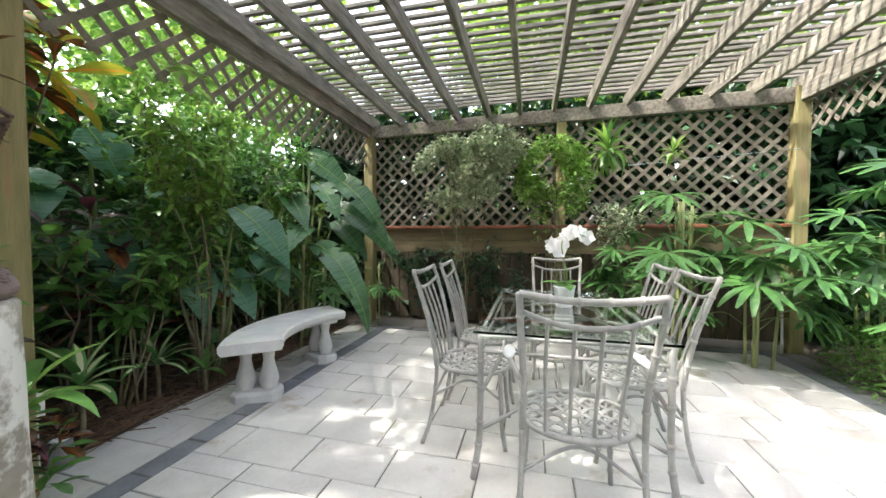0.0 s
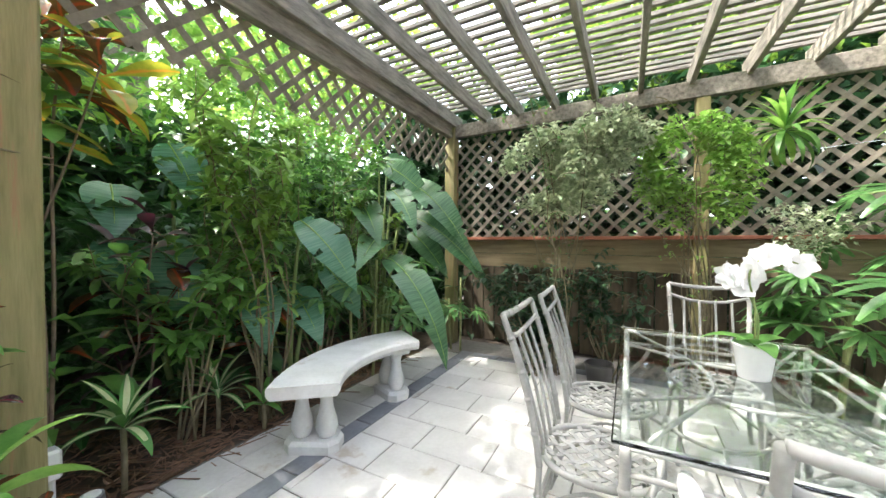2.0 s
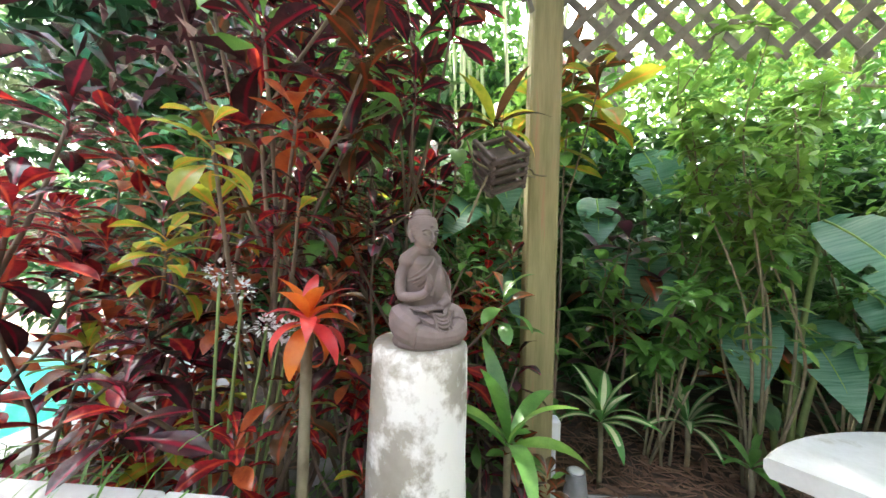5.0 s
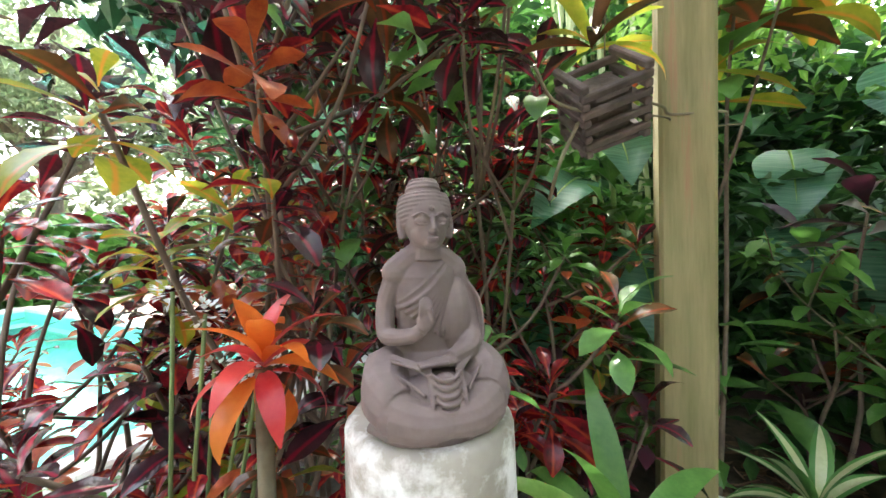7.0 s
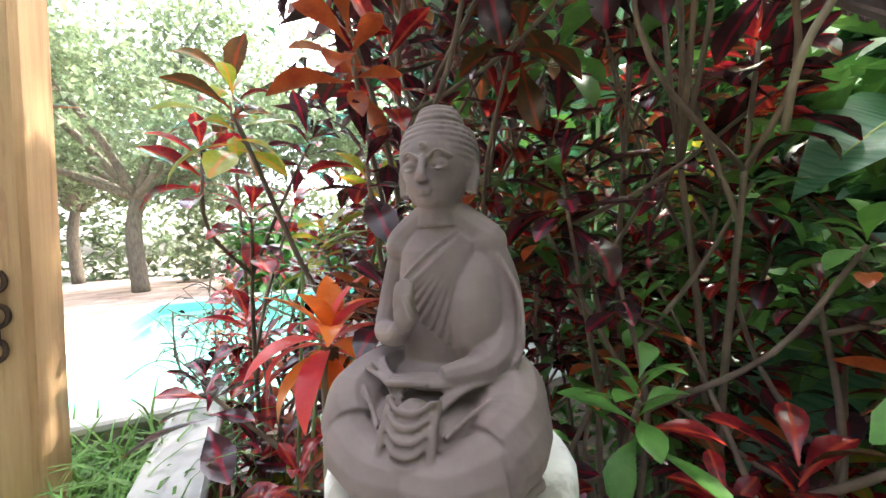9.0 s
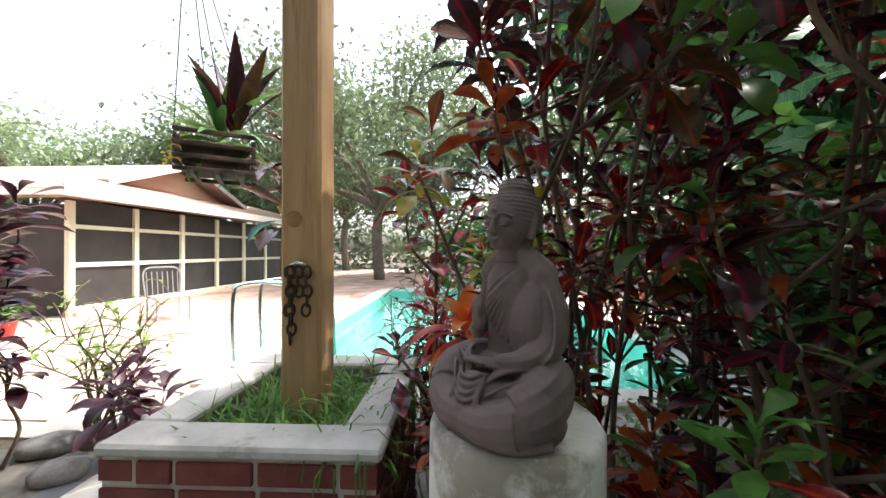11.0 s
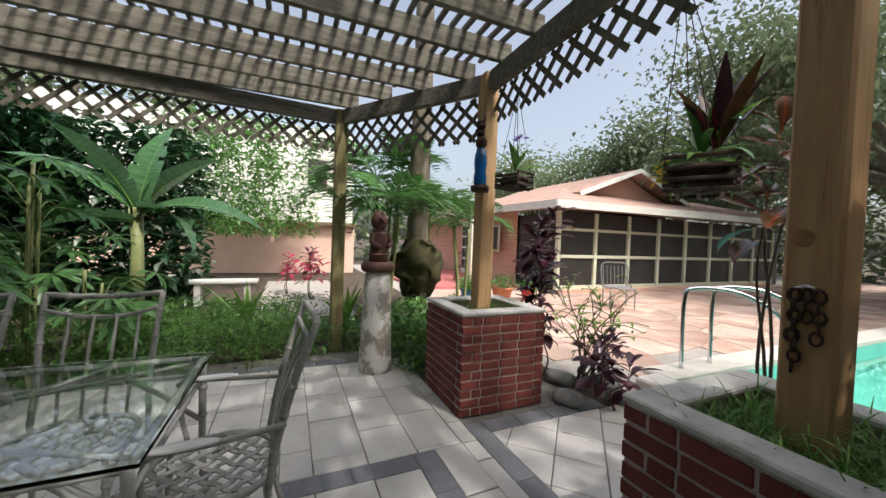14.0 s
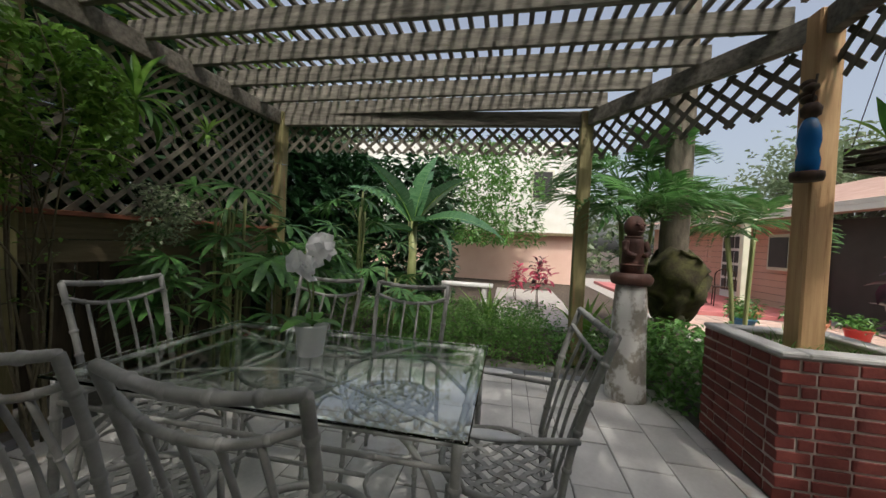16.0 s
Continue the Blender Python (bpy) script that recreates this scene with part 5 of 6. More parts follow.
cloud("hedge", "sunlit tree foliage beside the pink building", "hedge", (8.3, 1.2, 2.6), (1.5, 2.6, 2.6), 2600, .16, .06, M["g_mid"], 14, .25)
cloud("hedge", "leafy tree crown in front of the pink building", "hedge", (10.6, .6, 3.0), (1.4, 3.4, 3.4), 2600, .2, .08, M["g_mid"], 26, .2)
ban = big_leaf_plant("banana_plant", "banana plant with broad arching torn leaves", (4.75, 1.5, 0), [
    ((4.75, 1.5, 1.5), (4.5, .0, 1.35), .42, 1.3), ((4.7, 1.5, 1.6), (4.1, .75, 1.0), .36, 1.4), ((4.75, 1.5, 1.6), (4.95, 1.2, 2.75), .5, .5), ((4.75, 1.6, 1.6), (4.4, 2.6, 2.1), .42, 1.0), ((4.75, 1.55, 1.6), (4.3, 2.2, 2.5), .4, .8), ((4.75, 1.45, 1.6), (4.9, .6, 2.35), .42, .9), ((4.75, 1.5, 1.4), (4.2, 2.3, 1.2), .34, 1.2)], M["g_banana"], splits=.12, stem_mat=M["cane"], face=False)
g = Geo()
g.tube([(4.75, 1.5, 0), (4.76, 1.51, .8), (4.75, 1.5, 1.6)], [.09, .075, .05], 12)
g.v = [(x - 4.75, y - 1.5, z) for x, y, z in g.v]
part("trunk", g, M["cane"], ban, "thick ringed banana trunk", smooth=True)
ferns = thing("fern_bed", pose(0, 0, 0), "low bed of feathery bright green ferns", "ferns", kind="stuff")
cloud("foliage", "", "", (3.55, .9, .22), (1.4, 2.9, .55), 9000, .06, .02, M["g_grass"], 15, .15, 2.5, ferns)
cloud("foliage", "", "", (3.05, .7, .12), (.6, 2.7, .3), 2600, .05, .018, M["g_grass"], 16, .2, 2.5, ferns)
cloud("foliage", "", "", (4.6, .4, .2), (1.0, 2.6, .4), 2500, .07, .02, M["g_mid"], 17, .2, 2.5, ferns)
cloud("groundcover", "dense green leafy groundcover beside the column", "groundcover", (2.65, -1.95, .22), (1.3, 1.2, .75), 2800, .085, .045, M["g_mid"], 18, .15, 2.0)
cloud("groundcover", "leafy weeds along the patio edge", "groundcover", (3.3, -1.1, .15), (.7, 1.0, .4), 900, .08, .03, M["g_mid"], 19, .15, 2.0)
strap_rosette("bromeliad", "upright yellow-green strap-leaved plant", 3.15, -1.35, .1, 16, .75, .06, [M["g_light"], M["g_mid"]], 56, None, 45, 85, .6)
strap_rosette("bromeliad", "upright yellow-green strap-leaved plant", 3.45, -1.0, .1, 14, .7, .06, [M["g_light"], M["g_mid"]], 57, None, 45, 85, .6)
strap_rosette("bromeliad", "tall strap-leaved plant in the fern bed", 3.75, .15, .1, 6, .75, .07, [M["g_light"]], 58, None, 60, 88, .5)

# palm trunk with burl, areca fronds
tree = thing("palm_tree", pose(3.75, -2.05, 0), "rough tree trunk with a large mossy burl", "tree")
g = Geo()
g.tube(bez([(0, 0, 0), (.0, .02, .9), (-.02, .02, 2.2), (.02, 0, 3.6), (.06, 0, 5.5)], 6), [.17 - .0018 * k for k in range(25)], 14)
part("trunk", g, M["bark"], tree, smooth=True)
g = Geo()
g.ball((-.02, .0, .88), (.30, .34, .46), 36)
g.v = [(x * (.62 + .5 * z), y * (.62 + .5 * z), z) for x, y, z in g.v]
g.v = [tuple(Vector(p) * (1 + .0) + Vector((noise.noise(Vector(p) * 5), noise.noise(Vector(p) * 5 + Vector((9, 0, 0))), noise.noise(Vector(p) * 5 + Vector((0, 9, 0))))) * .16) for p in g.v]
part("burl", g, M["moss"], tree, "mossy brown burl", smooth=True)


def pinnate(seed, L=1.3, material=None):
    r = random.Random(seed)
    g = Geo()
    rib = []
    for i in range(25):
        s = i / 24
        rib.append(Vector((0, L * s * math.cos(.9 * s), L * (.45 * s - .75 * s * s))))
    g.tube(rib, [.009 - .0003 * i for i in range(25)], 5)
    for i in range(4, 25):
        for sd in (-1, 1):
            s = i / 24
            g.leaf(Matrix.Translation(rib[i]) @ pose(0, 0, 0, r.uniform(-25, -5), 0, sd * -(62 - 30 * s)) , .34 * math.sin(math.pi * (.15 + .8 * s)) + .05, .036, .5, .3, 4)
    return g.mesh("frond", material or M["g_palm"], True)


PINN = [pinnate(i) for i in range(3)]
for px, py, hh, nf, sd, sc in ((3.35, -1.45, 1.6, 20, 5, 1.0), (4.2, -1.7, 2.2, 20, 6, 1.1), (3.9, -2.9, 1.5, 12, 9, .9), (4.9, -2.5, 1.8, 12, 10, 1.0)):
    r = random.Random(sd)
    e = thing("areca_palm", pose(px, py, 0), "areca palm clump with feathery yellow-green fronds", "palm")
    for k in range(4):
        a = r.uniform(0, 6.28)
        g = Geo()
        g.tube(bez([(.08 * math.cos(a), .08 * math.sin(a), 0), (.12 * math.cos(a), .12 * math.sin(a), hh * .5), (.2 * math.cos(a), .2 * math.sin(a), hh)], 5), .02, 7)
        part("cane", g, M["cane"], e, smooth=True)
        for q in range(nf // 4):
            s = sc * r.uniform(.75, 1.1)
            piece("frond", r.choice(PINN), e, Matrix.Translation((.2 * math.cos(a), .2 * math.sin(a), hh)) @ pose(0, 0, 0, 0, 0, r.uniform(0, 360)) @ pose(0, 0, 0, r.uniform(10, 55), 0, 0) @ Matrix.Diagonal((s, s, s, 1)))

# ---- crotons behind the statue ----
D, RD, MX = ["c_dark"] * 6 + ["c_bronze"] * 2 + ["c_red"] + ["g_mid"] * 2, ["c_red", "c_red", "c_dark", "c_orange"], ["c_dark", "c_red", "c_red", "c_bronze", "c_orange", "c_lime"]
ld, lr, lm = "tall croton with dark bronze-purple leaves", "croton with glossy red leaves", "croton with mixed red, bronze and lime leaves"
for i, (x, y, h, mix, heads, l, sc) in enumerate((
        (-1.85, -1.22, 2.45, D, 12, ld, 1.1), (-2.15, -1.55, 2.6, D, 13, ld, 1.15), (-1.80, -1.80, 2.2, D, 11, ld, 1.1), (-1.62, -2.15, 1.75, RD, 9, lr, 1.15),
        (-1.38, -1.98, 1.50, MX, 7, lm, 1.0), (-2.35, -1.05, 1.55, RD, 9, lr, .9), (-2.55, -1.75, 1.9, MX, 10, lm, 1.0), (-2.05, -2.35, 2.05, D, 11, ld, 1.15),
        (-1.15, -2.55, 1.35, RD, 7, lr, 1.0), (-1.75, -2.85, 1.65, RD, 9, lr, 1.1), (-1.55, -1.50, .75, MX, 5, lm, .8),
        (-2.25, -.95, .75, ["c_red", "c_lime", "g_mid"], 6, lm, .8), (-1.72, -.92, .62, ["c_bronze", "c_dark", "g_mid"], 6, lm, .8),
        (-1.35, -2.35, .85, MX, 6, lm, .8), (-2.45, -1.35, 1.0, ["g_mid", "c_red", "c_bronze"], 8, lm, .9), (-1.0, -3.0, 1.2, RD, 6, lr, .9), (-1.16, -1.70, 1.50, ["c_dark", "c_dark", "c_red", "c_lime", "c_bronze"], 9, lm, .8), (-1.10, -2.22, 1.62, ["c_dark", "c_dark", "c_red"], 9, lr, 1.1), (-1.36, -1.68, 1.62, ["c_red", "c_dark", "c_orange"], 8, lr, .85), (-1.78, -1.28, 1.52, ["c_red", "c_orange", "c_dark", "g_mid"], 10, lm, .75), (-2.05, -1.0, 1.25, ["c_red", "c_bronze", "c_dark"], 8, lr, .75), (-1.95, -1.55, 1.2, ["g_mid", "c_red", "c_dark"], 8, lm, .8))):
    croton(x, y, h, mix, heads, 100 + i, l, sc)
strap_rosette("bromeliad", "coral and orange rosette plant beside the statue", -1.09, -1.40, 1.05, 20, .17, .040, [M["brom_red"], M["brom_red"], M["brom_orange"]], 59, None, -30, 80, 1.5, stem=1.02)
strap_rosette("cordyline", "broad green strap leaves beside the column", -1.50, -.86, .55, 8, .42, .07, [M["g_mid"], M["g_light"]], 60, None, 20, 80, 1.1, stem=.57)
croton(-1.52, -1.66, 2.35, D, 12, 141, "tall croton with dark leaves high above the statue", 1.25, "croton_shrub", .5, 13, .68)
cloud("hedge", "green foliage beyond the crotons by the pool", "hedge", (-5.2, -4.8, 1.8), (3.0, 3.2, 4.2), 9000, .24, .09, M["g_dark"], 24, .05)
cloud("hedge", "high green foliage beyond the crotons", "hedge", (-5.5, -3.0, 3.9), (2.4, 5.2, 2.8), 5000, .24, .08, M["g_mid"], 27, .1)
cloud("croton_canopy", "dense dark croton leaves high above the statue", "shrub", (-1.75, -2.15, 2.2), (1.2, 1.3, .9), 380, .16, .055, M["c_dark"], 28, .1)
croton(-1.83, -.88, .8, ["ti_purple", "c_dark"], 3, 140, "dark purple coleus beside the post", .8, "coleus", .12, 9)
cloud("hedge", "deep green foliage behind the crotons", "hedge", (-4.7, -2.3, 1.6), (1.6, 5.2, 3.6), 11000, .26, .11, M["g_dark"], 20)
cloud("hedge", "feathery green foliage behind the crotons", "hedge", (-4.0, -1.6, 2.6), (1.2, 3.0, 2.0), 2600, .12, .03, M["g_mid"], 21, .25)
cloud("groundcover", "heart-leaved green climber among the crotons", "groundcover", (-2.7, -1.3, 1.0), (.9, 1.6, 1.7), 1500, .13, .085, M["g_mid"], 22, .1)
cloud("groundcover", "small green weeds under the crotons", "groundcover", (-1.9, -2.4, .08), (1.8, 1.8, .25), 900, .06, .03, M["g_mid"], 23, .2)
big_leaf_plant("banana_plant", "banana plant with pale green leaves behind the crotons", (-3.6, -2.9, 0), [((-3.5, -2.7, 2.3), (-2.6, -2.6, 2.3), .36, 1.5), ((-3.6, -2.9, 2.4), (-3.2, -3.8, 2.2), .4, 1.2), ((-3.6, -2.8, 2.3), (-3.3, -2.2, 3.0), .4, .8), ((-3.6, -2.9, 2.0), (-2.8, -3.2, 1.7), .34, 1.2)], M["g_banana"], splits=.15)
big_leaf_plant("philodendron", "broad blue-green leaves among the crotons", (-2.75, -.85, 0), [((-2.6, -.85, 1.75), (-2.2, -.8, 1.45), .26, .8), ((-2.6, -1.0, 1.55), (-2.1, -1.15, 1.3), .24, .8), ((-2.7, -.75, 1.2), (-2.3, -.7, .8), .28, .9), ((-2.6, -1.2, .9), (-2.2, -1.3, .55), .26, .9)], M["g_blue"], splits=0)
e = thing("bamboo_clump", pose(-3.7, -.75, 0), "clump of green bamboo canes", "bamboo")
rbm = random.Random(4)
for k in range(22):
    g = Geo()
    px, py = rbm.uniform(-.5, .5), rbm.uniform(-.45, .45)
    g.tube([(px, py, 0), (px + rbm.uniform(-.05, .05), py, 1.5), (px + rbm.uniform(-.2, .2), py + rbm.uniform(-.2, .2), 3.4)], .016, 7)
    part("cane", g, M["cane"], e, smooth=True)
# white flower heads on grassy stems
wf = thing("white_flower", pose(-1.12, -1.60, 0), "white allium flower heads on long green stems", "flower")
rw = random.Random(8)
for k in range(6):
    tip = Vector((rw.uniform(-.12, .14), rw.uniform(-.12, .12), rw.uniform(1.0, 1.2)))
    g = Geo()
    g.tube(bez([(rw.uniform(-.15, .15), .0, 0), tip * .5 + Vector((.05, 0, 0)), tip], 5), .004, 5)
    part("stalk", g, M["stem_green"], wf, smooth=True)
    g = Geo()
    for q in range(46):
        d = Vector((rw.gauss(0, 1), rw.gauss(0, 1), rw.gauss(0, .8))).normalized()
        g.leaf(Matrix.Translation(tip + d * .022) @ d.to_track_quat('Y', 'Z').to_matrix().to_4x4(), .016, .012, .2, .2, 2)
    part("flower_head", g, M["white"], wf, "white flower cluster")


def grass(name, label, zone, z, n, L, seed, material, spread=.5, inside=None):
    r = random.Random(seed)
    g = Geo()
    for k in range(n):
        px, py = r.uniform(zone[0], zone[1]), r.uniform(zone[2], zone[3])
        l = L * r.uniform(.5, 1.3)
        g.leaf(pose(px, py, z, 0, 0, r.uniform(0, 360)) @ pose(0, 0, 0, r.uniform(35, 85), 0, 0), l, .006, r.uniform(.6, 2.0) * spread * 2, .2, 5)
    return solo(name, g, material, label, "grass", kind="stuff")


grass("planter_grass", "long green grass spilling from the brick planter", (PL2[0] + .12, PL2[1] - .12, PL2[2] + .12, PL2[3] - .12), .66, 1300, .20, 70, M["g_grass"])
grass("planter_grass", "sparse green grass in the brick planter", (PL1[0] + .12, PL1[1] - .12, PL1[2] + .12, PL1[3] - .12), .66, 500, .18, 71, M["g_grass"])
grass("planter_grass", "grass blades hanging over the planter rim", (PL2[0] + .02, PL2[0] + .16, PL2[2] + .1, PL2[3] - .05), .70, 240, .30, 72, M["g_grass"], .9)
grass("garden_grass", "tuft of long grass beside the statue column", (-1.12, -.95, -1.75, -1.45), -.02, 160, .75, 73, M["g_grass"], .35)

# ---- planting round the entrance planter ----
croton(1.55, -2.52, 1.55, ["ti_purple"], 9, 150, "tall dark purple ti plant beside the brick planter", 1.25, "ti_plant", .12, 12, .3)
croton(.90, -2.72, .45, ["ti_purple"], 3, 151, "small purple ti plant by the paving", 1.2, "ti_plant", .16, 10, .6)
croton(1.25, -2.95, .5, ["ti_purple"], 2, 152, "small purple ti plant by the paving", 1.1, "ti_plant", .12, 10, .6)
shrub("desert_rose", "sparse shrub with grey branches and round leaves", 1.42, -2.95, .95, .5, 13, 190, .06, .034, M["g_light"], 39, z0=.6)
croton(-.05, -2.75, 2.0, ["c_bronze", "ti_purple"], 2, 153, "tall bare-stemmed ti plant with bronze leaves", 1.6, "ti_plant", .12, 11, .72)
croton(-.95, -2.75, 1.9, ["c_bronze"], 1, 154, "tall bare-stemmed ti plant with bronze leaves", 1.5, "ti_plant", .1, 11, .8)
shrub("bare_shrub", "twiggy dark shrub by the pool", -.85, -3.3, 1.1, .55, 18, 90, .08, .03, M["c_dark"], 40, z0=.6, stem_mat=M["bark"])
for k, (px, py, s) in enumerate(((1.15, -2.5, .14), (1.5, -2.75, .16), (1.0, -2.95, .13), (1.3, -3.15, .15), (-2.25, -1.2, .13), (-2.45, -1.5, .15), (-2.1, -1.75, .12), (-2.6, -1.1, .14))):
    g = Geo()
    g.ball((0, 0, 0), (s, s * .8, s * .55), 14)
    g.v = [tuple(Vector(p) + Vector(p).normalized() * .03 * noise.noise(Vector(p) * 9 + Vector((k, 0, 0)))) for p in g.v]
    ob = solo("rock", g, M["rock"], "rounded grey garden rock", "rock", smooth=True, group="garden rocks")
    ob.matrix_basis = pose(px, py, .03, 0, 0, 40 * k)

# ---- hanging things on the posts ----
def slat_basket(name, label, m, s=.16, h=.13, material=None, layers=5):
    e = thing(name, m, label, "hanging basket")
    for k in range(layers):
        z = -h / 2 + h * k / (layers - 1)
        for q in range(2):
            g = Geo()
            o = s / 2 - .01
            if k % 2 == 0:
                g.box((0, o if q else -o, z), (s, .018, .018), .003)
            else:
                g.box((o if q else -o, 0, z), (.018, s, .018), .003)
            part("slat", g, material or M["basket"], e)
            if k == 0:
                for t in (-.3, 0, .3):
                    gg = Geo()
                    gg.box((t * s, 0, z - .01), (.02, s, .012), .002)
                    if q == 0:
                        part("slat", gg, material or M["basket"], e)
    g = Geo()
    g.box((0, 0, -.01), (s - .05, s - .05, h * .75), .02)
    part("filling", g, M["mulch"], e, "dark bark filling")
    return e


slat_basket("hanging_basket", "tilted weathered slat basket tied to the timber post", pose(-1.68, -.90, 1.60, 25, 38, 35), .165, .165, M["basket_pale"], 9)
g = Geo()
g.tube(bez([(-1.74, -.85, 1.63), (-1.84, -.75, 1.615), (-1.88, -.72, 1.60), (-1.92, -.60, 1.60), (-2.05, -.55, 1.62)], 6), .004, 6)
g.tube(bez([(-1.72, -.83, 1.57), (-1.86, -.73, 1.585), (-2.04, -.70, 1.60), (-2.1, -.5, 1.60)], 6), .003, 6)
g.tube(bez([(-1.70, -.89, 1.72), (-1.71, -.88, 2.2), (-1.75, -.86, 2.62)], 4), .002, 5)
g.tube(bez([(-1.62, -.93, 1.56), (-1.55, -1.0, 1.58), (-1.5, -1.03, 1.64)], 4), .004, 5)
g.tube(bez([(-1.62, -.95, 1.54), (-1.58, -.99, 1.44), (-1.62, -1.02, 1.36)], 4), .005, 5)
solo("wire_tie", g, M["stem"], "wire and aerial roots tying a basket to the post", "wire", smooth=True)
strap_rosette("air_plant", "bronze-green strap leaves over the slat basket", -1.72, -.92, 1.74, 14, .26, .04, [M["c_lime"], M["c_bronze"], M["g_mid"]], 81, None, 0, 70, 1.0)

orb = (1.22, -1.92, 1.80)
slat_basket("hanging_basket", "dark slat basket with an orchid hanging by the post", pose(*orb, 0, 0, 20), .22, .11, M["basket"], 6)
g = Geo()
for dx, dy in ((-.09, -.09), (.09, -.09), (-.09, .09), (.09, .09)):
    g.tube([(orb[0] + dx, orb[1] + dy, orb[2] + .05), (orb[0], orb[1], 2.5)], .0025, 5)
solo("hanger_wire", g, M["iron"], "thin wires holding a basket", "wire")
strap_rosette("basket_orchid", "orchid leaves in the slat basket", orb[0], orb[1], orb[2] + .05, 9, .24, .05, [M["g_light"], M["g_mid"]], 82, None, 15, 85, .8)
g = Geo()
for k in range(10):
    a = k * 2.4
    g.leaf(pose(orb[0] - .05 + .03 * math.cos(a), orb[1] + .03 * math.sin(a), orb[2] + .30 + .01 * (k % 3)) @ pose(0, 0, 0, 20, 0, k * 72), .05, .04, .4, .2, 3)
g2 = Geo()
g2.tube([(orb[0], orb[1], orb[2] + .05), (orb[0] - .02, orb[1], orb[2] + .2), (orb[0] - .05, orb[1], orb[2] + .31)], .003, 5)
fl = thing("orchid_flower", pose(0, 0, 0), "violet orchid bloom above the slat basket", "flower")
part("petals", g, M["violet"], fl, smooth=True)
part("stalk", g2, M["stem_green"], fl, smooth=True)

big = (.02, -2.19, 1.68)
slat_basket("hanging_basket", "large dark slat basket of trailing orchids hanging at the entrance", pose(*big, 0, 0, 30), .30, .16, M["basket"], 7)
g = Geo()
for dx, dy in ((-.12, -.12), (.12, -.12), (-.12, .12), (.12, .12)):
    g.tube([(big[0] + dx, big[1] + dy, big[2] + .07), (big[0], big[1] + .2, 2.62)], .0025, 5)
solo("hanger_wire", g, M["iron"], "thin wires holding a basket", "wire")
strap_rosette("basket_orchid", "arching orchid leaves in the large slat basket", big[0], big[1], big[2] + .06, 26, .34, .04, [M["g_light"], M["g_mid"], M["g_stripe"]], 83, None, -25, 80, 1.2)
strap_rosette("basket_orchid", "dark bronze rosette in the large slat basket", big[0] - .06, big[1] - .02, big[2] + .1, 12, .40, .075, [M["c_bronze"], M["c_dark"]], 84, None, 45, 85, .3)
ry = random.Random(6)
g = Geo()
for k in range(22):
    p = (big[0] + .17 + ry.uniform(-.05, .06), big[1] + .02 + ry.uniform(-.05, .05), big[2] + ry.uniform(-.05, .10))
    for q in range(4):
        g.leaf(Matrix.Translation(p) @ rnd_dir(ry, -30, 60), .028, .022, .3, .2, 2)
solo("yellow_orchid", g, M["yellow"], "cluster of small yellow orchid blooms on the basket", "flower", smooth=True)

# blue glass feeder and dark ornament on the first planter's post
feeder = thing("bird_feeder", pose(P1[0] - .10, P1[1] + .11, 1.93), "cobalt blue glass bird feeder on the post", "bird feeder")
g = Geo()
g.lathe([(.03, -.16), (.05, -.15), (.055, -.08), (.045, -.03), (.055, .03), (.05, .10), (.035, .15), (.02, .17)], 20)
part("bottle", g, M["blue_glass"], feeder, "cobalt blue glass bottle", smooth=True)
g = Geo()
g.lathe([(.07, -.20), (.078, -.18), (.075, -.15), (.03, -.148)], 20)
part("tray", g, M["iron"], feeder, smooth=True)
g = Geo()
g.lathe([(.02, .16), (.045, .18), (.05, .22), (.03, .25)], 16)
g.tube([(0, 0, .24), (.0, -.02, .42), (.05, -.06, .44)], .006, 6)
part("hook", g, M["iron"], feeder, smooth=True)
g = Geo()
for k, (z, o) in enumerate(((0, 0), (.03, .02), (.06, -.015), (.09, .01))):
    g.ball((o, 0, z), (.045, .035, .028), 12)
orn = solo("post_ornament", g, M["iron"], "dark cast ornament on the post", "ornament", smooth=True)
orn.matrix_basis = pose(P1[0] - .06, P1[1] + .10, 2.22)

# chain and knots on the pine post
chain = thing("rusty_chain", pose(P2[0], P2[1] + .0675, 0), "rusty iron chain hanging from a bolt on the post", "chain")
link = Geo()
link.tube([(.013 * math.cos(a), 0, .020 * math.sin(a)) for a in np.linspace(0, 2 * math.pi, 15)], .0042, 6, False)
lm_ = link.mesh("chain_link", M["iron"], True)
zc = 1.19
for col, (dx, n) in enumerate(((-.028, 5), (.0, 3), (.024, 8), (.03, 6))):
    for k in range(n):
        piece("chain_link", lm_, chain, pose(dx + .003 * math.sin(k * 2), .012, zc - k * .031, 0, 0, 90 * (k % 2) + 20))
g = Geo()
g.tube([(-.03, .012, zc + .02), (0, .018, zc + .032), (.03, .012, zc + .02)], .006, 6)
part("bolt", g, M["steel"], chain, "bright steel bolt", smooth=True)
g = Geo()
g.tube([(P2[0] + .02, P2[1] + .06, 1.365), (P2[0] + .02, P2[1] + .069, 1.365)], [.03, .028], 16)
kn = part("knot", g, M["knot"], None)
kn.parent = perg
# ---- pool rail ----
rail = thing("pool_rail", pose(.3, 0, .05), "bent chrome pool hand rail", "hand rail")
for dx in (0, .5):
    g = Geo()
    g.tube(bez([(.95 + .0, -4.15 - dx, 0), (.95, -4.15 - dx, .72), (.90, -4.25 - dx, .86), (.6, -4.55 - dx, .82), (.35, -4.8 - dx, .5), (.3, -4.85 - dx, -.3)], 8), .021, 10)
    part("rail", g, M["steel"], rail, smooth=True)

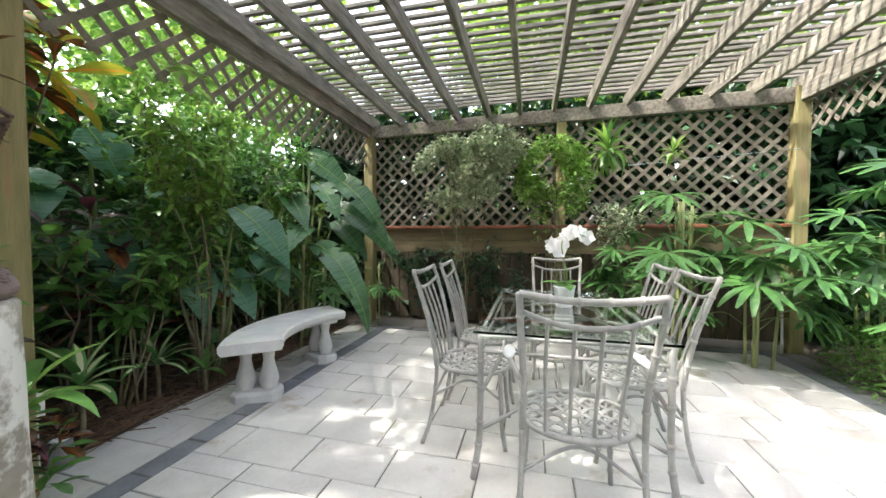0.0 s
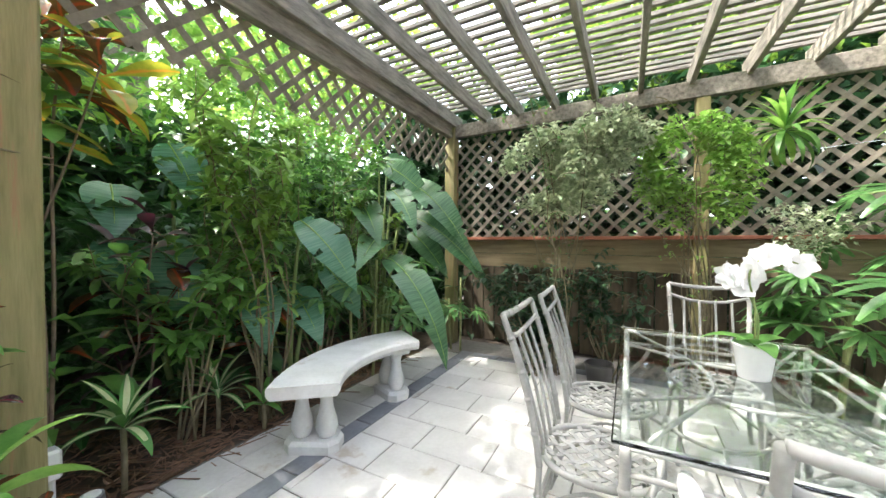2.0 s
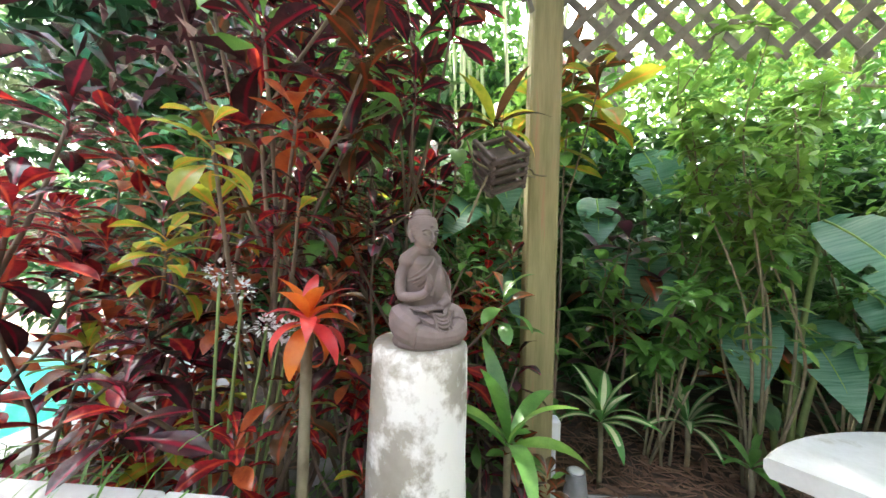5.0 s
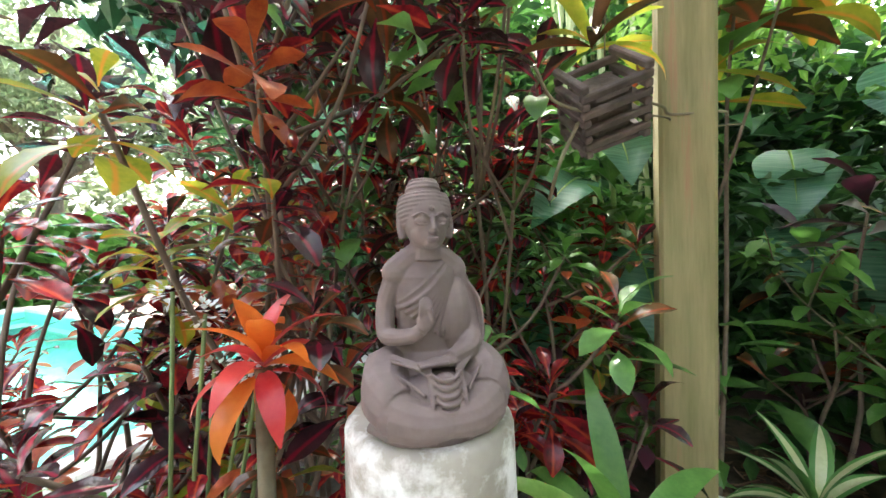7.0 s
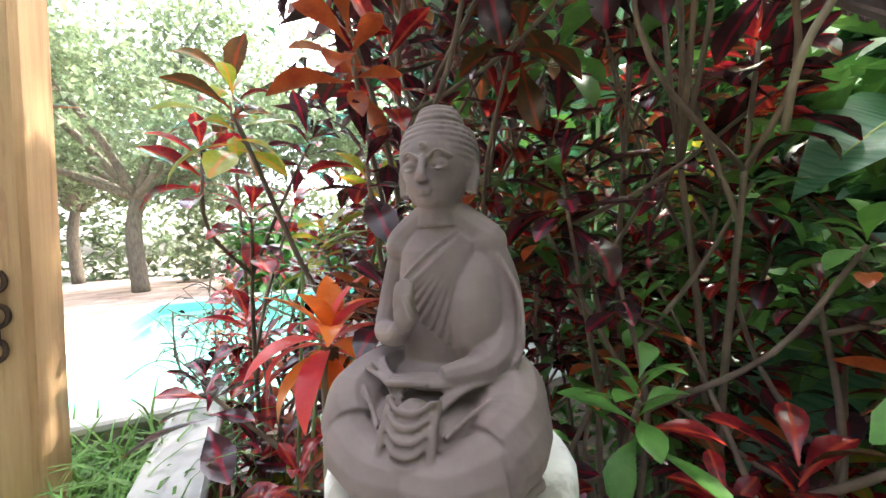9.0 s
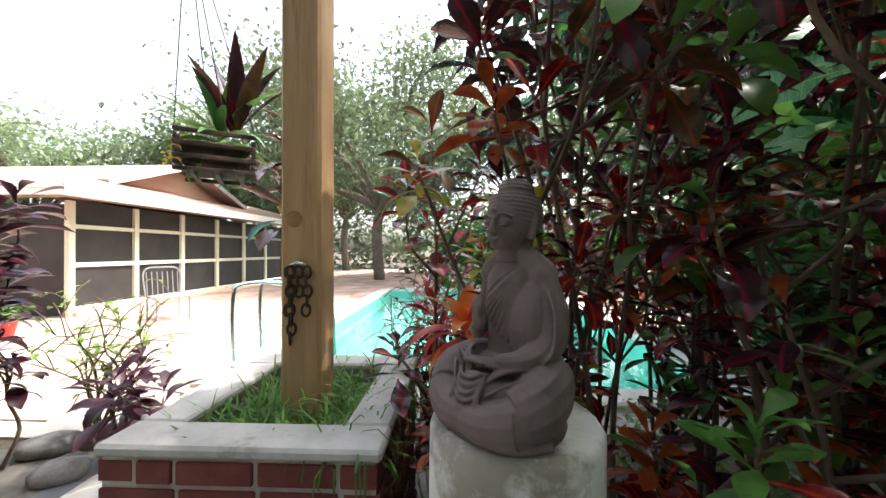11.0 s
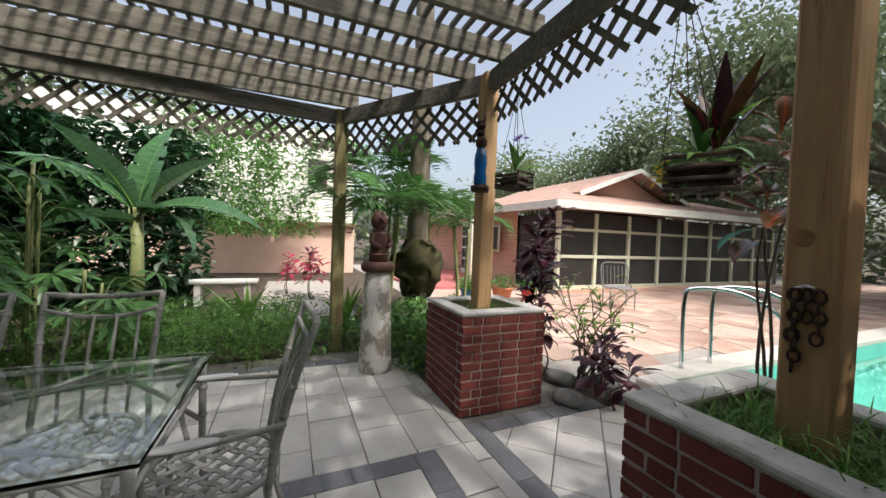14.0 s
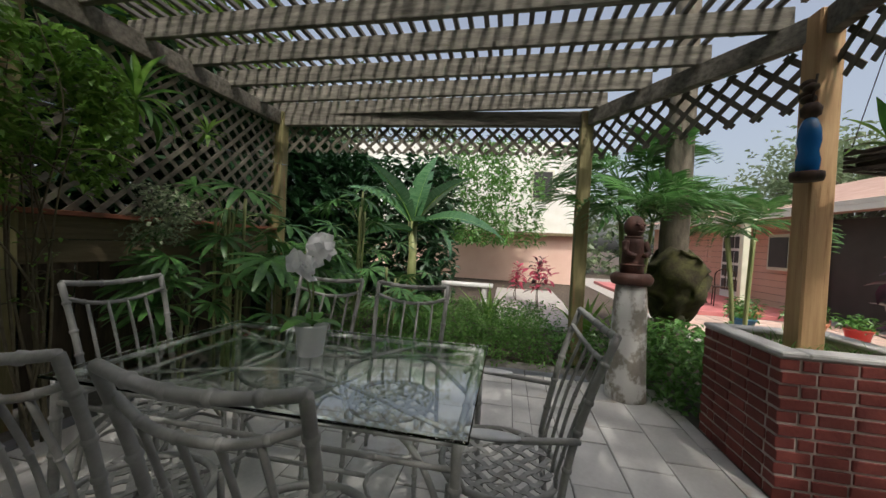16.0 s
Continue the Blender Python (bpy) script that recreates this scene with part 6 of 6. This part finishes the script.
# ---- house ----
house = thing("house", pose(0, 0, 0), "peach-sided single-storey house with brown shingle roof and screened porch", "house", kind="structure")
HX, HY = 6.35, -7.0
# near-black box standing in for the unlit interior behind the porch screens
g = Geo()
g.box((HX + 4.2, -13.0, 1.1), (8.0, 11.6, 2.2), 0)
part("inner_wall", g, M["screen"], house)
g = Geo()
nb = 13
for k in range(nb):
    g.beam((HX + 1.9, HY - .02 + .0 * k, .09 + .18 * k), (16.0, HY + .6, .09 + .18 * k), .03, .172, .004)
part("siding", g, M["house_wall"], house)
g = Geo()
g.beam((HX + .2, HY - .2, 1.1), (HX + 1.9, HY - .1, 1.1), .05, 2.2)
part("porch_screen", g, M["screen"], house)
for k in range(9):      # screened porch bays
    y0 = HY - k * 1.35
    g = Geo()
    g.box((HX, y0, 1.12), (.11, .11, 2.24), .006)
    part("porch_post", g, M["trim"], house)
    if k < 8:
        g = Geo()
        g.box((HX + .02, y0 - .675, 1.2), (.012, 1.24, 2.1), 0)
        part("screen_panel", g, M["screen"], house)
        for z, s in ((.14, .10), (1.0, .09), (1.75, .08)):
            g = Geo()
            g.box((HX, y0 - .675, z), (.08, 1.24, s), .004)
            part("porch_rail", g, M["trim"], house)
        g = Geo()
        g.box((HX, y0 - .675, .04), (.3, 1.35, .10), .01)
        part("porch_sill", g, M["house_wall"], house)
g = Geo()
g.beam((HX - .75, HY + .75, 2.33), (HX - .75, -18.5, 2.42), .05, .20)
g.beam((HX - .75, HY + .75, 2.33), (16.5, HY + 1.3, 2.33), .05, .20)
part("fascia", g, M["fascia"], house)
g = Geo()
ev, rd = 2.42, 3.55
g.add([(HX - .78, HY + .78, ev), (16.5, HY + 1.35, ev), (16.5, HY - 3.0, rd), (HX + 3.2, HY - 3.0, rd), (HX + 3.2, -18.5, rd), (HX - .78, -18.5, ev + .1),
       (HX - .78, HY + .78, ev - .08), (16.5, HY + 1.35, ev - .08), (HX - .78, -18.5, ev + .02), (HX + .1, -18.5, ev - .06), (HX + .1, HY, ev - .12), (16.5, HY + .5, ev - .12)],
      [[0, 1, 2, 3], [0, 3, 4, 5], [6, 10, 11, 7], [6, 8, 9, 10]])
part("roof", g, M["roof"], house, "brown shingle roof")
gx, gy = HX + 1.5, HY - 2.0     # raised gable
g = Geo()
g.add([(gx, gy, 3.0), (gx, gy - 4.6, 3.0), (gx, gy - 2.3, 3.85), (gx + 6, gy, 3.0), (gx + 6, gy - 4.6, 3.0), (gx + 6, gy - 2.3, 3.85), (gx, gy, 2.3), (gx, gy - 4.6, 2.3)], [[0, 2, 1], [0, 1, 7, 6]])
part("gable_wall", g, M["house_wall"], house)
g = Geo()
g.beam((gx + 2.8, gy + .35, 2.98), (gx + 2.8, gy - 2.3, 3.98), 6.8, .07)
g.beam((gx + 2.8, gy - 4.95, 2.98), (gx + 2.8, gy - 2.3, 3.98), 6.8, .07)
part("gable_roof", g, M["roof"], house)
g = Geo()
g.beam((gx - .62, gy + .4, 2.93), (gx - .62, gy - 2.3, 3.95), .04, .14)
g.beam((gx - .62, gy - 5.0, 2.93), (gx - .62, gy - 2.3, 3.95), .04, .14)
part("gable_fascia", g, M["fascia"], house)
for wx in (9.2, 12.6):
    win = part("window", Geo().box((wx, HY + .27, 1.45), (.75, .06, .9), .005), M["trim"], house)
    part("pane", Geo().box((wx, HY + .31, 1.45), (.6, .02, .75), 0), M["screen"], win)
door = part("door", Geo().box((10.9, HY + .36, 1.05), (.95, .06, 2.1), .005), M["fascia"], house)
for k in range(3):
    for q in range(4):
        part("pane", Geo().box((10.62 + .28 * k, HY + .40, .45 + .42 * q), (.22, .02, .34), 0), M["screen"], door)
for px, py in ((7.9, -5.2), (11.0, -4.9)):
    g = Geo()
    g.box((0, 0, 1.1), (.14, .14, 2.2), .01)
    g.box((0, 0, 2.12), (.26, .26, .08), .01)
    g.box((0, 0, 2.02), (.20, .20, .05), .01)
    ob = solo("porch_column", g, M["trim"], "pale green porch column", "column")
    ob.matrix_basis = pose(px, py, 0)
g = Geo()
g.box((10.5, -5.0, .03), (6.0, 3.2, .10), .01)
solo("red_porch_floor", g, M["red_floor"], "red painted porch floor", "floor", kind="structure")
cafe = thing("cafe_chair", pose(9.0, -4.4, .08), "dark metal cafe chair on the red porch", "chair", "porch chairs")
for sx in (-.18, .18):
    for sy in (-.18, .18):
        part("leg", Geo().tube([(sx, sy, 0), (sx * .9, sy * .9, .45)], .012, 6), M["iron"], cafe)
part("seat", Geo().box((0, 0, .46), (.4, .4, .03), .01), M["iron"], cafe)
gb_ = Geo()
gb_.tube(bez([(-.18, -.18, .46), (-.18, -.24, .8), (0, -.26, .9), (.18, -.24, .8), (.18, -.18, .46)], 6), .012, 6)
gb_.tube([(0, -.2, .46), (0, -.26, .9)], .01, 6)
part("backrest", gb_, M["iron"], cafe)
copy_thing(cafe, pose(9.7, -4.6, .08, 0, 0, 120))
copy_thing(cafe, pose(8.6, -5.2, .08, 0, 0, 250))
for px, py, mt, s, l in ((6.1, -4.2, "terracotta", .2, "terracotta pot with a leafy plant"), (5.6, -3.9, "blue_pot", .17, "blue glazed pot with a leafy plant"), (5.2, -4.5, "terracotta", .22, "terracotta pot with a leafy plant"), (5.5, -5.4, "red_pot", .16, "red glazed pot with a leafy plant")):
    e = thing("potted_plant", pose(px, py, 0), l, "potted plant")
    part("pot", Geo().lathe([(s * .65, 0), (s, s * 1.5), (s * 1.08, s * 1.5), (s * 1.08, s * 1.7), (s * .9, s * 1.7), (s * .5, s * 1.55)], 18), M[mt], e, smooth=True)
    cloud("foliage", "", "", (0, 0, s * 2.1), (s * 2.6, s * 2.6, s * 1.7), 220, .09, .04, M["g_mid"], 90, 0, 2.0, e, True)
loung = thing("patio_chair", pose(4.3, -6.9, 0, 0, 0, 60), "grey wrought-iron patio chair by the porch", "chair")
for sx in (-.25, .25):
    for sy in (-.22, .22):
        part("leg", Geo().tube([(sx, sy, 0), (sx, sy, .42)], .014, 6), M["lamp"], loung)
part("seat", Geo().box((0, 0, .43), (.55, .5, .03), .012), M["lamp"], loung)
gb_ = Geo()
for k in range(7):
    x = -.24 + .08 * k
    gb_.tube([(x, -.24, .43), (x * 1.02, -.3, .88)], .008, 6)
gb_.tube(bez([(-.27, -.24, .43), (-.27, -.31, .9), (0, -.32, .96), (.27, -.31, .9), (.27, -.24, .43)], 6), .014, 6)
part("backrest", gb_, M["lamp"], loung)

# ---- pink building and garden bench to the side ----
bld = thing("pink_building", pose(0, 0, 0), "pink stucco building with a pale sunlit upper wall", "building", kind="structure")
part("lower_wall", Geo().box((12.2, 2.0, .85), (.3, 9.0, 1.7), 0), M["pink_wall"], bld)
part("upper_wall", Geo().box((12.7, 2.0, 3.4), (.3, 9.0, 3.6), 0), M["fascia"], bld)
part("ledge", Geo().beam((12.2, -2.5, 1.75), (12.2, 6.5, 1.75), .9, .1), M["fence"], bld)
w1 = part("window", Geo().box((12.53, -1.2, 3.6), (.06, .8, 1.1), .004), M["trim"], bld)
part("pane", Geo().box((12.49, -1.2, 3.6), (.02, .66, .95), 0), M["screen"], w1)
wb = thing("white_bench", pose(6.3, .75, 0, 0, 0, 90), "white stone garden bench beyond the ferns", "bench")
part("seat", Geo().box((0, 0, .43), (1.1, .36, .06), .012), M["bench"], wb)
for sx in (-.38, .38):
    part("leg", Geo().box((sx, 0, .2), (.10, .28, .4), .012), M["bench"], wb)
croton(6.6, -.75, .95, ["ti_pink", "ti_purple"], 5, 160, "pink-leaved ti plant by the path", 1.4, "ti_plant", .25, 11, .5)
croton(7.4, -.3, .8, ["ti_pink"], 4, 161, "pink-leaved ti plant by the path", 1.3, "ti_plant", .2, 11, .5)
part("path_slab", Geo().box((7.2, -.6, -.02), (5.0, 1.6, .06), .01), M["flag_joint"], thing("garden_path", pose(0, 0, 0), "pale paved garden path", "path", kind="structure"))

# ---- trees ----
def tree_far(x, y, h, crown, n, seed, material, label, ln=.35, trunk=.25):
    r = random.Random(seed)
    e = thing("oak_tree", pose(x, y, 0), label, "tree")
    g = Geo()
    fork = h * .35
    g.tube(bez([(0, 0, 0), (.1, .1, fork * .6), (0, 0, fork)], 5), [trunk - .006 * k for k in range(11)], 10)
    lumps = []
    for k in range(11):
        a = k * 2.4 + r.uniform(-.4, .4)
        d = crown * r.uniform(.35, .95)
        tip = Vector((d * math.cos(a), d * math.sin(a), h * r.uniform(.5, 1.0)))
        line = bez([(0, 0, fork), (tip.x * .35, tip.y * .35, fork + (tip.z - fork) * .45), (tip.x * .7 + r.uniform(-.4, .4), tip.y * .7 + r.uniform(-.4, .4), fork + (tip.z - fork) * .75), tip], 4)
        g.tube(line, [trunk * .55 * (1 - k2 / 13) + .015 for k2 in range(len(line))], 7)
        lumps += [tip, line[9], line[11]]
        for q in range(3):
            p = line[r.randrange(5, 12)]
            t2 = p + Vector((r.uniform(-1, 1), r.uniform(-1, 1), r.uniform(-.3, .8))) * crown * .3
            g.tube(bez([p, (p + t2) / 2 + Vector((0, 0, .2)), t2], 3), .03, 5)
            lumps.append(t2)
    part("trunk", g, M["bark"], e, smooth=True)
    rr = np.random.RandomState(seed)
    pts = []
    for c in lumps:
        k = n // len(lumps)
        pts.append(np.array(c) + rr.normal(0, 1, (k, 3)) * crown * np.array([.17, .17, .10]))
    pts = np.concatenate(pts)
    gl = Geo()
    for p in pts:
        s = r.uniform(.5, 1.2)
        gl.add([(0, 0, 0), (ln * .3 * s, ln * .5 * s, .04), (0, ln * s, -.05), (-ln * .3 * s, ln * .5 * s, .04)], [[0, 1, 2, 3]], Matrix.Translation(p) @ rnd_dir(r, -60, 40))
    part("crown", gl, material, e, kind="stuff")
    return e


ol = "large spreading oak with fine grey-green foliage"
tree_far(-5.5, -16, 9.5, 5.0, 18000, 1, M["g_far"], ol, .23)
tree_far(2.4, -16, 9.0, 5.5, 24000, 2, M["g_far"], ol, .24)
tree_far(6.5, -24, 10.0, 6.0, 12000, 3, M["g_far"], ol, .36)
# added as a dark backdrop, with shade put into its leaf colour
tree_far(-4.7, -4.7, 6.2, 2.7, 4200, 12, M["g_deep_shade"], "dense shade-coloured backdrop tree beyond the crotons", .26, .16)
tree_far(-12, -13, 9.0, 5.0, 6000, 4, M["g_far"], ol, .34)
tree_far(14, -24, 9.0, 6.0, 12000, 5, M["g_far"], ol, .42)
tree_far(20, -17, 8.0, 5.0, 5000, 6, M["g_far"], ol, .36)
tree_far(-13, -4, 9.0, 5.0, 6000, 7, M["g_far"], ol, .34)
tree_far(17, 8, 9.0, 5.0, 4000, 8, M["g_far"], ol, .34)
# added close behind the fence to keep sky light off the pergola's back
tree_far(1.8, 6.4, 7.2, 3.8, 6500, 9, M["g_canopy"], "added tall tree behind the fence that blocks sky light", .34)
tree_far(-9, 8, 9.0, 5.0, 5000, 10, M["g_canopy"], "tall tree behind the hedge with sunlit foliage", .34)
for i, (c, s, n, mt) in enumerate((((-9, -21, 2.0), (22, 3, 5), 5000, "g_far"), ((13, -27, 2), (24, 3, 6), 4500, "g_far"), ((-14, -5, 2), (3, 26, 5), 5000, "g_mid"), ((2, 14, 2), (34, 3, 6), 5000, "g_mid"), ((20, -2, 2), (3, 30, 5), 3500, "g_far"), ((-4.5, -13, .9), (8, 2, 2.4), 2500, "g_mid"))):
    cloud("far_hedge", "distant screen of garden trees", "hedge", c, s, n, .55, .3, M[mt], 200 + i, .1, .5)
# overhanging crown that shades the pergola
over = thing("shade_tree", pose(-5.2, .8, 0), "tall tree whose crown overhangs the pergola", "tree")
g = Geo()
g.tube(bez([(0, 0, 0), (.1, 0, 3), (.3, -.1, 5.2)], 6), [.26 - .008 * k for k in range(13)], 12)
for tx, ty, tz in ((3.6, -1.5, 6.4), (3.4, 1.4, 6.8), (1.0, -3.5, 6.2), (-2, 1, 6.5), (1.2, 2.8, 6.5), (2.2, .2, 7.0)):
    g.tube(bez([(.3, -.1, 4.6), (tx * .5, ty * .5, 5.6), (tx, ty, tz)], 5), [.11 - .009 * k for k in range(11)], 8)
part("trunk", g, M["bark"], over, smooth=True)
cloud("crown", "", "", (.6, -1.8, 6.8), (7.0, 12.5, 1.6), 3100, .30, .13, M["g_canopy"], 300, 0, .6, over, True)

# ---- paving pieces ----
def clip_poly(poly, x0, x1, y0, y1):
    for ax, val, keep in ((0, x0, 1), (0, x1, -1), (1, y0, 1), (1, y1, -1)):
        out = []
        for i, p in enumerate(poly):
            q = poly[(i + 1) % len(poly)]
            a, b = keep * (p[ax] - val), keep * (q[ax] - val)
            if a >= 0:
                out.append(p)
            if a * b < 0:
                t = a / (a - b)
                out.append((p[0] + t * (q[0] - p[0]), p[1] + t * (q[1] - p[1])))
        poly = out
        if not poly:
            return []
    return poly


def slab(name, poly, parent, material, top=0.0, depth=.03, gap=.004, lift=.0):
    """A flat stone of the given outline with a small chamfer, shrunk by the joint."""
    n = len(poly)
    cx, cy = sum(p[0] for p in poly) / n, sum(p[1] for p in poly) / n

    def inset(d):
        out = []
        for p in poly:
            v = Vector((p[0] - cx, p[1] - cy))
            k = max(.05, 1 - d * 1.3 / max(v.length, 1e-4))
            out.append((cx + v.x * k, cy + v.y * k))
        return out
    lo, hi = inset(gap), inset(gap + .004)
    v = [(x, y, top - depth) for x, y in lo] + [(x, y, top - .004 + lift) for x, y in lo] + [(x, y, top + lift) for x, y in hi]
    f = [[i, (i + 1) % n, n + (i + 1) % n, n + i] for i in range(n)] + [[n + i, n + (i + 1) % n, 2 * n + (i + 1) % n, 2 * n + i] for i in range(n)] + [[2 * n + i for i in range(n)]]
    g = Geo()
    g.add(v, f)
    return part(name, g, material, parent)


rt = random.Random(9)
TL, TW = .465, .305


def fill(x0, x1, y0, y1):
    k = math.floor((y0 + 1.695) / TW)
    while -1.695 + k * TW < y1:
        ry0 = -1.695 + k * TW
        off = (.0, .23, .10, .33)[k % 4]
        j = math.floor((x0 + 3 - off) / TL)
        while -3 + off + j * TL < x1:
            rx0 = -3 + off + j * TL
            p = clip_poly([(rx0, ry0), (rx0 + TL, ry0), (rx0 + TL, ry0 + TW), (rx0, ry0 + TW)], x0, x1, y0, y1)
            if p and max(q[0] for q in p) - min(q[0] for q in p) > .03 and max(q[1] for q in p) - min(q[1] for q in p) > .03:
                slab("paver", p, patio, M["paver"], lift=rt.uniform(-.0015, .0015))
            j += 1
        k += 1


def band(x0, x1, y0, y1):
    """Slate pieces end to end."""
    along = 0 if x1 - x0 > y1 - y0 else 1
    a, b = (x0, x1) if along == 0 else (y0, y1)
    n = max(1, round((b - a) / .31))
    for k in range(n):
        s, t = a + (b - a) * k / n, a + (b - a) * (k + 1) / n
        p = [(s, y0), (t, y0), (t, y1), (s, y1)] if along == 0 else [(x0, s), (x1, s), (x1, t), (x0, t)]
        slab("slate_paver", p, patio, M["slate"], lift=rt.uniform(-.0015, .0015))


fill(-1.55, 2.62, -.30, 2.56)
fill(-1.55, .78, -1.05, -.30)
fill(-1.55, .20, -1.19, -1.05)
fill(.92, 2.62, -1.50, -.30)
fill(-1.55, .92, -1.50, -1.19)
fill(-2.12, -1.69, -.75, 2.6)
band(-1.69, -1.55, -1.0, 2.70)
band(2.62, 2.77, -.9, 2.70)
band(-1.55, 2.62, 2.56, 2.70)
band(.78, .92, -1.05, -.30)
band(.20, .92, -1.19, -1.05)
band(-.15, 1.12, -1.64, -1.50)
band(.97, 1.12, -2.75, -1.64)
for i in range(-8, 9):
    for j in range(-8, 9):
        c = (.39 + (i - j) * .212, -2.3 + (i + j) * .212)
        p = clip_poly([(c[0], c[1] - .212), (c[0] + .212, c[1]), (c[0], c[1] + .212), (c[0] - .212, c[1])], -.17, .97, -2.9, -1.64)
        if len(p) > 2:
            slab("paver", p, patio, M["paver"], lift=rt.uniform(-.0015, .0015))

# pink flagstone terrace
terrace = thing("flagstone_terrace", pose(0, 0, 0), "pink and tan irregular flagstone pool terrace", "terrace", kind="structure")
g = Geo()
for x0_, x1_, y0_, y1_ in ((1.4, 16, -26, -2.9), (-8, 1.4, -3.61, -3.1), (-12, 1.4, -14, -11.95), (-12, -3.75, -11.95, -3.61)):
    g.box(((x0_ + x1_) / 2, (y0_ + y1_) / 2, -.026), (x1_ - x0_, y1_ - y0_, .03), 0)
part("bed", g, M["flag_joint"], terrace)
rf = random.Random(12)
CELL = .62
pts = {}


def node(i, j):
    if (i, j) not in pts:
        pts[(i, j)] = (i * CELL + rf.uniform(-.2, .2), j * CELL + rf.uniform(-.2, .2))
    return pts[(i, j)]


rest = Geo()
count = 0
for i in range(-13, 24):
    for j in range(-40, -4):
        p = [node(i, j), node(i + 1, j), node(i + 1, j + 1), node(i, j + 1)]
        cx, cy = sum(q[0] for q in p) / 4, sum(q[1] for q in p) / 4
        inside_pool = POOL[0] - .45 < cx < POOL[1] + .45 and POOL[2] - .45 < cy < POOL[3] + .45
        if inside_pool or (cx < 1.7 and cy > -3.5) or cy > -3.1 or (cx > HX - .3 and cy < HY + .4) or (cx > 7.4 and cy > -6.8):
            continue
        halves = [p] if rf.random() < .4 else [[p[0], p[1], p[2]], [p[0], p[2], p[3]]]
        for h in halves:
            if cx > 1 and cy > -9 and count < 300:
                slab("flagstone", h, terrace, M["flag"], top=.004, gap=.012, lift=rf.uniform(0, .004))
                count += 1
            else:
                n = len(h)
                mx, my = sum(q[0] for q in h) / n, sum(q[1] for q in h) / n
                q = [(mx + (a - mx) * .95, my + (b - my) * .95) for a, b in h]
                rest.add([(a, b, -.02) for a, b in q] + [(a, b, .004) for a, b in q], [[k, (k + 1) % n, n + (k + 1) % n, n + k] for k in range(n)] + [[n + k for k in range(n)]])
part("far_flagstones", rest, M["flag"], terrace, kind="stuff")
